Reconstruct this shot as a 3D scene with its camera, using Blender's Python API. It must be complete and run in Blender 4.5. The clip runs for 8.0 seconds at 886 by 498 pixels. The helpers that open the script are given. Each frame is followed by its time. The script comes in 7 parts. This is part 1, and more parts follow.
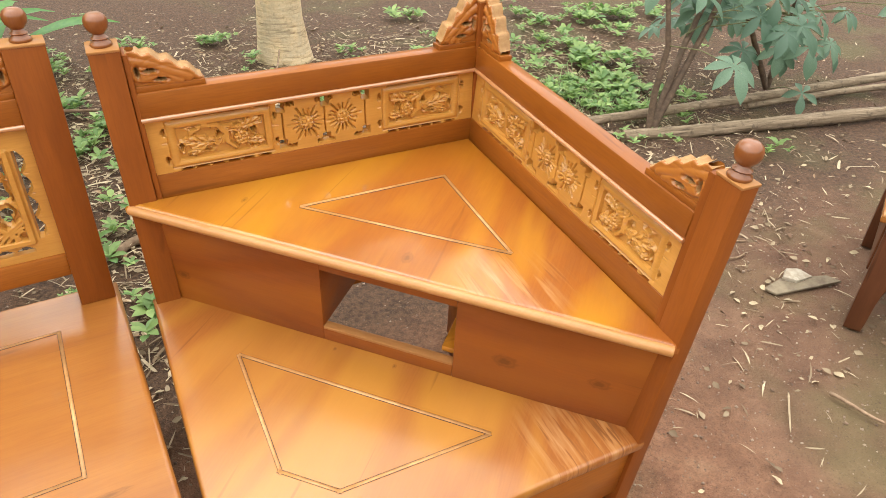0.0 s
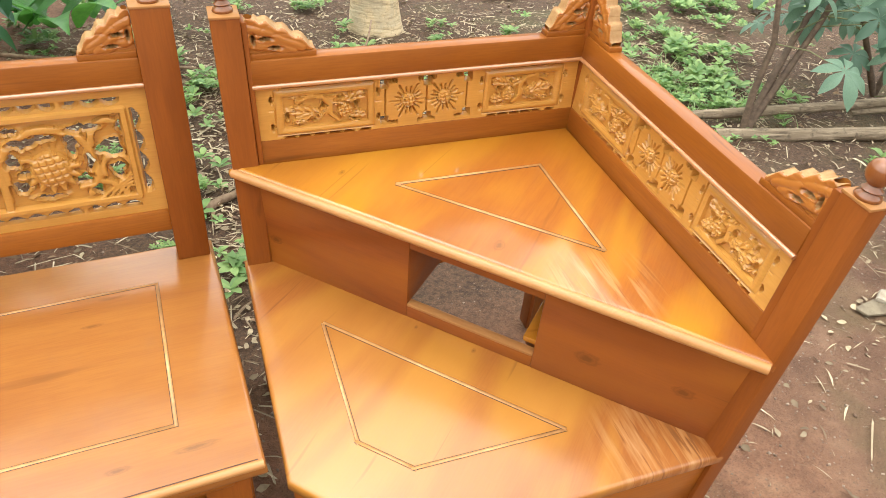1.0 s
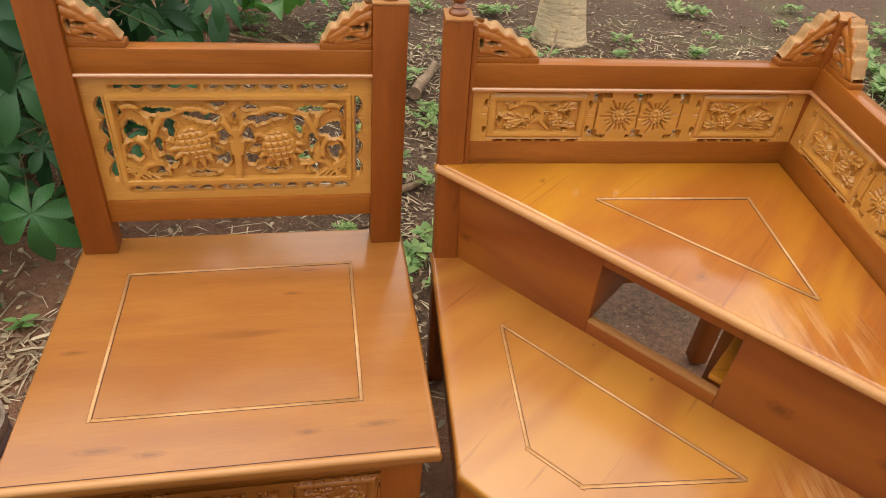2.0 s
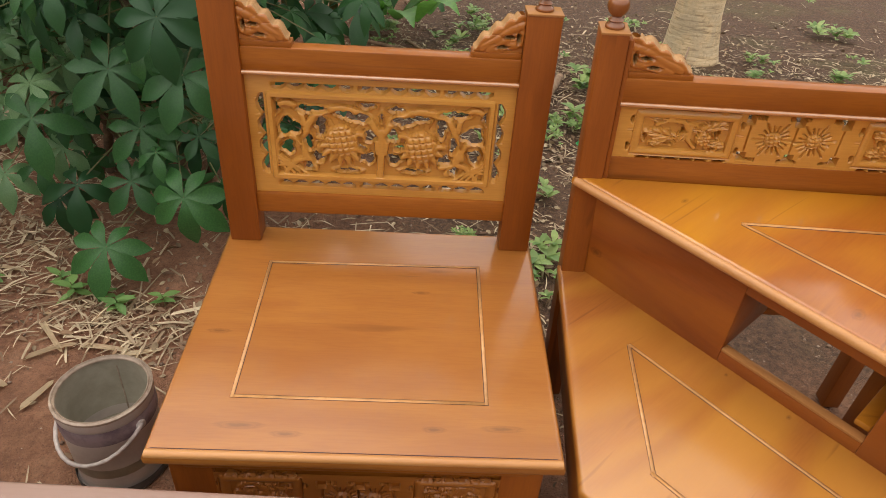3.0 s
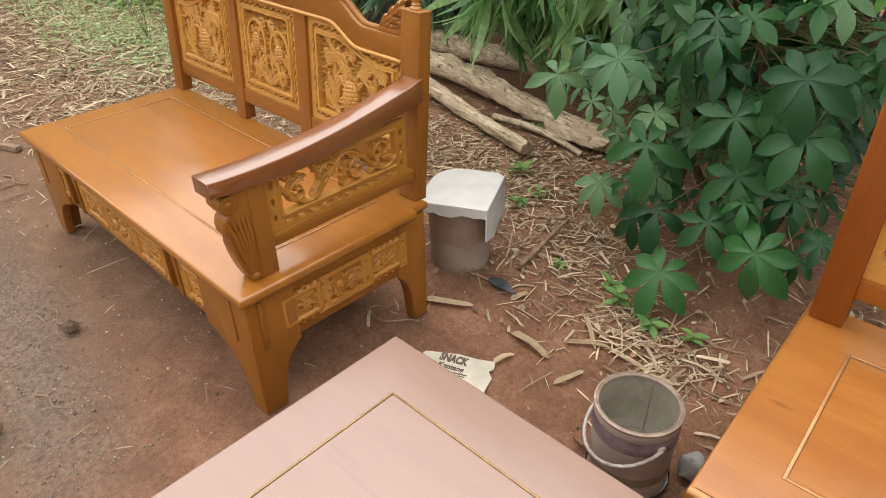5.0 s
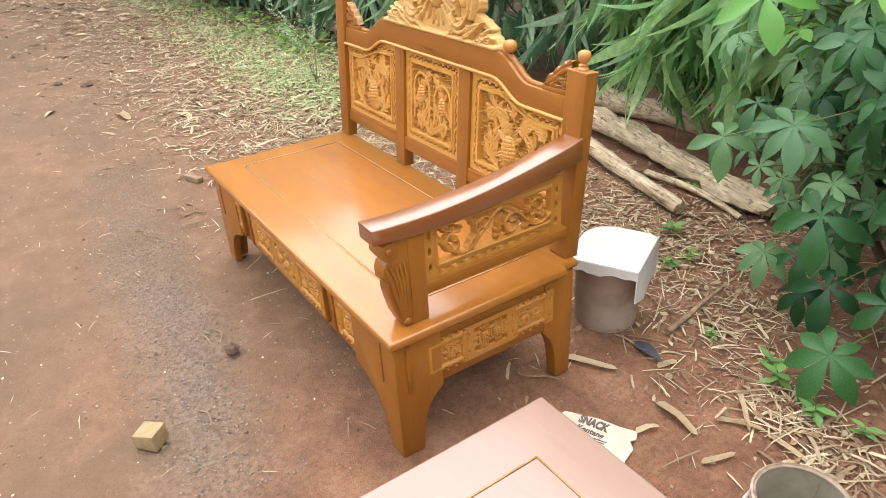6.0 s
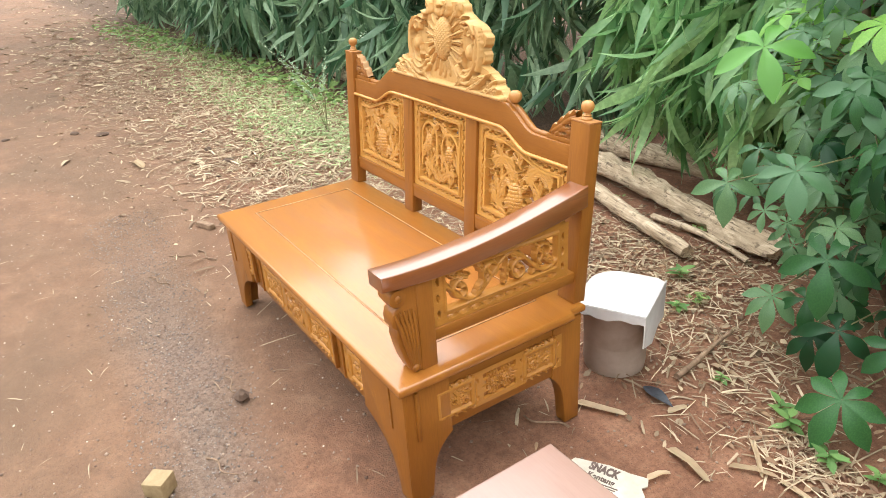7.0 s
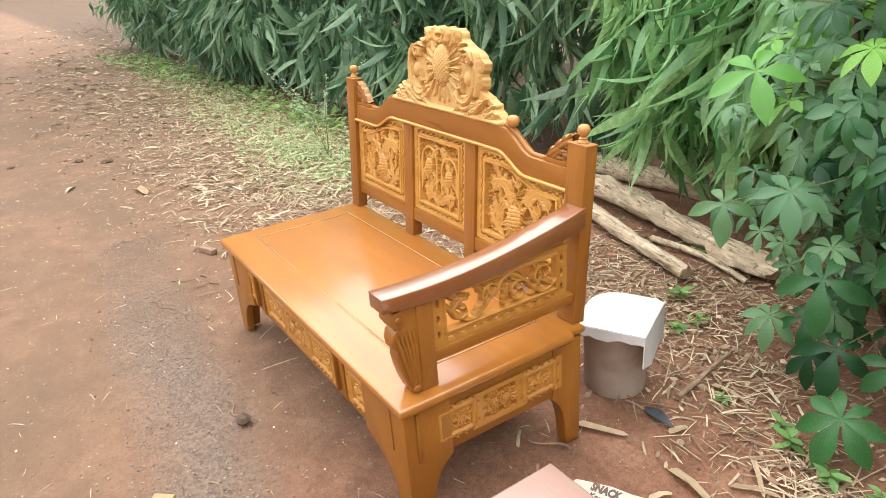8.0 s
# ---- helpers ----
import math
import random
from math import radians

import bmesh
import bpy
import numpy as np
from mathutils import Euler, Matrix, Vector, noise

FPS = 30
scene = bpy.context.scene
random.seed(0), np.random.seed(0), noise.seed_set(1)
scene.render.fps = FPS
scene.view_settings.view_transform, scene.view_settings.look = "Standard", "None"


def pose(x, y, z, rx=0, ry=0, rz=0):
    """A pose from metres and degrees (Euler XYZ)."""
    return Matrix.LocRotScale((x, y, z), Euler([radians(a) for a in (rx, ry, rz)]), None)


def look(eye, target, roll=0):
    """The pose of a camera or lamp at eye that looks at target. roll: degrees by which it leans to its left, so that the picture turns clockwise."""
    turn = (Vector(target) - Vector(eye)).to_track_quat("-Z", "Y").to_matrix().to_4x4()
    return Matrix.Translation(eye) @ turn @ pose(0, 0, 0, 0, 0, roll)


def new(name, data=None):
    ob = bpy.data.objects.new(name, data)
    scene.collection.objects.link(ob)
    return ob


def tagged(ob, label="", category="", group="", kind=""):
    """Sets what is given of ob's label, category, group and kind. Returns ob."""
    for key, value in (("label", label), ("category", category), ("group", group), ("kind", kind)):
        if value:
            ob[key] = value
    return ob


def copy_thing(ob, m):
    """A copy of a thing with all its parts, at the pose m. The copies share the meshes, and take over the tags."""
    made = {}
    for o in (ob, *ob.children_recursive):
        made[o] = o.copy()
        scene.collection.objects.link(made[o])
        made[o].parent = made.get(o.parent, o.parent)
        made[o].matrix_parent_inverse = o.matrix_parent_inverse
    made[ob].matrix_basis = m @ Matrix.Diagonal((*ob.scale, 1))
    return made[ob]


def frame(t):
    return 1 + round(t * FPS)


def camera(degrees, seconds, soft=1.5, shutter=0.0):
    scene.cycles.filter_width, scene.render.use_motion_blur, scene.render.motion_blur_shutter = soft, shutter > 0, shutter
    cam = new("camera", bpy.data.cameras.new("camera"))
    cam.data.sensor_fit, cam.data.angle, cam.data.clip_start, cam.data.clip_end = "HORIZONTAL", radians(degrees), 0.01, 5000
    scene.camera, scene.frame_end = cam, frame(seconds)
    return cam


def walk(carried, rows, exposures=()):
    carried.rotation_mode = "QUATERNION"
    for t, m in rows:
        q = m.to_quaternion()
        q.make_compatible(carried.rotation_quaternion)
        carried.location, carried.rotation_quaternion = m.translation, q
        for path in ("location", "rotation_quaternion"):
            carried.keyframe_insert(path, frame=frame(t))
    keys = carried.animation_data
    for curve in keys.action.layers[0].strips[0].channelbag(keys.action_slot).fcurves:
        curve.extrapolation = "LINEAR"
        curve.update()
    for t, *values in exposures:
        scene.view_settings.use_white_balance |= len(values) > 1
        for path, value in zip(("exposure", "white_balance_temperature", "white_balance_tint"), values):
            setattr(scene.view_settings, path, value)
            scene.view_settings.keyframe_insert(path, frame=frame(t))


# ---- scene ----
cam = camera(65.9, 8.0, soft=0.8)
PATH = [
    (0, (0.066, -0.775, 1.363), (0.943, 0.65, 0.267), 2.4),
    (0.5, (0.054, -0.764, 1.357), (0.865, 0.684, 0.241), 2.9),
    (1, (0.019, -0.739, 1.372), (0.723, 0.732, 0.214), 4.4),
    (1.5, (-0.034, -0.73, 1.364), (0.492, 0.812, 0.204), 5.3),
    (2, (-0.096, -0.711, 1.372), (0.241, 0.876, 0.203), 4.9),
    (2.2, (-0.112, -0.722, 1.368), (0.151, 0.892, 0.217), 4.5),
    (3.5, (-0.211, -0.711, 1.371), (-0.256, 0.911, 0.201), 3.4),
    (4, (-0.253, -0.719, 1.373), (-0.528, 0.893, 0.221), 2.1),
    (4.5, (-0.33, -0.773, 1.39), (-1.13, 0.682, 0.274), 0.0),
    (5, (-0.41, -0.821, 1.407), (-1.547, 0.4, 0.305), -1.1),
    (5.2, (-0.426, -0.834, 1.406), (-1.648, 0.316, 0.319), -0.9),
    (6.3, (-0.452, -0.853, 1.448), (-1.924, 0.114, 0.501), -3.7),
    (6.5, (-0.451, -0.856, 1.447), (-1.934, 0.126, 0.532), -3.4),
    (7, (-0.435, -0.859, 1.46), (-1.931, 0.142, 0.588), -3.8),
    (7.5, (-0.425, -0.863, 1.464), (-1.928, 0.156, 0.627), -3.8),
    (8, (-0.412, -0.869, 1.464), (-1.933, 0.149, 0.657), -4.2),
]
EXPOSURE = [(0, 1.95, 6600, 6), (1.0, 2.13, 6300, 3), (1.5, 1.9, 6500, 7), (2.0, 1.5, 6850, 10), (2.2, 1.45, 6900, 10), (3.5, 1.33, 6950, 15), (4.0, 1.40, 6750, 12), (4.5, 1.65, 6550, 10), (5.0, 1.66, 6600, 10), (5.2, 1.76, 6600, 10), (6.3, 2.25, 6300, 9), (8, 2.3, 6300, 9)]
walk(cam, [(t, look(eye, target, roll)) for t, eye, target, roll in PATH], EXPOSURE)

# ---- world, sun, exposure ----
world = bpy.data.worlds.new("overcast_sky")
scene.world = world
world.use_nodes = True
wn, wl = world.node_tree.nodes, world.node_tree.links
wn.clear()
w_out = wn.new("ShaderNodeOutputWorld")
w_bg = wn.new("ShaderNodeBackground")
w_sky = wn.new("ShaderNodeTexSky")
w_hsv = wn.new("ShaderNodeHueSaturation")
w_sky.sky_type = "NISHITA"
w_sky.sun_disc = False
w_sky.sun_elevation = radians(77)
w_sky.sun_rotation = radians(-53)
w_sky.air_density, w_sky.dust_density = 1.0, 1.2
w_hsv.inputs["Saturation"].default_value = 0.06
w_bg.inputs["Strength"].default_value = 0.15
wl.new(w_sky.outputs[0], w_hsv.inputs["Color"])
wl.new(w_hsv.outputs[0], w_bg.inputs["Color"])
wl.new(w_bg.outputs[0], w_out.inputs["Surface"])
sun = new("sun", bpy.data.lights.new("sun", "SUN"))
sun.data.energy, sun.data.angle, sun.data.color = 0.60, radians(115), (1.0, 0.95, 0.88)
sun.matrix_basis = look((-3.0, 2.0, 14), (0, 0, 0))

# ---- small helpers ----


def part(name, bm, material, parent, label="", angle=35):
    """One mesh object under a thing or a part; bm is a bmesh or a finished mesh."""
    if isinstance(bm, bmesh.types.BMesh):
        me = bpy.data.meshes.new(name)
        bmesh.ops.recalc_face_normals(bm, faces=bm.faces)
        bm.to_mesh(me)
        bm.free()
    else:
        me = bm
    if material is not None and not me.materials:
        me.materials.append(material)
    me.polygons.foreach_set("use_smooth", [True] * len(me.polygons))
    if angle:
        me.set_sharp_from_angle(angle=radians(angle))
    ob = new(name, me)
    ob.parent = parent
    if label:
        tagged(ob, label)
    return ob


def thing(name, m, label, category, group=""):
    ob = new(name)
    ob.empty_display_size = 0.1
    ob.matrix_basis = m
    return tagged(ob, label, category, group)


def solo(name, bm, material, m, label, category, group="", kind="", angle=35):
    ob = part(name, bm, material, None, "", angle)
    ob.matrix_basis = m
    return tagged(ob, label, category, group, kind)


def bm_new():
    return bmesh.new()


def box(bm, x0, x1, y0, y1, z0, z1, bevel=0.004, seg=2):
    geo = bmesh.ops.create_cube(bm, size=1.0)
    vs = geo["verts"]
    for v in vs:
        v.co = ((x0 + x1) / 2 + v.co.x * (x1 - x0), (y0 + y1) / 2 + v.co.y * (y1 - y0), (z0 + z1) / 2 + v.co.z * (z1 - z0))
    if bevel:
        es = list({e for v in vs for e in v.link_edges})
        bmesh.ops.bevel(bm, geom=es, offset=bevel, segments=seg, profile=0.5, affect="EDGES")
    return bm


def prism(bm, pts, axis, a, b, bevel=0.004, seg=2):
    """A polygon drawn across an axis and drawn out from a to b along it. x: (y, z), y: (x, z), z: (x, y)."""
    put = {"x": lambda p, w: (w, p[0], p[1]), "y": lambda p, w: (p[0], w, p[1]), "z": lambda p, w: (p[0], p[1], w)}[axis]
    v0 = [bm.verts.new(put(p, a)) for p in pts]
    v1 = [bm.verts.new(put(p, b)) for p in pts]
    f = [bm.faces.new(v0), bm.faces.new(v1)]
    n = len(pts)
    for i in range(n):
        f.append(bm.faces.new((v0[i], v0[(i + 1) % n], v1[(i + 1) % n], v1[i])))
    bmesh.ops.recalc_face_normals(bm, faces=f)
    if bevel:
        es = {e for q in f[:2] for e in q.edges}
        bmesh.ops.bevel(bm, geom=list(es), offset=bevel, segments=seg, profile=0.5, affect="EDGES")
    return bm


def lathe(bm, profile, centre=(0, 0, 0), n=28):
    """A turned body from (radius, height) pairs."""
    rings = []
    for r, z in profile:
        if r < 1e-5:
            rings.append([bm.verts.new((centre[0], centre[1], centre[2] + z))])
        else:
            rings.append([bm.verts.new((centre[0] + r * math.cos(2 * math.pi * i / n), centre[1] + r * math.sin(2 * math.pi * i / n), centre[2] + z)) for i in range(n)])
    for p, q in zip(rings, rings[1:]):
        for i in range(n):
            j = (i + 1) % n
            vs = [p[i % len(p)], p[j % len(p)], q[j % len(q)], q[i % len(q)]]
            vs = list(dict.fromkeys(vs))
            if len(vs) > 2:
                bm.faces.new(vs)
    return bm


def tube(bm, pts, radii, n=8, cap=True):
    """A round limb along points."""
    pts = [Vector(p) for p in pts]
    rings = []
    up = Vector((0.3, 0.2, 1)).normalized()
    for i, p in enumerate(pts):
        d = (pts[min(i + 1, len(pts) - 1)] - pts[max(i - 1, 0)]).normalized()
        s = d.cross(up)
        if s.length < 0.1:
            s = d.cross(Vector((1, 0, 0)))
        s.normalize()
        q = s.cross(d)
        r = radii[i] if hasattr(radii, "__len__") else radii
        rings.append([bm.verts.new(p + r * (math.cos(2 * math.pi * k / n) * s + math.sin(2 * math.pi * k / n) * q)) for k in range(n)])
    for a, b in zip(rings, rings[1:]):
        for k in range(n):
            bm.faces.new((a[k], a[(k + 1) % n], b[(k + 1) % n], b[k]))
    if cap:
        bm.faces.new(rings[0])
        bm.faces.new(rings[-1])
    return bm


def mesh_from(name, verts, faces):
    me = bpy.data.meshes.new(name)
    me.from_pydata([tuple(v) for v in verts], [], [tuple(f) for f in faces])
    me.update()
    return me


# ---- materials ----


def mat_new(name):
    m = bpy.data.materials.new(name)
    m.use_nodes = True
    nt = m.node_tree
    nt.nodes.clear()
    out = nt.nodes.new("ShaderNodeOutputMaterial")
    bs = nt.nodes.new("ShaderNodeBsdfPrincipled")
    nt.links.new(bs.outputs[0], out.inputs[0])
    return m, nt, bs, out


def node(nt, kind, **values):
    n = nt.nodes.new(kind)
    for k, v in values.items():
        n.inputs[k].default_value = v
    return n


def coords(nt, scale=(1, 1, 1), source="Object", turn=(0, 0, 0)):
    """Texture coordinates, turned first and then stretched."""
    tc = nt.nodes.new("ShaderNodeTexCoord")
    vec = tc.outputs[source]
    if any(turn):
        tn = nt.nodes.new("ShaderNodeMapping")
        tn.inputs["Rotation"].default_value = turn
        nt.links.new(vec, tn.inputs["Vector"])
        vec = tn.outputs[0]
    mp = nt.nodes.new("ShaderNodeMapping")
    mp.inputs["Scale"].default_value = scale
    nt.links.new(vec, mp.inputs["Vector"])
    return mp.outputs[0]


def noise_tex(nt, vec, scale, detail=4, rough=0.55, distort=0.0):
    n = node(nt, "ShaderNodeTexNoise", Scale=scale, Detail=detail, Roughness=rough, Distortion=distort)
    nt.links.new(vec, n.inputs["Vector"])
    return n.outputs["Fac"]


def ramp(nt, fac, stops):
    r = nt.nodes.new("ShaderNodeValToRGB")
    while len(r.color_ramp.elements) < len(stops):
        r.color_ramp.elements.new(0.5)
    for e, (p, c) in zip(r.color_ramp.elements, stops):
        e.position = p
        e.color = (*c, 1) if len(c) == 3 else c
    nt.links.new(fac, r.inputs[0])
    return r.outputs[0]


def mix(nt, fac, a, b, mode="MIX"):
    m = nt.nodes.new("ShaderNodeMix")
    m.data_type, m.blend_type = "RGBA", mode
    for sock, v in ((m.inputs["Factor"], fac), (m.inputs["A"], a), (m.inputs["B"], b)):
        if isinstance(v, (int, float)):
            sock.default_value = v
        elif isinstance(v, tuple):
            sock.default_value = (*v, 1)
        else:
            nt.links.new(v, sock)
    return m.outputs["Result"]


def bump(nt, bs, height, strength, distance=0.002):
    b = node(nt, "ShaderNodeBump", Strength=strength, Distance=distance)
    nt.links.new(height, b.inputs["Height"])
    nt.links.new(b.outputs[0], bs.inputs["Normal"])


def wood(name, light, dark, axis="x", rough=0.3, coat=0.35, knots=True, streak=0.5, turn=0.0, patch=None, gloss=0.13, ior=1.5, worn=None, spots=()):
    """Varnished teak: grain drawn out along one axis, cloudy stain and a few dark streaks."""
    m, nt, bs, out = mat_new(name)
    long, across = 1.2, 16.0
    sc = {"x": (long, across, across), "y": (across, long, across), "z": (across, across, long)}[axis]
    v = coords(nt, sc, turn=(0, 0, turn))
    big = coords(nt, tuple(0.25 * s + 0.7 for s in sc), turn=(0, 0, turn))
    grain = noise_tex(nt, v, 3.2, 6, 0.62, 0.35)
    fine = noise_tex(nt, v, 17.0, 3, 0.6)
    cloud = noise_tex(nt, big, 2.3, 3, 0.5, 0.8)
    mid = tuple(0.78 * a + 0.22 * b for a, b in zip(light, dark))
    deep = tuple(0.5 * a + 0.5 * b for a, b in zip(light, dark))
    c1 = ramp(nt, grain, [(0.25, mid), (0.62, light)])
    c2 = mix(nt, ramp(nt, cloud, [(0.34, (0.9, 0.9, 0.9)), (0.64, (0, 0, 0))]), c1, deep)
    c3 = mix(nt, ramp(nt, fine, [(0.40, (0.16, 0.16, 0.16)), (0.55, (0, 0, 0))]), c2, dark)
    if patch:
        pv = coords(nt, tuple(0.12 * s + 0.6 for s in sc), turn=(0, 0, turn))
        pn = noise_tex(nt, pv, 1.7, 2, 0.5, 0.9)
        c3 = mix(nt, ramp(nt, pn, [(0.43, (0, 0, 0)), (0.64, (0.7, 0.7, 0.7))]), c3, patch)
    if knots:
        vs = coords(nt, tuple(0.3 * s for s in sc), turn=(0, 0, turn))
        st = noise_tex(nt, vs, 5.0, 2, 0.5, 1.5)
        s = streak
        c3 = mix(nt, ramp(nt, st, [(0.68, (0, 0, 0)), (0.78, (s, s, s))]), c3, tuple(0.35 * d for d in dark))
    if worn:
        # spots where the stain has worn off and bare streaky grain shows
        wx, wy, wz, wr = worn
        g = nt.nodes.new("ShaderNodeTexGradient")
        g.gradient_type = "SPHERICAL"
        tc = nt.nodes.new("ShaderNodeTexCoord")
        mp = nt.nodes.new("ShaderNodeMapping")
        mp.inputs["Location"].default_value = (-wx / wr, -wy / wr, -wz / wr)
        mp.inputs["Scale"].default_value = (1 / wr, 1 / wr, 1 / wr)
        nt.links.new(tc.outputs["Object"], mp.inputs["Vector"])
        nt.links.new(mp.outputs[0], g.inputs[0])
        ln = noise_tex(nt, coords(nt, (70, 5, 5)), 1.6, 4, 0.6, 0.4)
        bare = ramp(nt, ln, [(0.40, (0.16, 0.065, 0.02)), (0.47, (0.46, 0.20, 0.065)), (0.62, (0.54, 0.29, 0.12))])
        gate = mix(nt, 1.0, ramp(nt, g.outputs["Fac"], [(0.05, (0, 0, 0)), (0.6, (1, 1, 1))]), ramp(nt, noise_tex(nt, coords(nt, (40, 4, 4)), 1.2, 3, 0.6), [(0.42, (0, 0, 0)), (0.58, (0.6, 0.6, 0.6))]), "MULTIPLY")
        c3 = mix(nt, gate, c3, bare)
    for kx, ky, kz, kr, long_by in spots:
        # a knot: a dark eye with a paler ring, drawn out along the grain
        g = nt.nodes.new("ShaderNodeTexGradient")
        g.gradient_type = "SPHERICAL"
        tc = nt.nodes.new("ShaderNodeTexCoord")
        mp = nt.nodes.new("ShaderNodeMapping")
        mp.vector_type = "TEXTURE"
        mp.inputs["Location"].default_value = (kx, ky, kz)
        mp.inputs["Rotation"].default_value = (0, 0, -turn)
        mp.inputs["Scale"].default_value = (kr * long_by, kr, kr)
        nt.links.new(tc.outputs["Object"], mp.inputs["Vector"])
        wob = nt.nodes.new("ShaderNodeVectorMath")
        wob.operation = "MULTIPLY_ADD"
        wn_ = node(nt, "ShaderNodeTexNoise", Scale=2.2, Detail=2)
        nt.links.new(mp.outputs[0], wn_.inputs["Vector"])
        nt.links.new(wn_.outputs["Color"], wob.inputs[0])
        wob.inputs[1].default_value = (0.7, 0.7, 0.7)
        off = nt.nodes.new("ShaderNodeVectorMath")
        off.operation = "SUBTRACT"
        off.inputs[1].default_value = (0.35, 0.35, 0.35)
        nt.links.new(mp.outputs[0], wob.inputs[2])
        nt.links.new(wob.outputs[0], off.inputs[0])
        nt.links.new(off.outputs[0], g.inputs[0])
        eye = ramp(nt, g.outputs["Fac"], [(0.02, (0, 0, 0)), (0.28, (0.30, 0.30, 0.30)), (0.45, (0.16, 0.16, 0.16)), (0.75, (0.5, 0.5, 0.5))])
        c3 = mix(nt, eye, c3, tuple(0.32 * d for d in dark))
    nt.links.new(c3, bs.inputs["Base Color"])
    rr = ramp(nt, cloud, [(0.3, (rough + 0.12,) * 3), (0.7, (rough + 0.25,) * 3)])
    nt.links.new(rr, bs.inputs["Roughness"])
    bs.inputs["Coat Weight"].default_value = coat
    bs.inputs["Coat Roughness"].default_value = gloss
    bs.inputs["Coat IOR"].default_value = ior
    bs.inputs["Specular IOR Level"].default_value = 0.25
    bump(nt, bs, grain, 0.03, 0.002)
    # the lacquer lies a little uneven
    sag = noise_tex(nt, coords(nt), 9.0, 2, 0.5)
    cb = node(nt, "ShaderNodeBump", Strength=0.06, Distance=0.01)
    nt.links.new(mix(nt, 0.12, sag, grain), cb.inputs["Height"])
    nt.links.new(cb.outputs[0], bs.inputs["Coat Normal"])
    return m


def plain(name, light, dark, scale=30.0, rough=0.7, metal=0.0, strength=0.3, spread=(0.35, 0.65)):
    m, nt, bs, out = mat_new(name)
    v = coords(nt)
    a = noise_tex(nt, v, scale, 6, 0.65)
    b = noise_tex(nt, v, scale * 0.16, 3, 0.5, 0.5)
    c = ramp(nt, a, [(spread[0], dark), (spread[1], light)])
    c = mix(nt, ramp(nt, b, [(0.4, (0.5, 0.5, 0.5)), (0.65, (0, 0, 0))]), c, tuple(0.6 * d for d in dark))
    nt.links.new(c, bs.inputs["Base Color"])
    bs.inputs["Roughness"].default_value = rough
    bs.inputs["Metallic"].default_value = metal
    bump(nt, bs, a, strength, 0.004)
    return m


def leafy(name, light, dark, rough=0.5, glow=0.35, by="island"):
    """Leaf: colour varies from leaf to leaf, some light passes through."""
    m, nt, bs, out = mat_new(name)
    if by == "island":
        g = nt.nodes.new("ShaderNodeNewGeometry")
        rnd = g.outputs["Random Per Island"]
    else:
        g = nt.nodes.new("ShaderNodeObjectInfo")
        rnd = g.outputs["Random"]
    v = coords(nt)
    a = noise_tex(nt, v, 35.0, 3)
    c = ramp(nt, rnd, [(0.0, dark), (1.0, light)])
    c = mix(nt, ramp(nt, a, [(0.4, (0.35, 0.35, 0.35)), (0.65, (0, 0, 0))]), c, dark)
    nt.links.new(c, bs.inputs["Base Color"])
    bs.inputs["Roughness"].default_value = rough
    tr = nt.nodes.new("ShaderNodeBsdfTranslucent")
    nt.links.new(c, tr.inputs[0])
    mx = nt.nodes.new("ShaderNodeMixShader")
    mx.inputs[0].default_value = glow
    nt.links.new(bs.outputs[0], mx.inputs[1])
    nt.links.new(tr.outputs[0], mx.inputs[2])
    nt.links.new(mx.outputs[0], out.inputs[0])
    return m


RED_L, RED_D = (0.285, 0.077, 0.008), (0.14, 0.031, 0.004)
M_post = wood("varnished_teak_upright", RED_L, RED_D, "z", 0.36, 0.14)
M_rail = wood("varnished_teak_rail", (0.34, 0.104, 0.010), RED_D, "x", 0.32)
M_rail_y = wood("varnished_teak_side_rail", (0.34, 0.104, 0.010), RED_D, "y", 0.32)
M_seat = wood("varnished_teak_seat", (0.36, 0.134, 0.022), (0.22, 0.058, 0.008), "x", 0.4, 0.9, streak=0.35, gloss=0.18, ior=1.5, spots=((-0.207, 0.066, 0.42, 0.010, 5), (-0.124, 0.050, 0.42, 0.008, 4), (0.130, 0.068, 0.42, 0.008, 3), (0.250, 0.074, 0.42, 0.009, 5), (0.10, 0.442, 0.42, 0.006, 4), (-0.30, 0.30, 0.42, 0.007, 4)))
M_carve = wood("carved_teak_board", (0.60, 0.292, 0.058), (0.36, 0.138, 0.021), "x", 0.26, 0.8, knots=False, gloss=0.16)
M_chair_apron = wood("dark_carved_apron", (0.36, 0.125, 0.018), (0.20, 0.058, 0.009), "x", 0.32, 0.5, knots=False, gloss=0.2)
M_corner_seat = wood("orange_teak_platform", (0.39, 0.126, 0.012), (0.23, 0.050, 0.006), "x", 0.3, 1.0, streak=0.5, turn=radians(-45), patch=(0.56, 0.25, 0.014), ior=1.56, worn=(-0.179, -0.519, 0.671, 0.13), spots=((-0.321, -0.368, 0.671, 0.012, 1.6), (-0.55, -0.07, 0.671, 0.006, 2.0)))
M_corner_low = wood("orange_teak_front_seat", (0.36, 0.125, 0.022), (0.21, 0.055, 0.009), "x", 0.33, 1.0, streak=0.5, turn=radians(-45), patch=(0.46, 0.20, 0.027), gloss=0.22, ior=1.52, worn=(-0.105, -0.692, 0.419, 0.15), spots=((-0.356, -0.393, 0.419, 0.005, 1.5), (-0.45, -0.30, 0.419, 0.004, 1.5)))
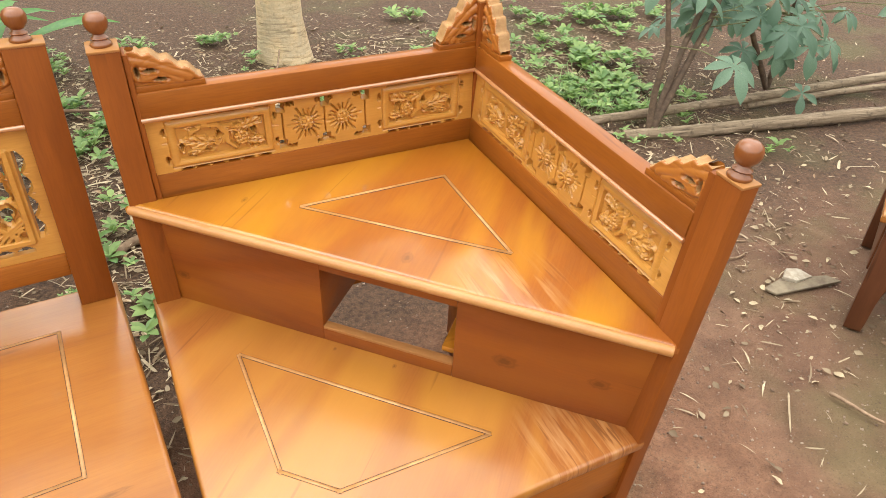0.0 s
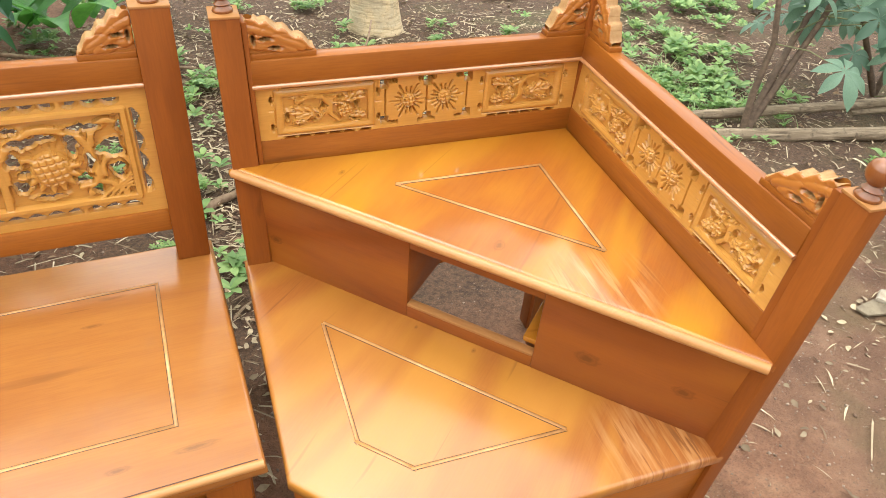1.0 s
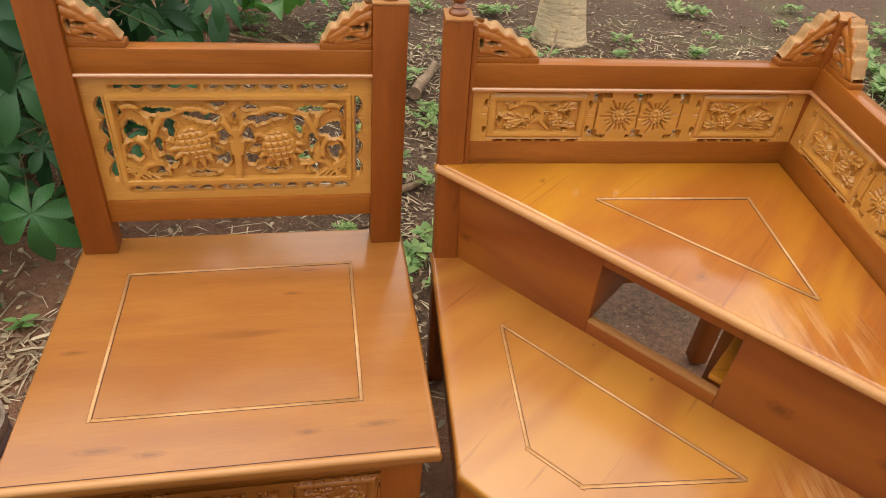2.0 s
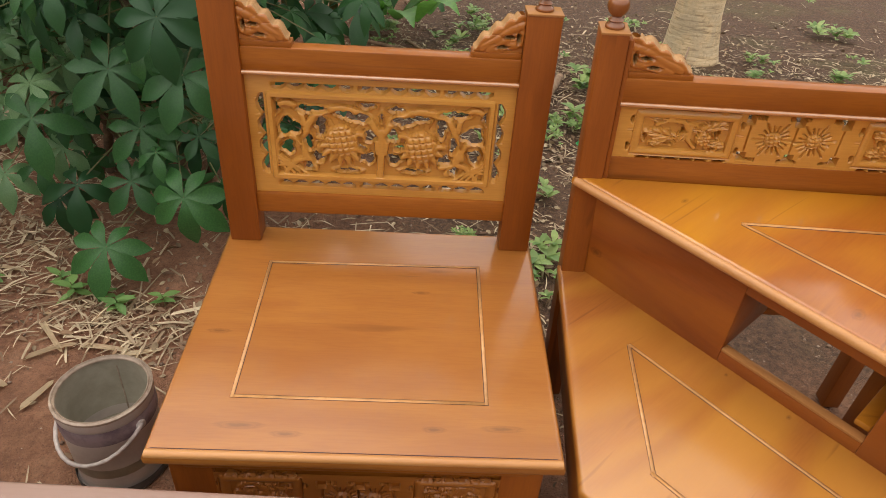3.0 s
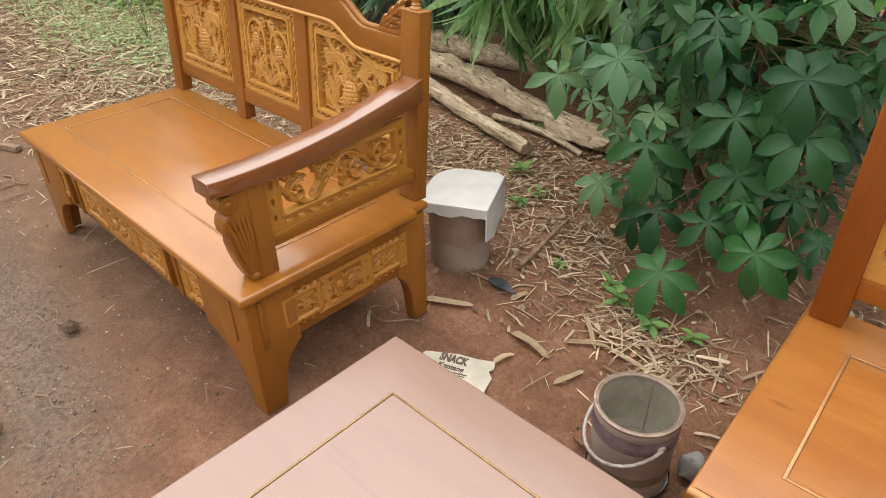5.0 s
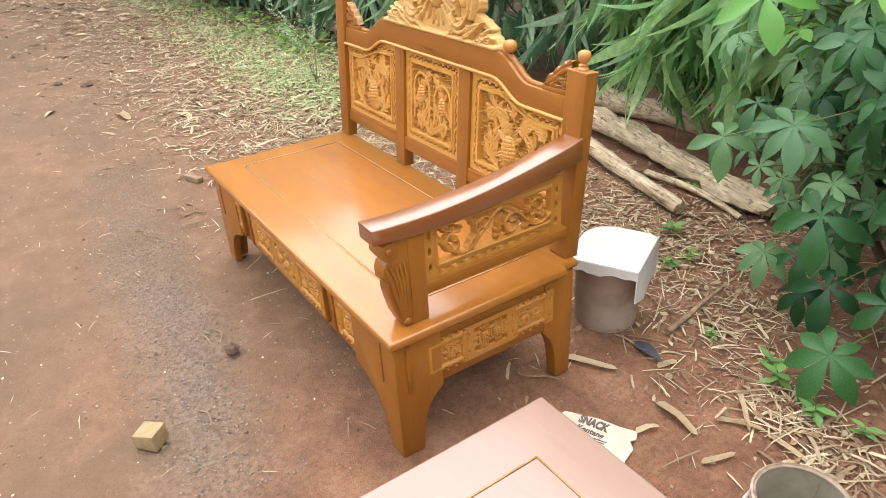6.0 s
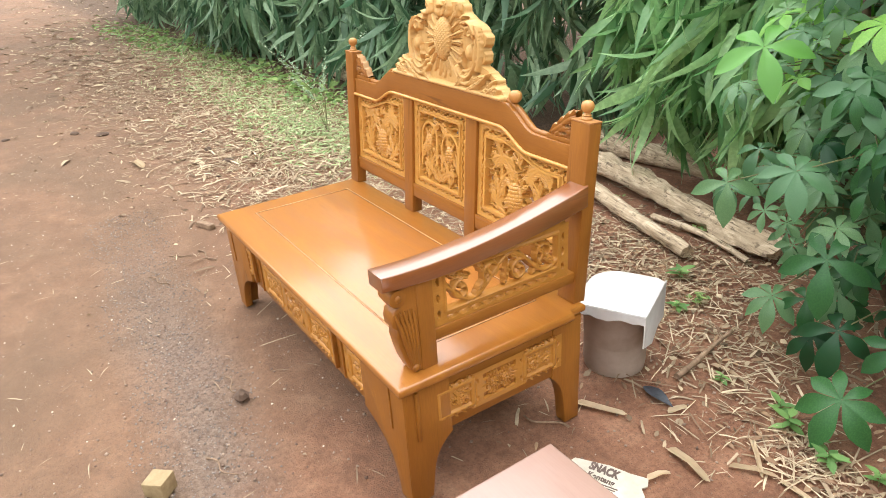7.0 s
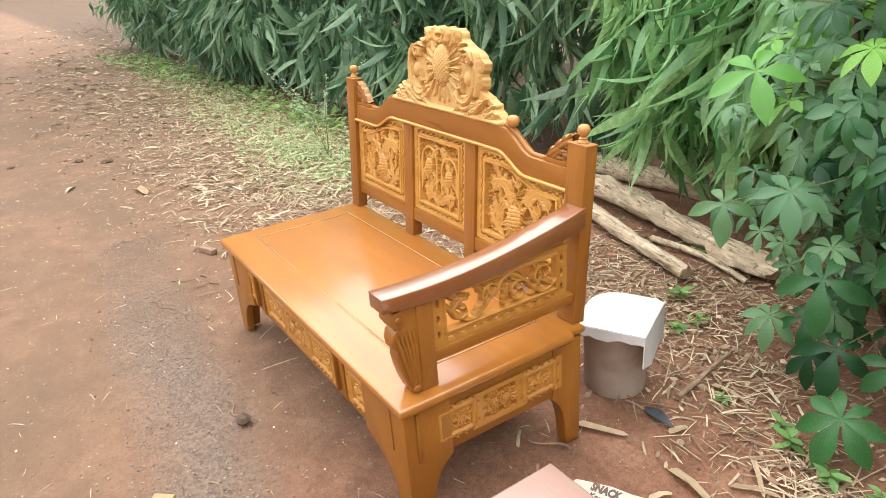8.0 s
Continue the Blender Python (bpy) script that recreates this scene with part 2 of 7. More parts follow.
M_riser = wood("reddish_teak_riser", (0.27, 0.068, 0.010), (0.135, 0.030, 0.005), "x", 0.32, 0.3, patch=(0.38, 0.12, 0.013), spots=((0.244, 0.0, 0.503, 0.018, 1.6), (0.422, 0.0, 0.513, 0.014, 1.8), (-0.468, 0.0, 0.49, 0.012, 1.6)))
M_line = plain("routed_pale_line", (0.68, 0.355, 0.145), (0.54, 0.25, 0.08), 60, 0.35)
M_gilt = plain("golden_line", (0.66, 0.42, 0.14), (0.46, 0.25, 0.07), 60, 0.35)
M_groove = plain("dark_scored_line", (0.10, 0.03, 0.015), (0.05, 0.015, 0.01), 60, 0.6)
M_raw = plain("bare_carved_wood", (0.54, 0.31, 0.125), (0.38, 0.185, 0.06), 60, 0.6)
GOLD_L, GOLD_D = (0.315, 0.118, 0.015), (0.175, 0.057, 0.007)
M_gold_post = wood("golden_teak_upright", GOLD_L, GOLD_D, "z", 0.34)
M_gold_rail = wood("golden_teak_rail", GOLD_L, GOLD_D, "x", 0.32)
M_gold_side = wood("golden_teak_side", GOLD_L, GOLD_D, "y", 0.32)
M_gold_seat = wood("golden_teak_seat", (0.385, 0.143, 0.016), (0.235, 0.073, 0.008), "x", 0.4, 0.85, streak=0.2, gloss=0.17, ior=1.66)
M_gold_carve = wood("golden_carved_board", (0.62, 0.325, 0.072), (0.36, 0.150, 0.022), "x", 0.3, 0.7, knots=False, gloss=0.18)
M_gold_apron = wood("golden_apron_board", (0.48, 0.215, 0.034), (0.28, 0.100, 0.013), "x", 0.32, 0.5, knots=False, gloss=0.2)
M_crest = wood("pale_golden_crest", (0.64, 0.395, 0.145), (0.40, 0.21, 0.058), "z", 0.45, 0.2, knots=False)
M_arm = wood("dark_teak_arm", (0.25, 0.080, 0.018), (0.13, 0.038, 0.009), "y", 0.24, 1.0, gloss=0.17, ior=2.0)
M_table = wood("glossy_teak_tabletop", (0.285, 0.170, 0.130), (0.235, 0.134, 0.100), "x", 0.42, 1.0, streak=0.1, gloss=0.24, ior=1.67)
M_ball = wood("turned_teak", (0.26, 0.082, 0.018), (0.13, 0.034, 0.008), "z", 0.24, 0.9, knots=False)
# bead: paler base and stronger gloss than the rails
M_bead = wood("pale_glossy_bead", (0.54, 0.25, 0.10), (0.36, 0.13, 0.045), "x", 0.15, 1.0, knots=False, gloss=0.06, ior=2.1)
# paler shelf-edge wood; on the chair it paints the edge highlight
M_edge = wood("pale_highlight_edge", (0.50, 0.245, 0.085), (0.36, 0.13, 0.03), "x", 0.35, 0.5, knots=False)
M_wing = wood("stained_carved_wing", (0.44, 0.155, 0.026), (0.25, 0.07, 0.010), "x", 0.26, 0.8, knots=False, gloss=0.15)
M_gold_ball = wood("pale_turned_teak", (0.50, 0.24, 0.065), (0.34, 0.14, 0.028), "z", 0.3, 0.5, knots=False)
M_end = wood("bare_end_grain", (0.40, 0.18, 0.055), (0.28, 0.11, 0.03), "x", 0.5, 0.2, knots=False)

# ---- carving ----


class Carve:
    """A board carved in relief and pierced: d is how far inside the wood a spot is, h its height over the board."""

    def __init__(self, w, h, res=0.0025):
        self.w, self.hh = w, h
        nx, nz = int(round(w / res)) + 1, int(round(h / res)) + 1
        self.X, self.Z = np.meshgrid(np.linspace(0, w, nx), np.linspace(0, h, nz))
        self.d = np.full(self.X.shape, -0.02)
        self.h = np.zeros(self.X.shape)

    def add(self, sd, top):
        self.h = np.where(sd > 0, np.maximum(self.h, top), self.h)
        self.d = np.maximum(self.d, sd)

    def carve(self, sd, depth):
        """Sink the relief where sd is positive."""
        self.h = self.h - depth * np.clip(sd / 0.002, 0, 1)

    def pierce(self, sd):
        self.d = np.minimum(self.d, -sd)

    def rect(self, x0, x1, z0, z1):
        return np.minimum(np.minimum(self.X - x0, x1 - self.X), np.minimum(self.Z - z0, z1 - self.Z))

    def seg(self, pts):
        best = np.full(self.X.shape, 9.0)
        for (ax, az), (bx, bz) in zip(pts, pts[1:]):
            dx, dz = bx - ax, bz - az
            t = np.clip(((self.X - ax) * dx + (self.Z - az) * dz) / (dx * dx + dz * dz + 1e-12), 0, 1)
            best = np.minimum(best, np.hypot(self.X - ax - t * dx, self.Z - az - t * dz))
        return best

    def ridge(self, pts, w, top, flat=False):
        q = self.seg(pts)
        if flat:
            return self.add(w - q, top * np.clip(2.4 * (1 - q / w), 0, 1))
        self.add(w - q, top * np.sqrt(np.clip(1 - (q / w) ** 2, 0, 1)))

    def arc(self, x, z, r, a0, a1, w, top, squash=1.0, n=18):
        self.ridge([(x + r * math.cos(math.radians(a0 + (a1 - a0) * i / n)), z + squash * r * math.sin(math.radians(a0 + (a1 - a0) * i / n))) for i in range(n + 1)], w, top)

    def curl(self, x, z, r, a0, turns, w, top):
        """A scroll that winds inwards."""
        n = 26
        pts = []
        for i in range(n + 1):
            s = i / n
            a = math.radians(a0) + turns * 2 * math.pi * s
            q = r * (1 - 0.78 * s)
            pts.append((x + q * math.cos(a), z + q * math.sin(a)))
        self.ridge(pts, w, top)

    def leaf(self, x, z, ang, length, width, top, veins=5, hook=0.0):
        c, s = math.cos(math.radians(ang)), math.sin(math.radians(ang))
        a = ((self.X - x) * c + (self.Z - z) * s) / length
        b = -(self.X - x) * s + (self.Z - z) * c - hook * length * np.clip(a, 0, 1) ** 2
        prof = width * np.sin(np.pi * np.clip(a, 0, 1) ** 0.75) * (1 + 0.16 * np.sin(a * veins * 6.283))
        sd = np.where((a > 0) & (a < 1), prof - np.abs(b), -0.02)
        q = np.clip(np.abs(b) / (prof + 1e-6), 0, 1)
        self.add(sd, top * (1 - 0.6 * q * q) - 0.0018 * (0.5 + 0.5 * np.sin((a * veins + q * 1.6) * 6.283)) - 0.002 * (q < 0.1))

    def dome(self, x, z, r, top, hatch=0.010, squash=1.0, square=False):
        q = np.hypot(self.X - x, (self.Z - z) / squash) / r
        u, v = (self.X - x + self.Z - z) / hatch, (self.X - x - self.Z + z) / hatch
        if square:
            u, v = (self.X - x + 0.2 * (self.Z - z)) / hatch, (self.Z - z - 0.15 * (self.X - x)) / hatch
        cut = np.clip(1 - np.minimum(np.abs(u - np.round(u)), np.abs(v - np.round(v))) / 0.22, 0, 1)
        self.add((1 - q) * r, top * np.sqrt(np.clip(1 - q * q, 0, 1)) + (0.0015 if square else 0.004) - (0.0030 if square else 0.0028) * cut)

    def petals(self, x, z, r0, r1, n, top, squash=1.0, a0=0.0, a1=360.0):
        dx, dz = self.X - x, (self.Z - z) / squash
        q, a = np.hypot(dx, dz), np.degrees(np.arctan2(dz, dx)) % 360
        k = np.cos(np.radians(a * n))
        edge = r1 * (0.86 + 0.14 * k)
        inside = ((a - a0) % 360) <= (a1 - a0)
        sd = np.where(inside & (q > r0 * 0.7), edge - q, -0.02)
        self.add(sd, top * (0.55 + 0.45 * k) * np.clip(1.25 - 0.7 * q / r1, 0, 1))

    def rays(self, x, z, r0, r1, n, depth):
        """Fine cuts that fan out round a flower."""
        q, a = np.hypot(self.X - x, self.Z - z), np.arctan2(self.Z - z, self.X - x)
        off = np.abs(np.sin(a * n / 2)) * q * 2 / n
        self.carve(np.where((q > r0) & (q < r1), 0.0022 - off, -0.01), depth)

    def border(self, x0, x1, z0, z1, w, top):
        for g, t in ((0.0, top), (1.7 * w, top * 0.6)):
            pts = [(x0 + g, z0 + g), (x1 - g, z0 + g), (x1 - g, z1 - g), (x0 + g, z1 - g), (x0 + g, z0 + g)]
            self.ridge(pts, w * (1 if g == 0 else 0.6), t)

    def scallops(self, x0, x1, z, height, pitch, up=1, deep=True):
        """A row of toothed openings between x0 and x1, whose teeth point up or down."""
        n = max(1, round((x1 - x0) / pitch))
        p = (x1 - x0) / n
        u = (self.X - x0) / p
        tooth = height * (0.35 + 0.65 * np.abs(np.sin(np.pi * u)))
        v = up * (self.Z - z)
        sd = np.minimum(np.minimum(v, tooth - v), np.minimum(self.X - x0, x1 - self.X))
        sd = np.minimum(sd, 0.35 * p * np.abs(np.sin(np.pi * u / 5)) + 0.0005 - 0.0012)
        if deep:
            self.pierce(sd)
        else:
            self.carve(sd, 0.006)

    def scallops_z(self, z0, z1, x, width, pitch, right=1, deep=True):
        self.X, self.Z = self.Z, self.X
        self.scallops(z0, z1, x, width, pitch, right, deep)
        self.X, self.Z = self.Z, self.X

    def mesh(self, name, thick=0.018, slope=5.0, face=None, edge=None):
        inside = self.d > 0
        fall = np.clip(-self.d * slope, 0, thick)
        soft = np.clip(self.d / 0.0025, 0, 1)
        y = np.where(inside, -1.45 * self.h * soft, fall)
        nz, nx = self.X.shape
        idx = np.arange(nz * nx).reshape(nz, nx)
        keep_v = self.d > -thick / slope
        keep = keep_v[:-1, :-1] | keep_v[1:, :-1] | keep_v[:-1, 1:] | keep_v[1:, 1:]
        a, b, c, d = idx[:-1, :-1][keep], idx[:-1, 1:][keep], idx[1:, 1:][keep], idx[1:, :-1][keep]
        front = np.stack([a, b, c, d], 1)
        off = nz * nx
        solid = (inside[:-1, :-1] & inside[1:, :-1] & inside[:-1, 1:] & inside[1:, 1:])
        a, b, c, d = idx[:-1, :-1][solid], idx[:-1, 1:][solid], idx[1:, 1:][solid], idx[1:, :-1][solid]
        back = np.stack([a, d, c, b], 1) + off
        vf = np.stack([self.X.ravel(), y.ravel(), self.Z.ravel()], 1)
        vb = np.stack([self.X.ravel(), np.full(off, thick), self.Z.ravel()], 1)
        wall_front = ~(inside[:-1, :-1] & inside[1:, :-1] & inside[:-1, 1:] & inside[1:, 1:])[keep]
        verts = np.concatenate([vf, vb])
        faces = np.concatenate([front, back])
        used = np.unique(faces)
        remap = np.full(len(verts), -1)
        remap[used] = np.arange(len(used))
        me = mesh_from(name, verts[used].tolist(), remap[faces].tolist())
        if edge:
            me.materials.append(face)
            me.materials.append(edge)
            me.polygons.foreach_set("material_index", np.concatenate([wall_front.astype(int), np.zeros(len(back), int)]))
        return me


def slot(c, x, z, rx, rz, seed):
    """An opening with a cut, uneven edge."""
    a = np.arctan2(c.Z - z, c.X - x)
    q = np.hypot((c.X - x) / rx, (c.Z - z) / rz)
    edge = 1 + 0.17 * np.sin(3 * a + seed) + 0.08 * np.sin(5 * a + 2.3 * seed)
    c.pierce((edge - q) * min(rx, rz))


def carve_chair_back(w, h):
    """Two bowed sunflowers in loops on a flat pierced board, in a toothed frame."""
    c = Carve(w, h, 0.0020)
    ix, iz = 0.052, 0.046
    c.add(c.rect(-0.01, w + 0.01, -0.01, h + 0.01), 0)
    mx, mz = w / 2, h / 2
    inner = c.rect(ix, w - ix, iz, h - iz)
    c.carve(inner, 0.0055)
    for s in (-1, 1):
        fx, fz = mx + s * 0.086, mz - 0.010
        c.rays(fx, fz, 0.040, 0.060, 22, 0.0016)
        # the loop round each flower and its inner hook
        loop = [(mx + s * 0.006, mz - 0.03)] + [(fx - s * 0.076 * math.cos(math.radians(k)), mz + 0.008 + 0.062 * math.sin(math.radians(k))) for k in range(0, 181, 12)] + [(fx + s * 0.082, mz - 0.04), (fx + s * 0.06, mz - 0.075)]
        c.ridge(loop, 0.0075, 0.0022)
        c.curl(mx + s * 0.043, mz + 0.000, 0.026, 90 + s * 150, s * 0.85, 0.0055, 0.0030)
        c.arc(mx + s * 0.200, mz + 0.030, 0.034, 0, 180, 0.006, 0.0022, 1.4)
        c.arc(mx + s * 0.203, mz - 0.028, 0.026, 20, 200, 0.005, 0.0018, 1.2)
        c.ridge([(fx + s * 0.045, mz - 0.062), (fx + s * 0.075, mz - 0.050), (fx + s * 0.10, mz - 0.058), (fx + s * 0.125, mz - 0.085)], 0.006, 0.0022)
        for k in range(4):
            c.ridge([(mx + s * (0.158 + 0.015 * k), mz - 0.094), (mx + s * (0.190 + 0.009 * k), mz - 0.070), (mx + s * 0.226, mz - 0.046 - 0.008 * k)], 0.0035, 0.0022)
        for k, (x, z, rx, rz) in enumerate(((0.131, 0.030, 0.009, 0.019), (0.155, 0.066, 0.026, 0.007), (0.199, 0.020, 0.019, 0.016), (0.204, -0.031, 0.011, 0.014), (0.158, -0.012, 0.007, 0.016), (0.138, -0.046, 0.012, 0.010),
                                             (0.160, -0.070, 0.008, 0.009), (0.048, 0.046, 0.021, 0.009), (0.082, 0.052, 0.016, 0.007), (0.024, 0.006, 0.010, 0.012), (0.046, -0.020, 0.013, 0.006), (0.030, -0.046, 0.014, 0.011), (0.032, 0.074, 0.015, 0.006),
                                             (0.223, 0.060, 0.006, 0.012), (0.072, -0.078, 0.022, 0.005))):
            slot(c, mx + s * x, mz + z + (0.003 * math.sin(5 * k + s)), rx * 1.36, rz * 1.36, 1.7 * k + s)
        # a fan of petals on the outer and lower side, then the hatched head
        c.petals(fx, fz, 0.030, 0.056, 15, 0.0040, 1.0, 165 if s < 0 else 195, 345 if s < 0 else 375)
        c.dome(fx, fz + (0.004 if s < 0 else -0.004), 0.036, 0.0060, 0.0140, 1.02, True)
    slot(c, mx, mz + 0.052, 0.0045, 0.013, 0.4)
    c.ridge([(mx - 0.003, mz - 0.094), (mx, mz - 0.04), (mx, mz + 0.02)], 0.008, 0.003)
    frame_in = [(ix, iz), (w - ix, iz), (w - ix, h - iz), (ix, h - iz), (ix, iz)]
    c.ridge(frame_in, 0.0075, 0.0045, True)
    for z, up in ((h - iz + 0.026, -1), (iz - 0.026, 1)):
        c.scallops(0.052, w - 0.052, z, 0.0155, 0.036, up)
    c.scallops_z(0.045, h - 0.045, ix - 0.013, 0.017, 0.044, -1)
    c.scallops_z(0.045, h - 0.045, w - ix + 0.013, 0.017, 0.044, 1)
    for sx in (0, 1):
        for k in range(5):
            zz = 0.055 + (h - 0.11) * k / 4
            xx = ix - 0.022 if sx == 0 else w - ix + 0.022
            c.carve(0.0012 - np.abs(c.Z - zz - 0.006) - 9 * np.clip(np.abs(c.X - xx) - 0.008, 0, 1), 0.0022)
            c.carve(0.0012 - np.abs(c.Z - zz + 0.001) - 9 * np.clip(np.abs(c.X - xx) - 0.008, 0, 1), 0.0022)
    return c.mesh("carved_board", 0.013, 8.0)


def motif_leafbox(c, x0, x1, z0, z1, deep=True, turn=1):
    """A small framed field, sunk, with a leafy stem, a bent leaf and a bud; toothed slots round the frame."""
    g = 0.024
    fx0, fx1, fz0, fz1 = x0 + g, x1 - g, z0 + 0.6 * g, z1 - 0.75 * g
    w, h = fx1 - fx0, fz1 - fz0
    c.carve(c.rect(fx0, fx1, fz0, fz1), 0.0050 if deep else 0.0035)
    px = lambda u: fx0 + w * (u if turn > 0 else 1 - u)
    up = 0.0 if deep else -0.0012
    # long veined leaf, an arching stem over it, a bud and two corner leaves
    for u, v, ang, ln, wd, hk in ((0.06, 0.58, -16, 0.42, 0.21, 0.10), (0.40, 0.30, 38, 0.30, 0.16, 0.25), (0.97, 0.88, 200, 0.30, 0.20, -0.15), (0.98, 0.20, 168, 0.26, 0.15, 0.1), (0.52, 0.86, -35, 0.24, 0.13, 0.2), (0.10, 0.15, 12, 0.24, 0.12, 0.1)):
        c.leaf(px(u), fz0 + v * h, ang if turn > 0 else 180 - ang, ln * w, wd * h, up + 0.0005, 4, hk * turn)
    c.ridge([(px(0.16), fz0 + 0.80 * h), (px(0.30), fz0 + 0.94 * h), (px(0.46), fz0 + 0.90 * h), (px(0.56), fz0 + 0.64 * h), (px(0.55), fz0 + 0.34 * h), (px(0.64), fz0 + 0.12 * h)], 0.0042, up + 0.0005)
    c.dome(px(0.72), fz0 + 0.40 * h, 0.21 * h, up + 0.0012, 0.0075, 1.0, True)
    if deep:
        for k, (u, v, rx, rz) in enumerate(((0.05, 0.40, 0.0045, 0.011), (0.47, 0.62, 0.006, 0.008), (0.34, 0.20, 0.012, 0.004), (0.86, 0.60, 0.006, 0.009), (0.84, 0.10, 0.010, 0.004), (0.20, 0.92, 0.011, 0.003), (0.68, 0.84, 0.009, 0.004))):
            slot(c, px(u), fz0 + v * h, rx, rz, 1.9 * k + 0.5)
    b = 0.007
    c.ridge([(fx0 - b, fz0 - b), (fx1 + b, fz0 - b), (fx1 + b, fz1 + b), (fx0 - b, fz1 + b), (fx0 - b, fz0 - b)], 0.0044, 0.0011, True)
    line = [(fx0 - 2 * b, fz0 - 2 * b), (fx1 + 2 * b, fz0 - 2 * b), (fx1 + 2 * b, fz1 + 2 * b), (fx0 - 2 * b, fz1 + 2 * b), (fx0 - 2 * b, fz0 - 2 * b)]
    c.carve(0.0018 - c.seg(line), 0.0034)
    c.scallops(fx0 - 0.008, fx1 + 0.010, fz1 + 2.3 * b, 0.0098, 0.030, 1, deep)
    c.scallops(fx0 - 0.006, fx1 + 0.006, fz0 - 2.2 * b, 0.0108, 0.028, -1, deep)
    mz = (fz0 + fz1) / 2
    for sx in (fx0 - 2.3 * b - 0.0045, fx1 + 2.3 * b + 0.0045):
        for k, q in enumerate((-0.42, 0.42)):
            if deep:
                slot(c, sx, mz + q * h, 0.0042, 0.0095, 3.0 * k + sx * 40)
            else:
                c.carve(0.004 - np.hypot(c.X - sx, 0.5 * (c.Z - mz - q * h)), 0.005)
        for k in range(4):
            c.carve(0.0009 - np.abs(c.Z - mz - 0.005 * (k - 1.5)) - 9 * np.clip(np.abs(c.X - sx) - 0.008, 0, 1), 0.0022)


def motif_sunflowers(c, x0, x1, z0, z1, deep=True):
    """Two sunflowers with cut rays, between bracket-shaped openings."""
    w, h = x1 - x0, z1 - z0
    mz = (z0 + z1) / 2
    for q, s in enumerate((0.28, 0.72)):
        fx, fz = x0 + s * w, mz
        for k in range(18):
            a = math.radians(20 * k + 7 * q)
            r1 = 0.030 if k % 3 else 0.040
            r1 = min(r1, 0.42 * h / max(abs(math.sin(a)), 0.3))
            c.carve(0.0021 - c.seg([(fx + 0.017 * math.cos(a), fz + 0.017 * math.sin(a)), (fx + r1 * math.cos(a), fz + r1 * math.sin(a))]), 0.0048)
        c.carve(0.0016 - np.abs(np.hypot(c.X - fx, c.Z - fz) - 0.0158), 0.0030)
        c.dome(fx, fz, 0.0145, 0.0026, 0.0090, 1.0, True)
    for s in (0.0, 0.5, 1.0):
        bx = x0 + s * w
        for z, up in ((z0, 1), (z1, -1)):
            wide = 0.026
            a, b = (bx - 0.003, bx + wide) if s < 0.4 else ((bx - wide, bx + 0.003) if s > 0.6 else (bx - wide * 0.75, bx + wide * 0.75))
            v = up * (c.Z - z)
            foot = np.minimum(np.minimum(c.X - a, b - c.X), np.minimum(v, 0.0075 + 0.002 * np.sin(c.X * 900) - v))
            stem = np.minimum(0.0090 - np.abs(c.X - bx + (0.002 if s < 0.4 else -0.002)), np.minimum(v, 0.021 - v))
            sd = np.maximum(foot, stem)
            if deep:
                c.pierce(sd)
            else:
                c.carve(sd, 0.006)
        c.carve(0.0022 - np.where((c.Z > z0) & (c.Z < z1), np.abs(c.X - bx), 1), 0.0045)


def carve_corner_board(w, h, name="carved_board"):
    c = Carve(w, h, 0.0022)
    c.add(c.rect(-0.01, w + 0.01, -0.01, h + 0.01), 0.0)
    m = 0.012
    motif_leafbox(c, 0.028, 0.246, m, h - m)
    motif_sunflowers(c, w / 2 - 0.088, w / 2 + 0.088, m, h - m)
    motif_leafbox(c, 0.462, 0.664, m, h - m, True, -1)
    return c.mesh(name)


def carve_apron(w, h, plan, name="carved_board", res=0.0025):
    """A low board in shallow relief: framed leaf fields and flower pairs in turn, small openings round them."""
    c = Carve(w, h, res)
    c.add(c.rect(-0.01, w + 0.01, -0.01, h + 0.01), 0.0)
    r = random.Random(int(w * 1000))
    for kind, a, b in plan:
        x0, x1 = a * w, b * w
        if kind == "leaf":
            motif_leafbox(c, x0, x1, h * 0.06, h * 0.94, False, 1 if a < 0.5 else -1)
            n = max(3, int((x1 - x0) / 0.022))
            for k in range(n):
                for z in (h * 0.10, h * 0.92):
                    slot(c, x0 + 0.012 + (x1 - x0 - 0.024) * (k + 0.3 * r.random()) / (n - 0.7), z, 0.0050, 0.0027, k + 9 * z)
            for _ in range(max(3, int((x1 - x0) / 0.040))):
                slot(c, x0 + (x1 - x0) * r.uniform(0.2, 0.8), h * r.uniform(0.32, 0.72), r.uniform(0.005, 0.013), r.uniform(0.004, 0.008), 6 * r.random())
        else:
            motif_sunflowers(c, x0, x1, h * 0.14, h * 0.86, True)
    return c.mesh(name, 0.014)


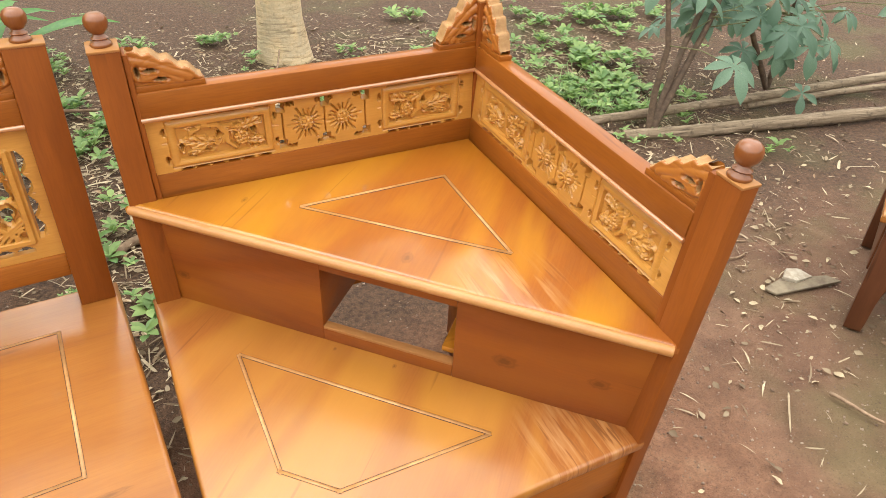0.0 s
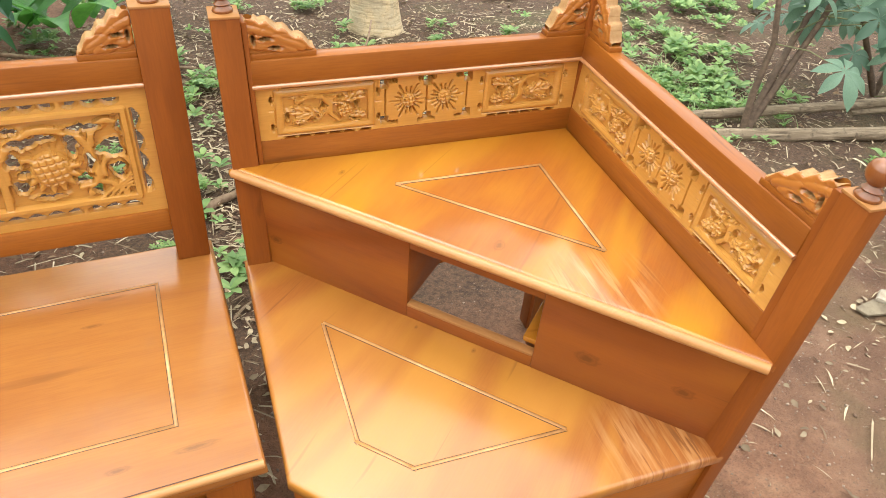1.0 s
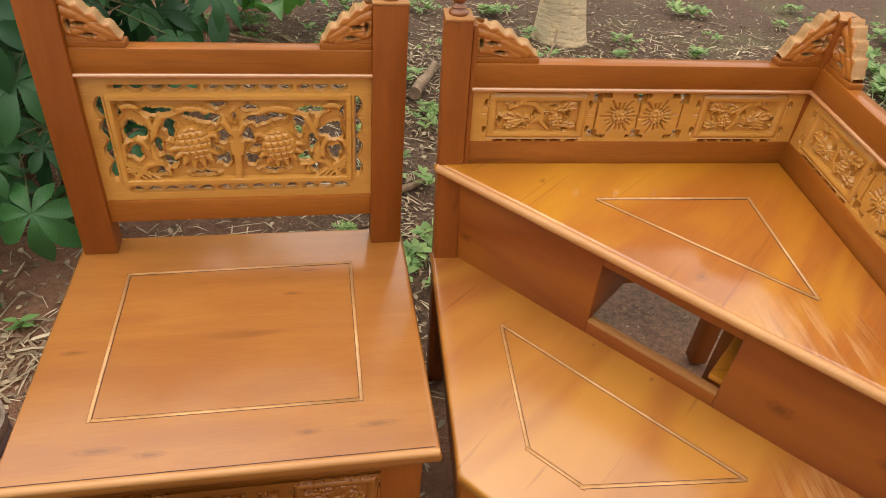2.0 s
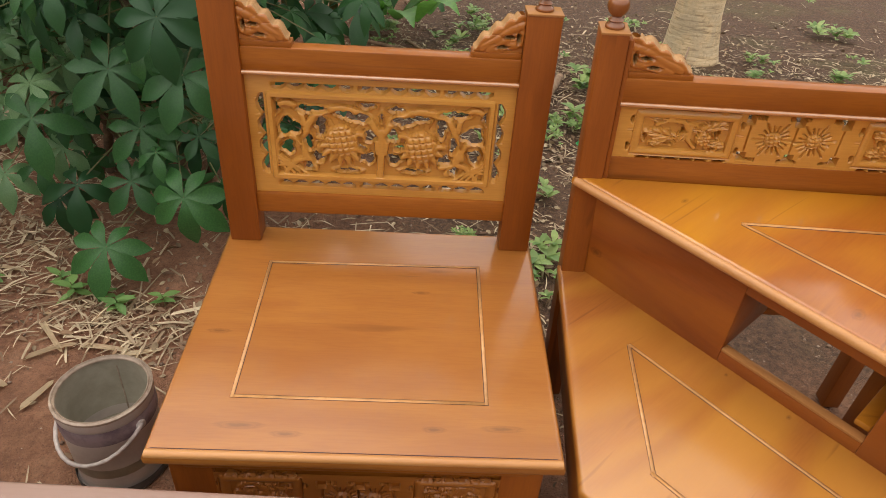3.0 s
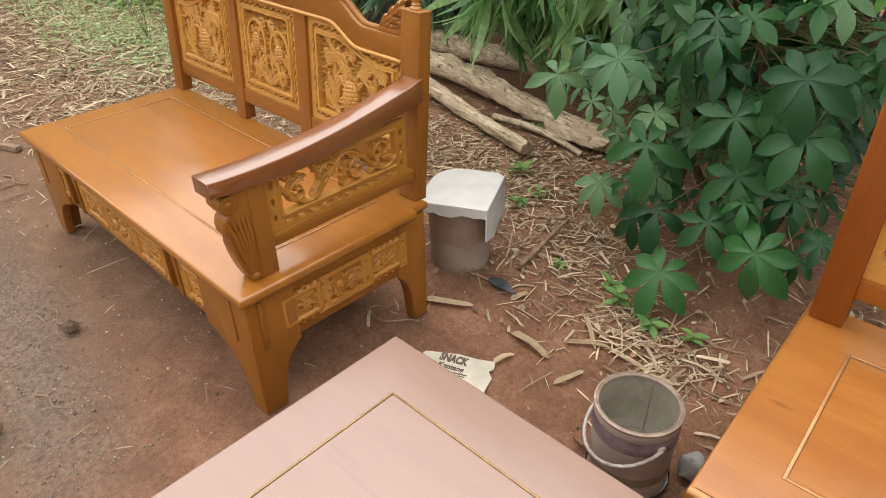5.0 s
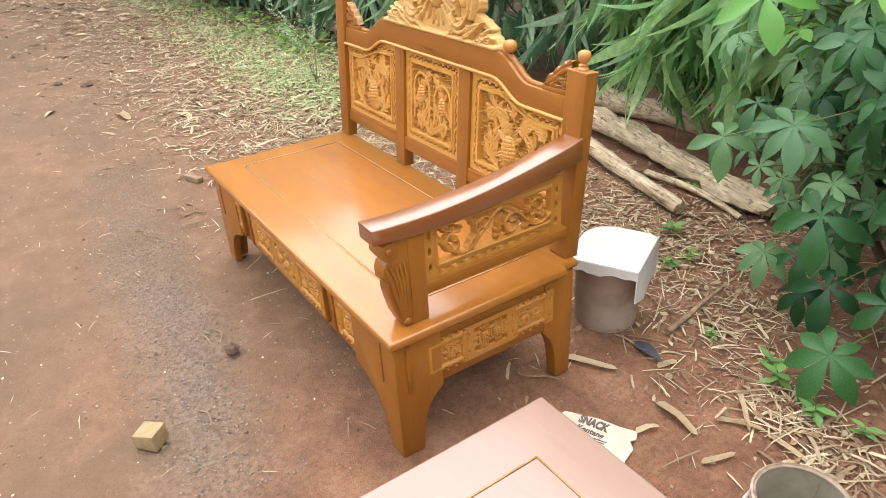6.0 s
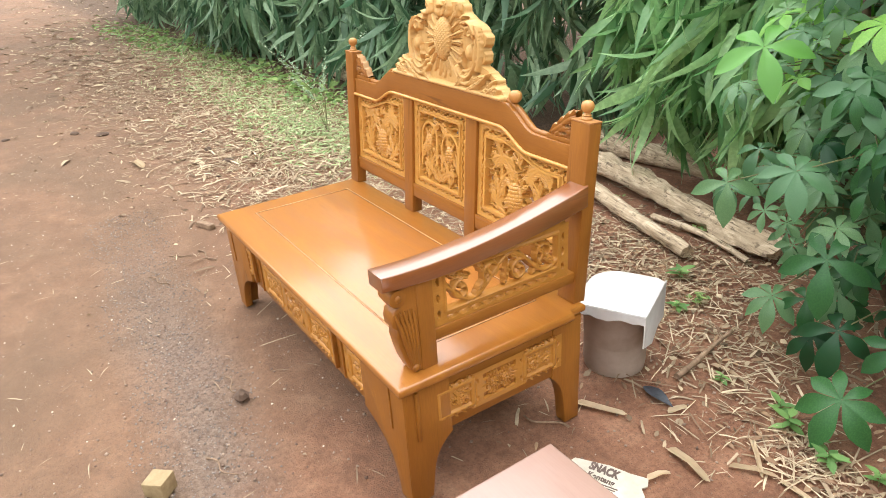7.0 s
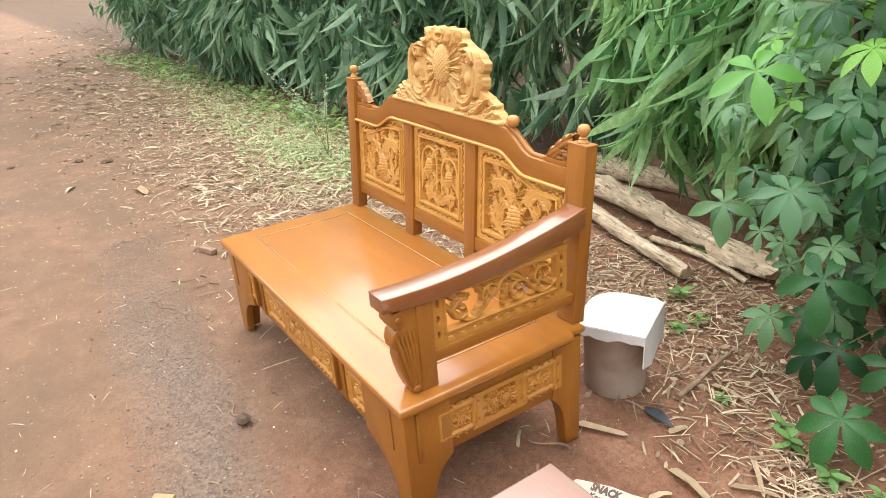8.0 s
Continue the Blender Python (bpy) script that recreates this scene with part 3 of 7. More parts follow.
def acanthus(c, x, z, ang, length, bend, top, lobes=4):
    """A curling leaf: a bent midrib with veined lobes on both sides, smaller towards the tip."""
    pts, a, px, pz = [(x, z)], math.radians(ang), x, z
    n = 12
    for i in range(n):
        a += math.radians(bend) / n * (0.5 + 1.2 * i / n)
        px, pz = px + length / n * math.cos(a), pz + length / n * math.sin(a)
        pts.append((px, pz))
    for k in range(lobes):
        s = (k + 0.6) / lobes
        i = min(int(s * n), n - 1)
        q = math.degrees(math.atan2(pts[i + 1][1] - pts[i][1], pts[i + 1][0] - pts[i][0]))
        ln = 0.50 * length * (1 - 0.45 * s)
        for sg in (-1, 1):
            c.leaf(pts[i][0], pts[i][1], q + sg * 42, ln, 0.19 * ln, top * (0.9 - 0.1 * sg), 3, sg * -0.25)
    q = math.degrees(math.atan2(pts[-1][1] - pts[-3][1], pts[-1][0] - pts[-3][0]))
    c.leaf(pts[-3][0], pts[-3][1], q, 0.34 * length, 0.09 * length, top, 3, 0.2 if bend > 0 else -0.2)
    c.ridge(pts, 0.0042, top * 1.1)


def carve_sofa_panel(w, h, rise=0.0, side=1, seed=1):
    """A pierced board of curling leaves round a hatched seed head; rise lifts the top edge in an ogee to one side."""
    r = random.Random(seed)
    c = Carve(w, h + max(rise, 0), 0.0022)
    u = c.X / w if side > 0 else 1 - c.X / w
    s = np.clip((u - 0.22) / 0.5, 0, 1)
    top = h + rise * s * s * (3 - 2 * s)
    brd = 0.044
    outer = np.minimum(np.minimum(c.X, w - c.X), np.minimum(c.Z, top - c.Z)) + 1e-4
    inner = np.minimum(np.minimum(c.X - brd, w - brd - c.X), np.minimum(c.Z - brd, top - brd - c.Z))
    c.add(outer, 0)
    c.carve(inner, 0.0110)
    H = h + 0.5 * rise
    if rise:
        cx, cz = w * (0.5 + 0.04 * side), 0.40 * H
        for x, z, a, ln, bd in ((0.26, 0.20, 100, 0.17, -75), (0.74, 0.20, 80, 0.17, 75), (0.42, 0.60, 112, 0.12, 95), (0.58, 0.60, 68, 0.12, -95), (0.20, 0.62, 70, 0.12, -100), (0.82, 0.60, 110, 0.12, 100), (0.36, 0.17, 165, 0.10, -60), (0.64, 0.17, 15, 0.10, 60),
                                (0.50, 0.72, 90 - 25 * side, 0.11, 60 * side), (0.72 if side > 0 else 0.28, 0.78, 100, 0.09, -80 * side)):
            acanthus(c, x * w, z * H, a, ln, bd, 0.0015)
        # the nest of leaves round the seed head
        for k in range(9):
            a = 205 + 130 * k / 8
            c.leaf(cx + 0.030 * math.cos(math.radians(a)), cz + 0.036 * math.sin(math.radians(a)), a, 0.042, 0.011, 0.0035, 3)
        for a in (140, 118, 90, 62, 40):
            c.leaf(cx + 0.030 * math.cos(math.radians(a)), cz + 0.038 * math.sin(math.radians(a)), a, 0.050, 0.012, 0.0032, 3)
        c.dome(cx, cz, 0.036, 0.0085, 0.0125, 1.30, True)
    else:
        for fx, fz in ((0.31 * w, 0.60 * H), (0.69 * w, 0.54 * H)):
            loop = [(fx - 0.048, 0.30 * H), (fx - 0.050, fz)] + [(fx - 0.050 * math.cos(math.radians(q)), fz + 0.062 * math.sin(math.radians(q))) for q in range(0, 181, 15)] + [(fx + 0.050, 0.34 * H)]
            c.ridge(loop, 0.0058, 0.0020)
            for a in (60, 90, 120, 215, 250, 290, 325):
                c.leaf(fx + 0.020 * math.cos(math.radians(a)), fz - 0.012 + 0.026 * math.sin(math.radians(a)), a, 0.034, 0.0085, 0.0020, 3)
            c.dome(fx, fz - 0.012, 0.024, 0.0060, 0.0105, 1.30, True)
        for x, z, a, ln, bd in ((0.30, 0.16, 95, 0.12, -70), (0.70, 0.16, 85, 0.12, 70), (0.50, 0.16, 120, 0.11, 60), (0.50, 0.16, 60, 0.11, -60), (0.18, 0.36, 80, 0.10, 60), (0.82, 0.36, 100, 0.10, -60), (0.50, 0.80, 200, 0.09, 60), (0.50, 0.80, -20, 0.09, -60)):
            acanthus(c, x * w, z * H, a, ln, bd, 0.0012)
    c.h = np.where(inner > 0.0, c.h, np.where(inner > -0.004, np.minimum(c.h, 0.0), 0.0))
    # openings cut through the ground between the leaves
    low = (c.h < -0.008) & (inner > 0.004)
    zz, xx = np.nonzero(low)
    for _ in range(170):
        k = r.randrange(len(zz))
        px, pz = c.X[zz[k], xx[k]], c.Z[zz[k], xx[k]]
        hole = r.uniform(0.004, 0.009) - np.hypot((c.X - px) * r.uniform(0.6, 1.2), (c.Z - pz) * r.uniform(0.6, 1.2))
        c.pierce(np.where(c.h < -0.0062, hole, -0.02))
    # two staggered rows of dashes cut through the border
    for k, (along, off) in enumerate(((c.X, c.Z), (c.X, top - c.Z), (c.Z, c.X), (c.Z, w - c.X))):
        ln = w if k < 2 else (h + max(rise, 0))
        for row, depth in ((0.0, 0.0245), (0.5, 0.0300)):
            ph = (along / 0.030 + row) % 1.0
            sd = np.minimum(0.0030 - np.abs(off - depth), 0.0085 - np.abs(ph - 0.5) * 0.030)
            c.pierce(np.where((along > 0.026) & (along < ln - 0.030), sd, -0.01))
    c.add(np.where(outer > 0.02, 0.0045 - np.abs(inner), -0.01), 0.0045)
    c.carve(np.where(outer > 0.005, 0.0012 - np.abs(inner + 0.028), -0.01), 0.0025)
    c.d = np.where(outer > 0, c.d, -0.02)
    return c.mesh("carved_board", 0.020, 9.0)


def carve_crest(w, h):
    """The crown of the settee: a great sunflower with a hatched heart between two C-scrolls, curling leaves at its foot."""
    c = Carve(w, h, 0.0024)
    mx, mz = w / 2, h * 0.53
    t = np.clip(c.Z / h, 0, 1)
    half = np.interp(t, [0, 0.07, 0.13, 0.20, 0.27, 0.33, 0.64, 0.70, 0.74, 0.80, 0.86, 0.94, 1.0], [0.485, 0.475, 0.46, 0.42, 0.37, 0.325, 0.335, 0.325, 0.285, 0.205, 0.175, 0.16, 0.11]) * w
    half = half * (1 + 0.03 * np.sin(t * 34) + 0.012 * np.sin(t * 71))
    bell = half - np.abs(c.X - mx)
    c.add(np.minimum(bell - 0.004, h * 0.97 - c.Z), -0.006)
    for sg in (-1, 1):
        # wing: nested C-scrolls that open towards the flower
        for k, (r, wd, tp) in enumerate(((0.335, 0.0085, 0.012), (0.275, 0.0075, 0.014), (0.215, 0.0065, 0.010))):
            pts = []
            for i in range(25):
                a = math.radians(112 - 250 * i / 24)
                q = r * h * (1 + 0.10 * math.sin(math.radians(90 * i / 24)))
                pts.append((mx + sg * (w * 0.195 + q * 0.72 * math.cos(a)), h * 0.48 + q * 1.05 * math.sin(a)))
            c.ridge(pts, wd, tp)
        c.curl(mx + sg * w * 0.225, h * 0.66, h * 0.075, 200 if sg > 0 else -20, -sg * 1.1, 0.007, 0.013)
        c.dome(mx + sg * w * 0.225, h * 0.45, h * 0.068, 0.013, 0.5, 1.35)
        for x, z, a, l, wd, tp, hk in ((0.10, 0.03, 66, 0.62, 0.050, 0.020, 0.25), (0.13, 0.06, 38, 0.40, 0.055, 0.022, 0.35), (0.20, 0.03, 76, 0.50, 0.045, 0.022, 0.3), (0.24, 0.10, 48, 0.30, 0.045, 0.020, -0.3),
                                        (0.30, 0.03, 82, 0.42, 0.045, 0.020, 0.25), (0.345, 0.03, 30, 0.26, 0.045, 0.018, -0.3), (0.37, 0.02, 68, 0.30, 0.04, 0.018, 0.2), (0.41, 0.02, 25, 0.17, 0.04, 0.016, -0.2), (0.295, 0.34, 8, 0.36, 0.035, 0.018, 0.12)):
            c.leaf(mx + sg * x * w, h * z, 90 - sg * a, h * l, h * wd, 0.62 * tp, 5, sg * hk)
        for k, (px, pz, rx, rz) in enumerate(((0.165, 0.27, 0.008, 0.012), (0.275, 0.23, 0.010, 0.007), (0.262, 0.57, 0.007, 0.013), (0.165, 0.68, 0.007, 0.010), (0.36, 0.17, 0.009, 0.006), (0.19, 0.80, 0.006, 0.006))):
            slot(c, mx + sg * px * w, pz * h, 1.25 * rx, 1.25 * rz, 1.3 * k + sg)
    R = h * 0.385
    c.petals(mx, mz, R * 0.55, R, 21, 0.009, 1.12)
    c.petals(mx, mz, R * 0.55, R * 0.80, 21, 0.0115, 1.12, 8.6, 368.6)
    c.rays(mx, mz, R * 0.45, R * 0.98, 42, 0.005)
    c.carve(0.003 - np.abs(np.hypot(c.X - mx, (c.Z - mz - 0.006) / 1.4) - R * 0.47), 0.007)
    c.dome(mx, mz + 0.006, R * 0.44, 0.0165, 0.0135, 1.40)
    for k in (-0.9, -0.3, 0.3, 0.9):
        c.leaf(mx + k * 0.085, h * 0.80, 90 - k * 22, h * 0.20, h * 0.055, 0.013, 2)
    for sg in (-1, 1):
        slot(c, mx + sg * 0.020, h * 0.885, 0.005, 0.007, sg)
    c.ridge([(0.02, 0.008), (w - 0.02, 0.008)], 0.009, 0.012)
    c.d = np.minimum(c.d, bell)
    return c.mesh("carving", 0.028, 8.0)


def carve_bracket(w, h, name="carved_bracket", face=None, mirror=False):
    """A small carved wing of leaves that falls in steps from the post (x = 0) to the rail (x = w)."""
    c = Carve(w, h, 0.0018)
    u = np.clip(c.X / w, 0, 1)
    top = h * np.interp(u, [0, 0.16, 0.22, 0.4, 0.46, 0.62, 0.68, 0.84, 0.9, 1.0], [0.97, 0.99, 0.90, 0.80, 0.72, 0.58, 0.50, 0.33, 0.26, 0.10])
    top = top + 0.05 * h * np.sin(u * 25)
    inside = np.minimum(np.minimum(top - c.Z, c.Z + 0.002), np.minimum(c.X + 0.002, w - c.X))
    c.add(inside, 0.0)
    for f, tp in ((0.94, 0.0030), (0.72, 0.0042), (0.50, 0.0042), (0.28, 0.0036)):
        pts = []
        for i in range(15):
            q = 0.02 + 0.95 * i / 14
            pts.append((w * q * (0.40 + 0.60 * f), f * h * (1 - q) ** 0.75 + 0.04 * h + 0.025 * h * math.sin(q * 9 + 7 * f)))
        c.ridge(pts, 0.0092, tp)
    a = np.degrees(np.arctan2(c.Z, c.X + 1e-9))
    c.carve(0.0011 - np.abs(((a + 500 * np.hypot(c.X, c.Z)) % 19) - 9.5) * 0.0006, 0.0014)
    c.d = np.minimum(c.d, inside)
    slot(c, w * 0.27, h * 0.42, 0.010, 0.0032, 2.1)
    slot(c, w * 0.10, h * 0.42, 0.0035, 0.010, 0.7)
    slot(c, w * 0.40, h * 0.16, 0.010, 0.0028, 1.9)
    if mirror:
        c.h, c.d = c.h[:, ::-1], c.d[:, ::-1]
    return c.mesh(name, 0.022, 9.0, face or M_wing, M_raw)


FINIAL = [(0, -0.002), (0.026, -0.002), (0.029, 0.003), (0.027, 0.009), (0.021, 0.012), (0.019, 0.017), (0.023, 0.021), (0.017, 0.026), (0.014, 0.031),
          (0.020, 0.036), (0.0275, 0.045), (0.031, 0.056), (0.0305, 0.067), (0.026, 0.077), (0.018, 0.083), (0.012, 0.0855), (0, 0.086)]


def finial(parent, x, y, z, s=0.65, material=None):
    bm = lathe(bm_new(), [(r * s, h * s * 1.04) for r, h in FINIAL], (x, y, z))
    return part("finial", bm, material or M_ball, parent, "turned wooden ball finial", 60)


def post(parent, x0, x1, y0, y1, z0, z1, material, name="post", ball=0.65):
    bm = box(bm_new(), x0, x1, y0, y1, z0, z1 - 0.004, 0.003)
    ob = part(name, bm, material, parent)
    bm = box(bm_new(), x0 - 0.001, x1 + 0.001, y0 - 0.001, y1 + 0.001, z1 - 0.005, z1, 0.0015)
    part("post_top", bm, M_end, ob, "bare paler top of the post")
    if ball:
        finial(ob, (x0 + x1) / 2, (y0 + y1) / 2, z1, ball, M_gold_ball if material is M_gold_post else None)
    return ob


def scored(parent, pts, z, w=0.0062, line=None):
    """A scored field of a seat: a paler routed strip between two dark cuts."""
    n = len(pts)
    cx, cy = sum(p[0] for p in pts) / n, sum(p[1] for p in pts) / n
    for name, mat, o0, o1, hgt in (("inlay_line", line or M_line, 0.0, w, 0.0010), ("scored_cut", M_groove, -0.0011, 0.0, 0.0008), ("scored_cut", M_groove, w, w + 0.0006, 0.0008)):
        bm = bm_new()
        for i in range(n):
            (ax, ay), (bx, by) = pts[i], pts[(i + 1) % n]
            dx, dy = bx - ax, by - ay
            l = math.hypot(dx, dy)
            dx, dy = dx / l, dy / l
            nx, ny = dy, -dx
            if (ax + nx - cx) ** 2 + (ay + ny - cy) ** 2 < (ax - nx - cx) ** 2 + (ay - ny - cy) ** 2:
                nx, ny = -nx, -ny
            # strips run a little past the corners, each a hair higher than the last
            e = max(o1, 0.0)
            q = [(ax + nx * o0 - dx * e, ay + ny * o0 - dy * e), (bx + nx * o0 + dx * e, by + ny * o0 + dy * e), (bx + nx * o1 + dx * e, by + ny * o1 + dy * e), (ax + nx * o1 - dx * e, ay + ny * o1 - dy * e)]
            prism(bm, q, "z", z - 0.002, z + hgt + 0.00006 * i, 0)
        part(name, bm, mat, parent, "pale line" if name[0] == "i" else "dark line", 0)


def slab(parent, pts, z0, z1, material, name="seat", round_by=0.010, label=""):
    bm = prism(bm_new(), pts, "z", z0, z1, round_by, 3)
    return part(name, bm, material, parent, label, 50)


def leg_shape(h, top, foot, flare, side=1, knee=0.2):
    """The outline of a bracket leg: straight outside, swept inside (x along the rail, z up)."""
    pts = [(0, h), (0, 0), (foot, 0), (foot + 0.004, 0.03)]
    for i in range(1, 11):
        s = i / 10
        pts.append((foot + 0.004 + (top - foot) * (0.25 * s + 0.75 * s ** 4), 0.03 + (knee - 0.03) * s))
    pts += [(top + flare, knee + 0.012), (top + flare, h)]
    return [(side * x, z) for x, z in pts]

# ---- furniture ----


def flatten(holder):
    """Hand a holder's parts to the thing itself."""
    for ob in list(holder.children):
        ob.matrix_basis = holder.matrix_basis @ ob.matrix_basis
        ob.parent = holder.parent
    bpy.data.objects.remove(holder)


def build_chair(m, label, group=""):
    """An armless chair of the set: x across, front edge at y = 0."""
    ch = thing("chair", m, label, "chair", group)
    top, W, D = 0.42, 0.352, 0.680
    slab(ch, [(-W, 0), (W, 0), (W + 0.010, D), (-W - 0.014, D)], top - 0.032, top, M_seat, "seat", 0.011, "varnished seat with a scored field")
    scored(ch, [(-0.231, 0.134), (0.222, 0.134), (0.226, 0.538), (-0.240, 0.530)], top)
    # a cut and a pale bead along the front edge, its highlight put in as colour
    part("scored_cut", box(bm_new(), -W + 0.012, W - 0.012, 0.0125, 0.0138, top - 0.002, top + 0.0007, 0), M_groove, ch, "dark line")
    bm = tube(bm_new(), [(-W + 0.004, 0.0072, top - 0.0068), (W - 0.004, 0.0072, top - 0.0068)], 0.0080, 12)
    part("edge_bead", bm, M_edge, ch, "rounded edge, pale wood and highlight in one colour", 60)
    # moulding under the front edge
    bm = box(bm_new(), -0.315, 0.315, 0.018, 0.04, 0.372, 0.389, 0.005)
    part("moulding", bm, M_rail, ch)
    bm = box(bm_new(), -0.30, 0.30, 0.022, 0.046, 0.355, 0.371, 0.006)
    part("moulding", bm, M_rail, ch)
    for s in (-1, 1):
        bm = prism(bm_new(), [(s * 0.325 - s * x, z) for x, z in leg_shape(0.386, 0.075, 0.05, 0.0)], "y", 0.024, 0.066, 0.004)
        part("leg", bm, M_post, ch)
        bm = box(bm_new(), s * 0.325 - 0.022, s * 0.325 + 0.022, D - 0.075, D - 0.012, 0, 0.388, 0.005)
        part("leg", bm, M_post, ch)
        bm = box(bm_new(), s * 0.32 - 0.011, s * 0.32 + 0.011, 0.064, D - 0.076, 0.20, 0.387, 0.004)
        part("side_apron", bm, M_rail_y, ch)
    bm = box(bm_new(), -0.27, 0.27, 0.034, 0.054, 0.17, 0.356, 0.004)
    part("front_apron", bm, M_rail, ch)
    ob = part("carved_board", carve_apron(0.53, 0.135, (("leaf", 0.02, 0.33), ("sun", 0.38, 0.62), ("leaf", 0.67, 0.98))), M_chair_apron, ch, "carved apron board", 38)
    ob.matrix_basis = pose(-0.265, 0.026, 0.208)
    bm = box(bm_new(), -0.29, 0.29, D - 0.03, D - 0.012, 0.24, 0.387, 0.004)
    part("back_apron", bm, M_rail, ch)
    # back
    for s in (-1, 1):
        x0, x1 = sorted((s * 0.282, s * 0.352))
        post(ch, x0, x1, 0.613, 0.669, top, 0.982, M_post)
        ob = part("carved_bracket", carve_bracket(0.098, 0.078, mirror=s > 0), M_raw, ch, "carved leaf bracket of paler wood", 40)
        ob.matrix_basis = pose(-0.281, 0.628, 0.897) if s < 0 else pose(0.281 - 0.098, 0.628, 0.897)
        bm = box(bm_new(), *sorted((s * 0.179, s * 0.282)), 0.624, 0.655, 0.884, 0.899, 0.003)
        part("bracket_foot", bm, M_rail, ch)
    bm = box(bm_new(), -0.284, 0.284, 0.621, 0.661, 0.832, 0.887, 0.005)
    part("top_rail", bm, M_rail, ch)
    bm = lathe(bm_new(), [(0, -0.285), (0.0045, -0.285), (0.0045, 0.285), (0, 0.285)], n=12)
    bmesh.ops.rotate(bm, verts=bm.verts, matrix=Matrix.Rotation(radians(90), 3, "Y"))
    bmesh.ops.translate(bm, verts=bm.verts, vec=(0, 0.6195, 0.8335))
    part("bead", bm, M_bead, ch, "glossy bead along the rail", 40)
    ob = part("carved_board", carve_chair_back(0.572, 0.285), M_carve, ch, "pierced board with two carved sunflowers", 38)
    ob.matrix_basis = pose(-0.286, 0.630, 0.546)
    bm = box(bm_new(), -0.284, 0.284, 0.621, 0.661, 0.497, 0.549, 0.005)
    part("bottom_rail", bm, M_rail, ch)
    return ch


chair = build_chair(pose(-0.267, 0, 0, 0, 0, 0.5), "armless varnished teak chair with a pierced carved back", "carved seating set")


def build_corner(m):
    """The corner unit: two carved walls, a raised triangular shelf and a low front seat. The inner corner is the origin."""
    co = thing("corner_seat", m, "orange varnished teak corner seat with a raised triangular shelf", "corner seat", "carved seating set")
    zs, zu = 0.419, 0.671
    Wl, Wr = 0.761, 0.747
    # lower seat
    low = [(-0.768, 0.004), (-0.760, -0.582), (-0.592, -0.748), (-0.002, -0.748), (-0.002, -0.700), (-0.702, 0.0)]
    slab(co, low, zs - 0.03, zs, M_corner_low, "front_seat", 0.009, "low front seat with a scored field")
    scored(co, [(-0.631, -0.245), (-0.627, -0.538), (-0.548, -0.614), (-0.264, -0.615)], zs)
    # riser with its opening, made of boards round the hole
    R0 = 0.725 / math.sqrt(2)
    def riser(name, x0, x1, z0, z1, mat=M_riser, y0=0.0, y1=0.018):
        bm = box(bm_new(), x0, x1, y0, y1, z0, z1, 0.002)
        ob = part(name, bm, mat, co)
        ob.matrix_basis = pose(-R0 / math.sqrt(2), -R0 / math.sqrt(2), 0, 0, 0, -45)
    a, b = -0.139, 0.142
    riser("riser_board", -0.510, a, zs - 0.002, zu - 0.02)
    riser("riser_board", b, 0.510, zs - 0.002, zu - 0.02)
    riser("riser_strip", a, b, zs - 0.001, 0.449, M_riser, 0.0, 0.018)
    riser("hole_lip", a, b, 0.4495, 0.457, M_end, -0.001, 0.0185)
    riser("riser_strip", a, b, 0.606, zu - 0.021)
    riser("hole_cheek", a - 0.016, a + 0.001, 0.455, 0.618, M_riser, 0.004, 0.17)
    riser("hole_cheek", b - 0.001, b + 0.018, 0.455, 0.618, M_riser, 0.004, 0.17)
    riser("hole_floor_strip", b - 0.03, b - 0.002, 0.462, 0.476, M_corner_seat, 0.02, 0.15)
    # shelf
    tri = [(0.0, 0.0), (-0.770, 0.0), (-0.752, -0.014), (-0.014, -0.744), (0.0, -0.748)]
    slab(co, tri, zu - 0.028, zu, M_corner_seat, "shelf", 0.009, "glossy orange triangular shelf")
    bm = tube(bm_new(), [(-0.762, -0.0070, zu - 0.0110), (-0.383, -0.3800, zu - 0.0110), (-0.012, -0.7470, zu - 0.0110)], 0.0100, 12)
    part("shelf_edge", bm, M_edge, co, "rounded edge, pale wood and highlight in one colour", 60)
    scored(co, [(-0.447, -0.138), (-0.136, -0.140), (-0.138, -0.425)], zu)
    # left wall along x, right wall along y
    for side in (0, 1):
        base = new("wall_panel")
        base.empty_display_size = 0.05
        base.parent = co
        # both walls lean outwards a little from the shelf up
        lean = pose(0, 0, zu, -2.6) @ pose(0, 0, 0.0065 - zu)
        base.matrix_basis = lean if side == 0 else pose(0, 0, 0, 0, 0, -90) @ lean
        x_in, x_out = (-0.702, 0.006) if side == 0 else (-0.006, 0.684)
        bm = box(bm_new(), x_in - 0.002, x_out + 0.002, 0.001, 0.032, 0.635, 0.712, 0.003)
        part("bottom_rail", bm, M_rail, base)
        bm = box(bm_new(), x_in - 0.002, x_out, -0.004, 0.034, 0.832, 0.885, 0.005)
        part("top_rail", bm, M_rail, base)
        bm = lathe(bm_new(), [(0, x_in), (0.0045, x_in), (0.0045, x_out), (0, x_out)], n=12)
        bmesh.ops.rotate(bm, verts=bm.verts, matrix=Matrix.Rotation(radians(90), 3, "Y"))
        bmesh.ops.translate(bm, verts=bm.verts, vec=(0, -0.004, 0.8315))
        part("bead", bm, M_bead, base, "glossy bead along the rail", 40)
        ob = part("carved_board", carve_corner_board(0.69, 0.126), M_carve, base, "board carved with sunflowers and leaf scrolls", 38)
        ob.matrix_basis = pose(x_in, 0.004, 0.707) @ Matrix.Diagonal(((x_out - x_in) / 0.69, 1, 1, 1))
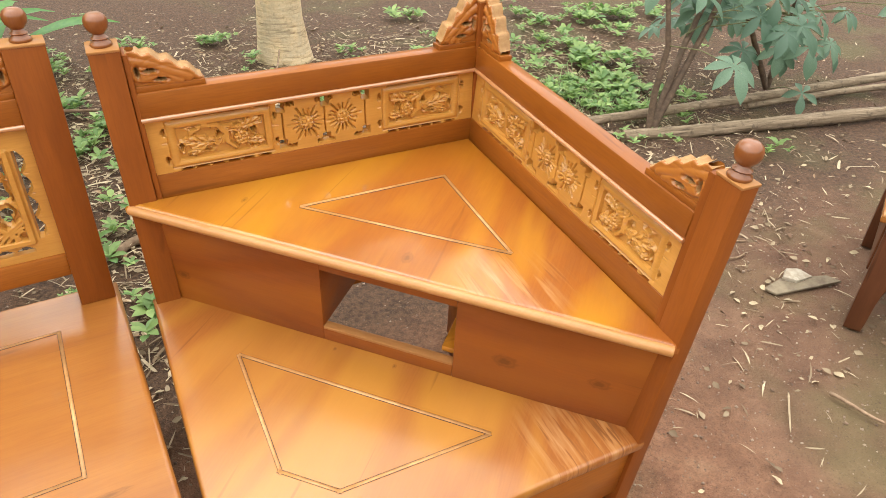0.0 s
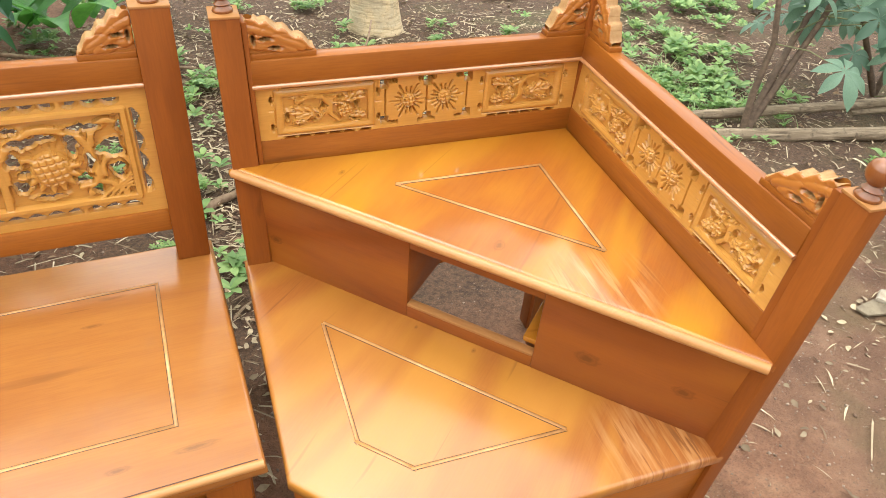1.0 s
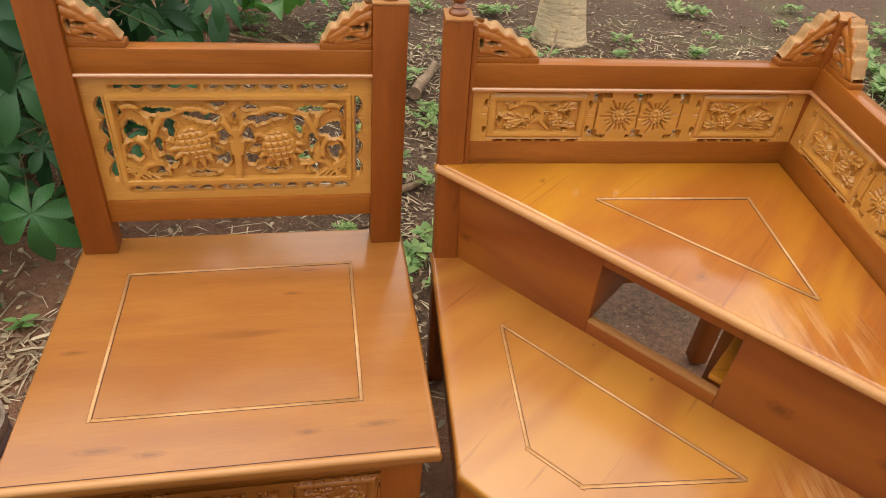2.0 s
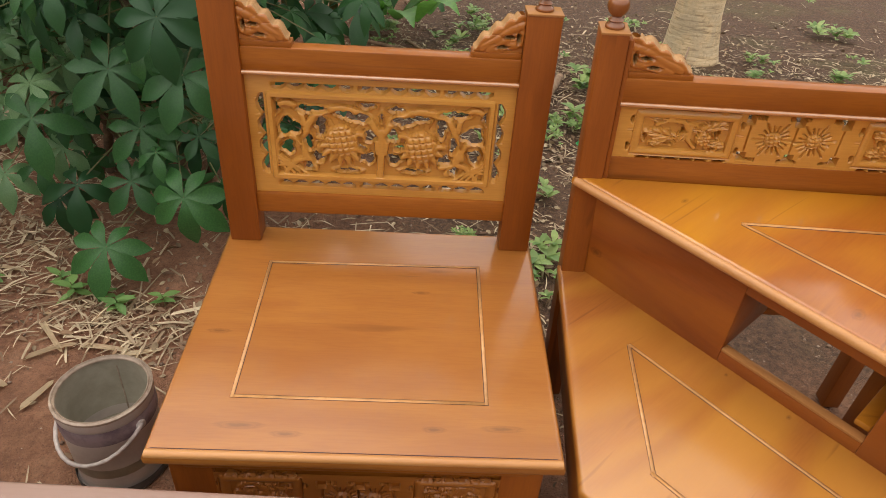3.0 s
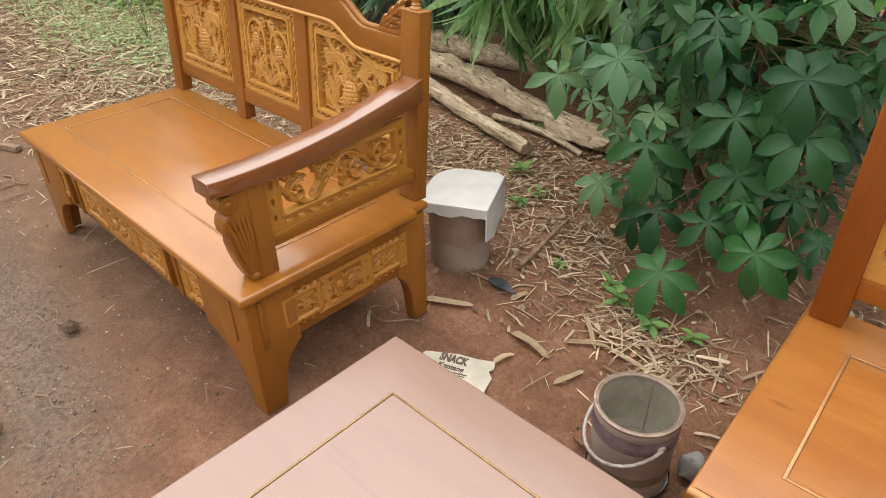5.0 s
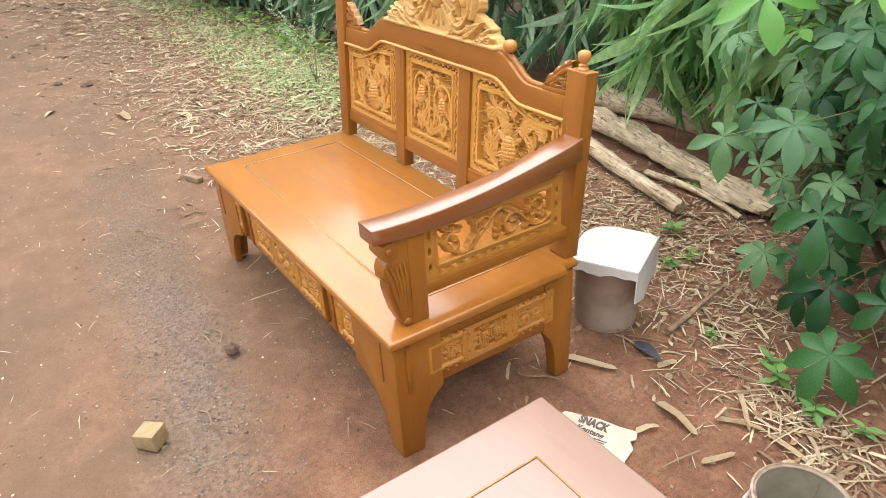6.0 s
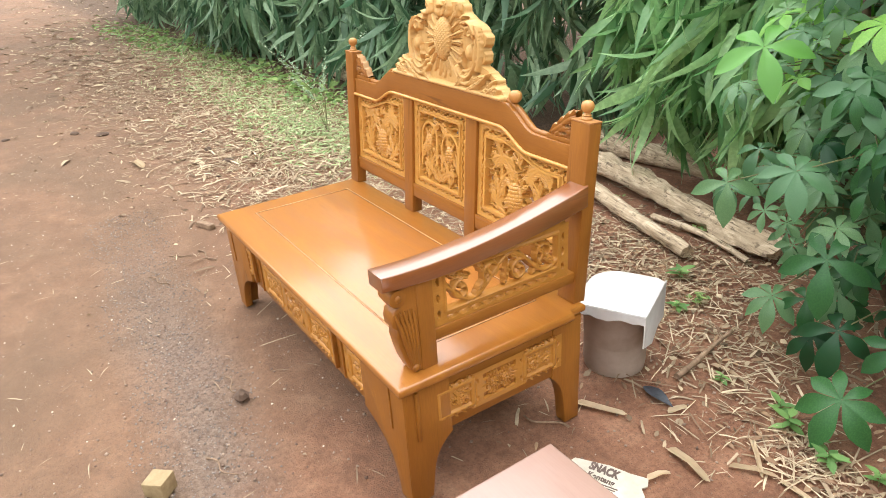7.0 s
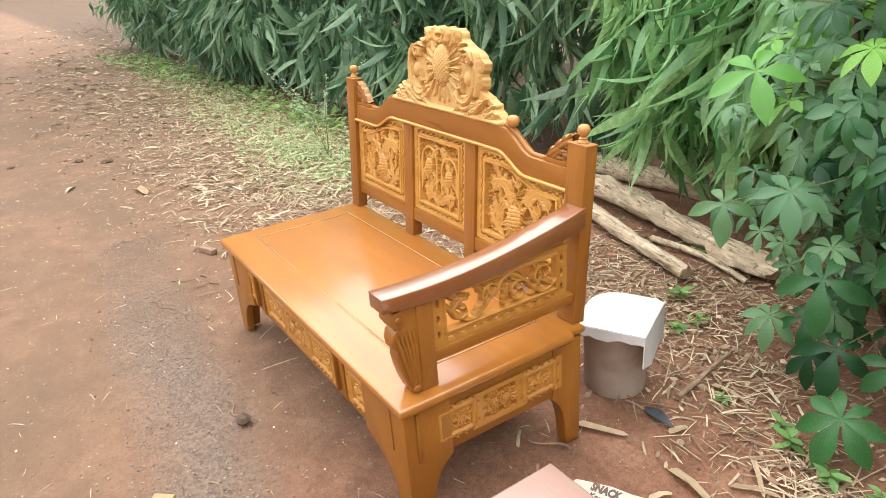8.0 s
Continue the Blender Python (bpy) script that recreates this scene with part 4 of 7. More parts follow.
        for end, w, h in ((x_in, 0.124, 0.068), (x_out, 0.088, 0.098)) if side == 0 else ((x_out, 0.118, 0.068), (x_in, 0.088, 0.098)):
            flip = end == x_out
            ob = part("carved_bracket", carve_bracket(w, h, mirror=flip), M_raw, base, "carved leaf bracket of paler wood", 40)
            ob.matrix_basis = pose(end - w, 0.005, 0.894) if flip else pose(end, 0.005, 0.894)
            bm = box(bm_new(), *sorted((end, end + (-1 if flip else 1) * (w + 0.004))), 0.0, 0.031, 0.882, 0.896, 0.003)
            part("bracket_foot", bm, M_rail, base)
        # end post: a square outer half and a narrow stile set back beside it
        if side == 0:
            post(base, -Wl, -Wl + 0.052, -0.010, 0.052, -0.015, 0.972, M_post)
            stile = box(bm_new(), -Wl + 0.0525, x_in + 0.004, -0.004, 0.046, 0.36, 0.958, 0.003)
        else:
            post(base, Wr - 0.050, Wr, -0.006, 0.030, 0.028, 0.966, M_post, "post", 0.64)
            stile = box(bm_new(), x_out - 0.004, Wr - 0.0505, -0.001, 0.028, 0.36, 0.956, 0.003)
        part("stile", stile, M_post, base)
        flatten(base)
    post(co, 0.004, 0.05, 0.004, 0.05, -0.028, 0.99, M_post, "post", 0)
    # below the seat
    for x0, x1, y0, y1, nm in ((-0.750, -0.728, -0.572, 0.0, "side_apron"), (-0.580, -0.006, -0.738, -0.716, "front_apron")):
        bm = box(bm_new(), x0, x1, y0, y1, 0.25, zs - 0.028, 0.004)
        part(nm, bm, M_rail if nm[0] == "f" else M_rail_y, co)
    bm = prism(bm_new(), [(-0.750, -0.576), (-0.582, -0.738), (-0.568, -0.722), (-0.734, -0.56)], "z", 0.25, zs - 0.028, 0.003)
    part("chamfer_apron", bm, M_rail, co)
    for x, y, foot in ((-0.715, -0.545, 0.035), (-0.560, -0.700, 0.045), (-0.06, -0.700, 0.028)):
        bm = box(bm_new(), x - 0.025, x + 0.025, y - 0.025, y + 0.025, foot, zs - 0.028, 0.004)
        part("leg", bm, M_post, co)
    bm = box(bm_new(), -0.175, -0.135, -0.33, -0.29, 0.28, zu - 0.027, 0.003)
    part("prop", bm, M_post, co)
    bm = box(bm_new(), -0.69, 0.0, 0.004, 0.03, 0.30, 0.40, 0.004)
    part("back_apron", bm, M_rail, co)
    bm = box(bm_new(), 0.004, 0.03, -0.69, 0.0, 0.30, 0.40, 0.004)
    part("back_apron", bm, M_rail_y, co)
    return co


corner_seat = build_corner(pose(0.924, 0.541, 0.025, 4.5, -1.4, -4.24))


def build_sofa(m):
    """The settee with one arm: x runs to -L, front right seat corner at the origin."""
    so = thing("settee", m, "golden teak settee with one arm and a carved crest", "settee", "carved seating set")
    L, D, top = 1.492, 0.630, 0.415
    slab(so, [(0, 0), (-L, 0), (-L, D + 0.02), (-0.020, D + 0.02), (-0.020, D - 0.034), (0, D - 0.041)], top - 0.03, top, M_gold_seat, "seat", 0.011, "glossy seat with a scored field")
    scored(so, [(-0.13, 0.135), (-1.384, 0.135), (-1.378, 0.545), (-0.13, 0.545)], top, 0.0050)
    # legs: front pair with swept brackets on both faces, back pair
    for side in (0, 1):
        x = -0.024 if side == 0 else -L + 0.024
        s = -1 if side == 0 else 1
        bm = prism(bm_new(), [(x + s * px, pz) for px, pz in leg_shape(0.381, 0.24, 0.060, 0.0, 1, 0.200)], "y", 0.020, 0.050, 0.002)
        part("leg", bm, M_gold_post, so)
        x0, x1 = sorted((x, x + s * 0.03))
        bm = prism(bm_new(), [(0.0225 + px, pz) for px, pz in leg_shape(0.3808, 0.14, 0.065, 0.0, 1, 0.195)], "x", x0 + 0.0022 * side, x1 + 0.0022 * (1 - side) - 0.0044 * side, 0.002)
        part("leg", bm, M_gold_post, so)
        bm = prism(bm_new(), [(D + 0.01 - px, pz) for px, pz in leg_shape(0.381, 0.11, 0.055, 0.0, 1, 0.195)], "x", *sorted((x + s * 0.001, x + s * 0.045)), 0.004)
        part("leg", bm, M_gold_post, so)
    # front apron with three carved boards
    bm = box(bm_new(), -L + 0.05, -0.05, 0.030, 0.050, 0.205, 0.381, 0.003)
    part("front_apron", bm, M_gold_rail, so)
    for x0, x1, plan in ((-1.395, -1.165, (("leaf", 0.04, 0.96),)), (-1.065, -0.452, (("leaf", 0.02, 0.34), ("sun", 0.39, 0.61), ("leaf", 0.66, 0.98))), (-0.375, -0.105, (("leaf", 0.04, 0.96),))):
        ob = part("carved_board", carve_apron(x1 - x0, 0.125, plan), M_gold_apron, so, "carved apron board", 38)
        ob.matrix_basis = pose(x0, 0.022, 0.234)
        for xa in (x0 - 0.012, x1 + 0.002):
            bm = box(bm_new(), xa, xa + 0.010, 0.016, 0.032, 0.226, 0.368, 0.003)
            part("board_bead", bm, M_gold_rail, so)
    # side apron
    for x, out in ((-0.03, 1), (-L + 0.03, -1)):
        bm = box(bm_new(), *sorted((x - out * 0.02, x)), 0.05, D - 0.02, 0.20, 0.381, 0.003)
        part("side_apron", bm, M_gold_side, so)
    ob = part("carved_board", carve_apron(0.46, 0.115, (("leaf", 0.02, 0.34), ("sun", 0.40, 0.60), ("leaf", 0.66, 0.98))), M_gold_apron, so, "carved apron board", 38)
    ob.matrix_basis = pose(-0.022, 0.10, 0.232, 0, 0, 90)
    bm = box(bm_new(), -0.032, -0.014, 0.052, 0.064, 0.215, 0.372, 0.003)
    part("board_bead", bm, M_gold_side, so)
    bm = box(bm_new(), -L + 0.03, -0.03, D - 0.01, D + 0.012, 0.22, 0.381, 0.003)
    part("back_apron", bm, M_gold_rail, so)
    # back, leaning a little
    back = new("back")
    back.empty_display_size = 0.05
    back.parent = so
    back.matrix_basis = pose(0, D, top, -4.5)
    z = lambda h: h - top
    for x0, x1, ht in ((-L + 0.010, -L + 0.076, 0.982), (-0.108, -0.036, 0.952)):
        post(back, x0, x1, -0.012, 0.032, 0.0, z(ht), M_gold_post, "post", 0.58)
    xl, xr = -L + 0.076, -0.108
    mid = (xl + xr) / 2

    def ogee(x, lo, hi, edge=0.42, run=0.145):
        s = min(max((edge + run / 2 - abs(x - mid)) / run, 0), 1)
        return lo + (hi - lo) * s * s * (3 - 2 * s)
    # shaped top rail
    xs = [xl + (xr - xl) * i / 60 for i in range(61)]
    up = [(x, z(ogee(x, 0.874, 0.943))) for x in xs]
    dn = [(x, z(ogee(x, 0.812, 0.868, 0.405))) for x in reversed(xs)]
    bm = prism(bm_new(), up + dn, "y", -0.004, 0.040, 0.004)
    part("top_rail", bm, M_gold_rail, back, "ogee-shaped top rail", 40)
    bead = [(x, -0.007, z(ogee(x, 0.810, 0.866, 0.405))) for x in xs]
    part("bead", tube(bm_new(), bead, 0.006, 8), M_gold_carve, back, "", 60)
    cap = [(x, 0.018, z(ogee(x, 0.876, 0.945))) for x in xs]
    bm = tube(bm_new(), cap, 0.010, 8)
    part("cap_moulding", bm, M_gold_rail, back, "", 60)
    # panels and stiles
    p = [(xl, -1.015, 0.282, 0.050, 1), (-0.955, -0.607, 0.340, 0.0, 1), (-0.547, xr, 0.282, 0.050, -1)]
    for x0, x1, h, rise, sd in p:
        ob = part("carved_board", carve_sofa_panel(x1 - x0, h, rise, sd, int(-x0 * 100)), M_gold_carve, back, "pierced board with a carved sunflower", 38)
        ob.matrix_basis = pose(x0, 0.006, z(0.530))
        bm = box(bm_new(), x0 + 0.001, x1 - 0.001, -0.003, 0.010, z(0.524), z(0.537), 0.003)
        part("bead", bm, M_gold_rail, back)
    for x in (-0.985, -0.577):
        bm = box(bm_new(), x - 0.031, x + 0.031, -0.006, 0.038, 0.0, z(0.875), 0.004)
        part("stile", bm, M_gold_post, back)
    bm = box(bm_new(), xl, xr, -0.002, 0.036, z(0.484), z(0.532), 0.004)
    part("bottom_rail", bm, M_gold_rail, back)
    # crest and its balls, brackets at the posts
    ob = part("crest", carve_crest(0.70, 0.285), M_crest, back, "pale carved sunflower crest", 45)
    ob.matrix_basis = pose(mid - 0.345, 0.008, z(0.940))
    for s in (-1, 1):
        if s > 0:
            bm = lathe(bm_new(), [(r * 0.68, h * 0.68) for r, h in FINIAL[8:]], (mid + 0.378, 0.018, z(0.922)))
            part("ball", bm, M_gold_ball, back, "turned wooden ball", 60)
        ob = part("carved_bracket", carve_bracket(0.105, 0.085, face=M_gold_post, mirror=s > 0), M_crest, back, "carved leaf bracket", 40)
        ob.matrix_basis = pose(xl, 0.007, z(0.886)) if s < 0 else pose(xr - 0.105, 0.007, z(0.886))
        a, b = sorted(((xl, xl + 0.11) if s < 0 else (xr - 0.11, xr)))
        bm = box(bm_new(), a, b, 0.002, 0.034, z(0.872), z(0.888), 0.003)
        part("bracket_foot", bm, M_gold_rail, back)
    flatten(back)
    # arm at the right-hand end
    n = 14
    up, dn = [], []
    for i in range(n + 1):
        s = i / n
        y = s * 0.655
        zz = 0.720 - 0.016 * math.sin(min(s * 1.9, 1) * math.pi / 2) * (1 - s) + 0.060 * s ** 2.2
        up.append((y, zz))
        dn.append((y, zz - 0.040 - 0.022 * s))
    bm = prism(bm_new(), up + dn[::-1], "x", -0.096, -0.028, 0.0035, 2)
    part("armrest", bm, M_arm, so, "dark glossy curved armrest", 50)
    bm = box(bm_new(), -0.092, -0.038, 0.095, 0.144, top, 0.672, 0.004)
    part("arm_post", bm, M_gold_post, so)
    # scrolled bracket in front of the arm post
    sc = [(0.110, 0.670), (0.052, 0.670), (0.030, 0.662), (0.022, 0.645), (0.026, 0.628), (0.042, 0.619), (0.030, 0.612), (0.023, 0.592), (0.025, 0.568), (0.037, 0.556),
          (0.034, 0.535), (0.040, 0.500), (0.050, 0.462), (0.063, 0.430), (0.078, 0.416), (0.110, 0.415)]
    bm = prism(bm_new(), sc, "x", -0.0895, -0.0405, 0.006, 3)
    scroll = part("arm_scroll", bm, M_gold_post, so, "carved scroll bracket under the arm", 60)
    # leaf ribs that fan upwards on both faces, a small button at the foot
    for xf, out in ((-0.0405, 1), (-0.0895, -1)):
        for k in range(5):
            rib = tube(bm_new(), [(xf, 0.072 + 0.003 * k, 0.432), (xf + out * 0.004, 0.056 + 0.007 * k, 0.500), (xf + out * 0.005, 0.044 + 0.010 * k, 0.560), (xf, 0.032 + 0.013 * k, 0.606)], [0.003, 0.0055, 0.006, 0.003], 6)
            part("rib", rib, M_gold_post, scroll, "", 60)
        q = lathe(bm_new(), [(0.011, -0.004), (0.012, 0.003), (0.007, 0.007), (0, 0.008)], n=14)
        bmesh.ops.rotate(q, verts=q.verts, matrix=Matrix.Rotation(radians(90 * out), 3, "Y"))
        bmesh.ops.translate(q, verts=q.verts, vec=(xf, 0.078, 0.432))
        part("button", q, M_gold_post, scroll, "", 60)
    # the roll at the top, with turned ends
    q = lathe(bm_new(), [(0, -0.033), (0.008, -0.033), (0.010, -0.030), (0.015, -0.0305), (0.023, -0.029), (0.024, 0), (0.023, 0.029), (0.015, 0.0305), (0.010, 0.030), (0.008, 0.033), (0, 0.033)], n=20)
    bmesh.ops.rotate(q, verts=q.verts, matrix=Matrix.Rotation(radians(90), 3, "Y"))
    bmesh.ops.translate(q, verts=q.verts, vec=(-0.067, 0.044, 0.645))
    part("roll", q, M_gold_post, scroll, "", 60)
    # open panel under the arm
    w, h = 0.46, 0.165
    c = Carve(w, h, 0.0025)
    ix, iz = 0.040, 0.036
    c.add(c.rect(-0.01, w + 0.01, -0.01, h + 0.01), 0)
    c.pierce(c.rect(ix, w - ix, iz, h - 0.022))
    c.scallops(ix, w - ix, 0.022, 0.013, 0.040, -1)
    for k in range(3):
        slot(c, 0.020, 0.035 + 0.045 * k, 0.0045, 0.012, 1.7 * k)
        slot(c, w - 0.020, 0.035 + 0.045 * k, 0.0045, 0.012, 2.1 * k)
    c.ridge([(ix, iz), (w - ix, iz), (w - ix, h - 0.022), (ix, h - 0.022), (ix, iz)], 0.0055, 0.0030, True)
    # one long stem that swings from scroll to scroll
    stem = [(ix + (w - 2 * ix) * i / 40, iz + (h - iz - 0.022) * (0.5 + 0.42 * math.sin(2.0 * math.pi * 1.5 * i / 40 + 2.6))) for i in range(41)]
    c.ridge(stem, 0.0055, 0.0030)
    for k, (u, v, a0, tn) in enumerate(((0.14, 0.42, 60, 1.1), (0.40, 0.62, 240, -1.1), (0.64, 0.36, 70, 1.1), (0.87, 0.60, 250, -1.1))):
        c.curl(ix + u * (w - 2 * ix), iz + v * (h - iz - 0.022), 0.034, a0, tn, 0.0048, 0.0032)
    for u, v, a, ln in ((0.02, 0.95, -25, 0.08), (0.24, 0.10, 40, 0.08), (0.27, 0.95, -50, 0.07), (0.50, 0.10, 70, 0.075), (0.54, 0.95, -40, 0.08), (0.75, 0.08, 45, 0.08), (0.78, 0.95, -60, 0.07), (0.98, 0.15, 140, 0.07)):
        c.leaf(ix + u * (w - 2 * ix), iz + v * (h - iz - 0.022), a, ln, 0.0095, 0.0032, 4, 0.15)
    ob = part("carved_board", c.mesh("carved_board", 0.013, 8.0), M_gold_apron, so, "pierced scroll board under the arm", 38)
    ob.matrix_basis = pose(-0.050, 0.144, 0.517, 0, 0, 90)
    bm = box(bm_new(), -0.086, -0.044, 0.140, 0.63, 0.482, 0.516, 0.005)
    part("arm_rail", bm, M_gold_side, so)
    return so


settee = build_sofa(pose(-1.644, -0.210, 0, 0, 0, -1.77))


def build_table(m):
    tb = thing("coffee_table", m, "low glossy teak coffee table with a scored top", "table")
    W, D, top = 1.10, 0.60, 0.434
    slab(tb, [(0, 0), (W, 0), (W, -D), (0, -D)], top - 0.03, top, M_table, "tabletop", 0.008)
    scored(tb, [(0.128, -0.127), (W - 0.128, -0.127), (W - 0.128, -D + 0.127), (0.128, -D + 0.127)], top, 0.0028, M_gilt)
    for x in (0.05, W - 0.05):
        for y in (-0.05, -D + 0.05):
            bm = box(bm_new(), x - 0.03, x + 0.03, y - 0.03, y + 0.03, 0, top - 0.029, 0.005)
            part("leg", bm, M_post, tb)
    for y in (-0.045, -D + 0.045):
        bm = box(bm_new(), 0.081, W - 0.081, y - 0.011, y + 0.011, 0.27, top - 0.029, 0.004)
        part("apron", bm, M_rail, tb)
    for x in (0.045, W - 0.045):
        bm = box(bm_new(), x - 0.011, x + 0.011, -D + 0.081, -0.081, 0.27, top - 0.029, 0.004)
        part("apron", bm, M_rail_y, tb)
    return tb


table = build_table(pose(-1.266, -0.058, 0, 0, 0, -1.3))

# ---- ground ----


def ground_height(x, y):
    """Soft lumps, flatter on the track."""
    n = noise.noise(Vector((x * 0.9, y * 0.9, 0.3))) * 0.012 + noise.noise(Vector((x * 3.1, y * 3.1, 1.7))) * 0.007 + noise.noise(Vector((x * 9, y * 9, 4.1))) * 0.003
    away = min(max((math.hypot(x + 1, y - 1) - 3.5) / 8, 0), 1)
    return n * (1 + 3 * away) - 0.008


def spread(lo, hi, core0, core1, fine, grow=1.09):
    """Grid lines: fine between core0 and core1, wider and wider outside."""
    xs = list(np.arange(core0, core1 + fine, fine))
    step, x = fine, xs[-1]
    while x < hi:
        step *= grow
        x += step
        xs.append(x)
    step, x = fine, xs[0]
    while x > lo:
        step *= grow
        x -= step
        xs.insert(0, x)
    return xs


def soil_material():
    m, nt, bs, out = mat_new("trodden_red_soil")
    v = coords(nt)
    wide = noise_tex(nt, v, 0.9, 4, 0.55, 0.6)
    mids = noise_tex(nt, v, 7.0, 5, 0.6, 0.3)
    fine = noise_tex(nt, v, 60.0, 6, 0.7)
    grit = noise_tex(nt, v, 240.0, 3, 0.6)
    c = ramp(nt, mids, [(0.3, (0.215, 0.095, 0.050)), (0.55, (0.325, 0.152, 0.083)), (0.75, (0.42, 0.222, 0.13))])
    c = mix(nt, ramp(nt, fine, [(0.35, (0.45, 0.45, 0.45)), (0.6, (0, 0, 0))]), c, (0.085, 0.038, 0.022))
    # the track: paler, dustier; its edge wanders
    sx = nt.nodes.new("ShaderNodeSeparateXYZ")
    nt.links.new(v, sx.inputs[0])

    def calc(op, a, b, clamp=False):
        k = nt.nodes.new("ShaderNodeMath")
        k.operation, k.use_clamp = op, clamp
        for i, q in enumerate((a, b)):
            if isinstance(q, (int, float)):
                k.inputs[i].default_value = q
            else:
                nt.links.new(q, k.inputs[i])
        return k.outputs[0]
    wob = calc("MULTIPLY", calc("SUBTRACT", wide, 0.5), 1.6)
    # distance south of the line from (-1.5, 0.3) to (-12, 1.6)
    line = calc("SUBTRACT", calc("ADD", calc("MULTIPLY", sx.outputs["X"], -0.22), -0.10), sx.outputs["Y"])
    t1 = calc("MULTIPLY", calc("ADD", line, wob), 1.1, True)
    t2 = calc("MULTIPLY", calc("SUBTRACT", calc("ADD", calc("MULTIPLY", wob, 1.5), calc("MULTIPLY", sx.outputs["Y"], -0.4)), calc("ADD", sx.outputs["X"], 1.25)), 0.9, True)
    track = calc("MULTIPLY", t1, t2)
    # the trodden yard on the other side is dusty too
    y1 = calc("MULTIPLY", calc("ADD", calc("SUBTRACT", sx.outputs["X"], 1.1), wob), 1.1, True)
    y2 = calc("MULTIPLY", calc("ADD", calc("SUBTRACT", 1.15, sx.outputs["Y"]), wob), 1.2, True)
    track = calc("MAXIMUM", track, calc("MULTIPLY", calc("MULTIPLY", y1, y2), 0.55))
    dust = ramp(nt, mids, [(0.3, (0.195, 0.103, 0.056)), (0.6, (0.26, 0.144, 0.081)), (0.8, (0.33, 0.195, 0.118))])
    dust = mix(nt, ramp(nt, fine, [(0.33, (0.5, 0.5, 0.5)), (0.55, (0, 0, 0))]), dust, (0.14, 0.08, 0.05))
    # darker stretches, laid by the wide noise
    dust = mix(nt, ramp(nt, wide, [(0.38, (0.65, 0.65, 0.65)), (0.60, (0, 0, 0))]), dust, (0.15, 0.092, 0.052))
    c = mix(nt, track, c, dust)
    # the yard past the corner seat is darker brown soil
    c = mix(nt, calc("MULTIPLY", y1, 0.75), c, ramp(nt, mids, [(0.3, (0.12, 0.058, 0.034)), (0.6, (0.20, 0.105, 0.062)), (0.8, (0.27, 0.15, 0.09))]))
    # darker brown soil under the trees behind the seats
    dark_back = calc("MULTIPLY", calc("MULTIPLY", calc("ADD", calc("SUBTRACT", sx.outputs["Y"], 0.35), calc("MULTIPLY", wob, 0.6)), 2.6, True), calc("MULTIPLY", calc("ADD", sx.outputs["X"], 0.75), 1.6, True))
    c = mix(nt, calc("MULTIPLY", dark_back, 0.92), c, ramp(nt, fine, [(0.4, (0.050, 0.026, 0.014)), (0.6, (0.135, 0.072, 0.038))]))
    # the same darker brown beyond the verge on the left
    dark_left = calc("MULTIPLY", calc("ADD", calc("SUBTRACT", sx.outputs["Y"], 1.62), calc("MULTIPLY", wob, 0.5)), 2.2, True)
    dark_left = calc("MULTIPLY", dark_left, calc("MULTIPLY", calc("SUBTRACT", -3.1, sx.outputs["X"]), 1.2, True))
    c = mix(nt, calc("MULTIPLY", dark_left, 0.85), c, ramp(nt, fine, [(0.4, (0.055, 0.032, 0.018)), (0.6, (0.15, 0.09, 0.05))]))
    # a worn strip of grey grit along the track
    strip = calc("SUBTRACT", calc("ADD", calc("MULTIPLY", sx.outputs["X"], -0.098), -0.785), sx.outputs["Y"])
    strip = calc("ABSOLUTE", calc("ADD", strip, calc("MULTIPLY", wob, 0.20)), 0.0)
    g1 = calc("MULTIPLY", calc("SUBTRACT", 0.25, strip), 5.0, True)
    g2 = calc("MULTIPLY", calc("MULTIPLY", g1, calc("MULTIPLY", calc("ADD", calc("ADD", sx.outputs["X"], 4.3), wob), 0.7, True)), track)
    gcol = ramp(nt, fine, [(0.38, (0.085, 0.062, 0.048)), (0.5, (0.19, 0.145, 0.115)), (0.66, (0.29, 0.235, 0.19))])
    c = mix(nt, calc("MULTIPLY", g2, 0.55), c, gcol)
    # thin moss here and there off the track
    mo = noise_tex(nt, v, 1.7, 4, 0.6)
    mo = calc("MULTIPLY", ramp(nt, mo, [(0.50, (0, 0, 0)), (0.66, (0.45, 0.45, 0.45))]), calc("MULTIPLY", calc("SUBTRACT", sx.outputs["X"], 0.6), 1.0, True))
    c = mix(nt, mo, c, (0.13, 0.125, 0.045))
    c = mix(nt, ramp(nt, grit, [(0.61, (0, 0, 0)), (0.74, (0.6, 0.6, 0.6))]), c, (0.36, 0.235, 0.145))
    c = mix(nt, ramp(nt, grit, [(0.30, (0.6, 0.6, 0.6)), (0.42, (0, 0, 0))]), c, (0.06, 0.035, 0.025))
    nt.links.new(c, bs.inputs["Base Color"])
    bs.inputs["Roughness"].default_value = 0.92
    h = mix(nt, 0.35, fine, grit)
    bump(nt, bs, h, 0.9, 0.016)
    return m


M_soil = soil_material()
gx = spread(-400, 400, -5.2, 3.2, 0.05, 1.16)
gy = spread(-400, 400, -1.6, 4.0, 0.05, 1.16)
gv = [(x, y, ground_height(x, y) if abs(x) < 60 and abs(y) < 60 else 0.0) for y in gy for x in gx]
nx = len(gx)
gf = [(j * nx + i, j * nx + i + 1, (j + 1) * nx + i + 1, (j + 1) * nx + i) for j in range(len(gy) - 1) for i in range(nx - 1)]
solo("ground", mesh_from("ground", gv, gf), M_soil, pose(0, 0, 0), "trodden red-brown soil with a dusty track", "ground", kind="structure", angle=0)

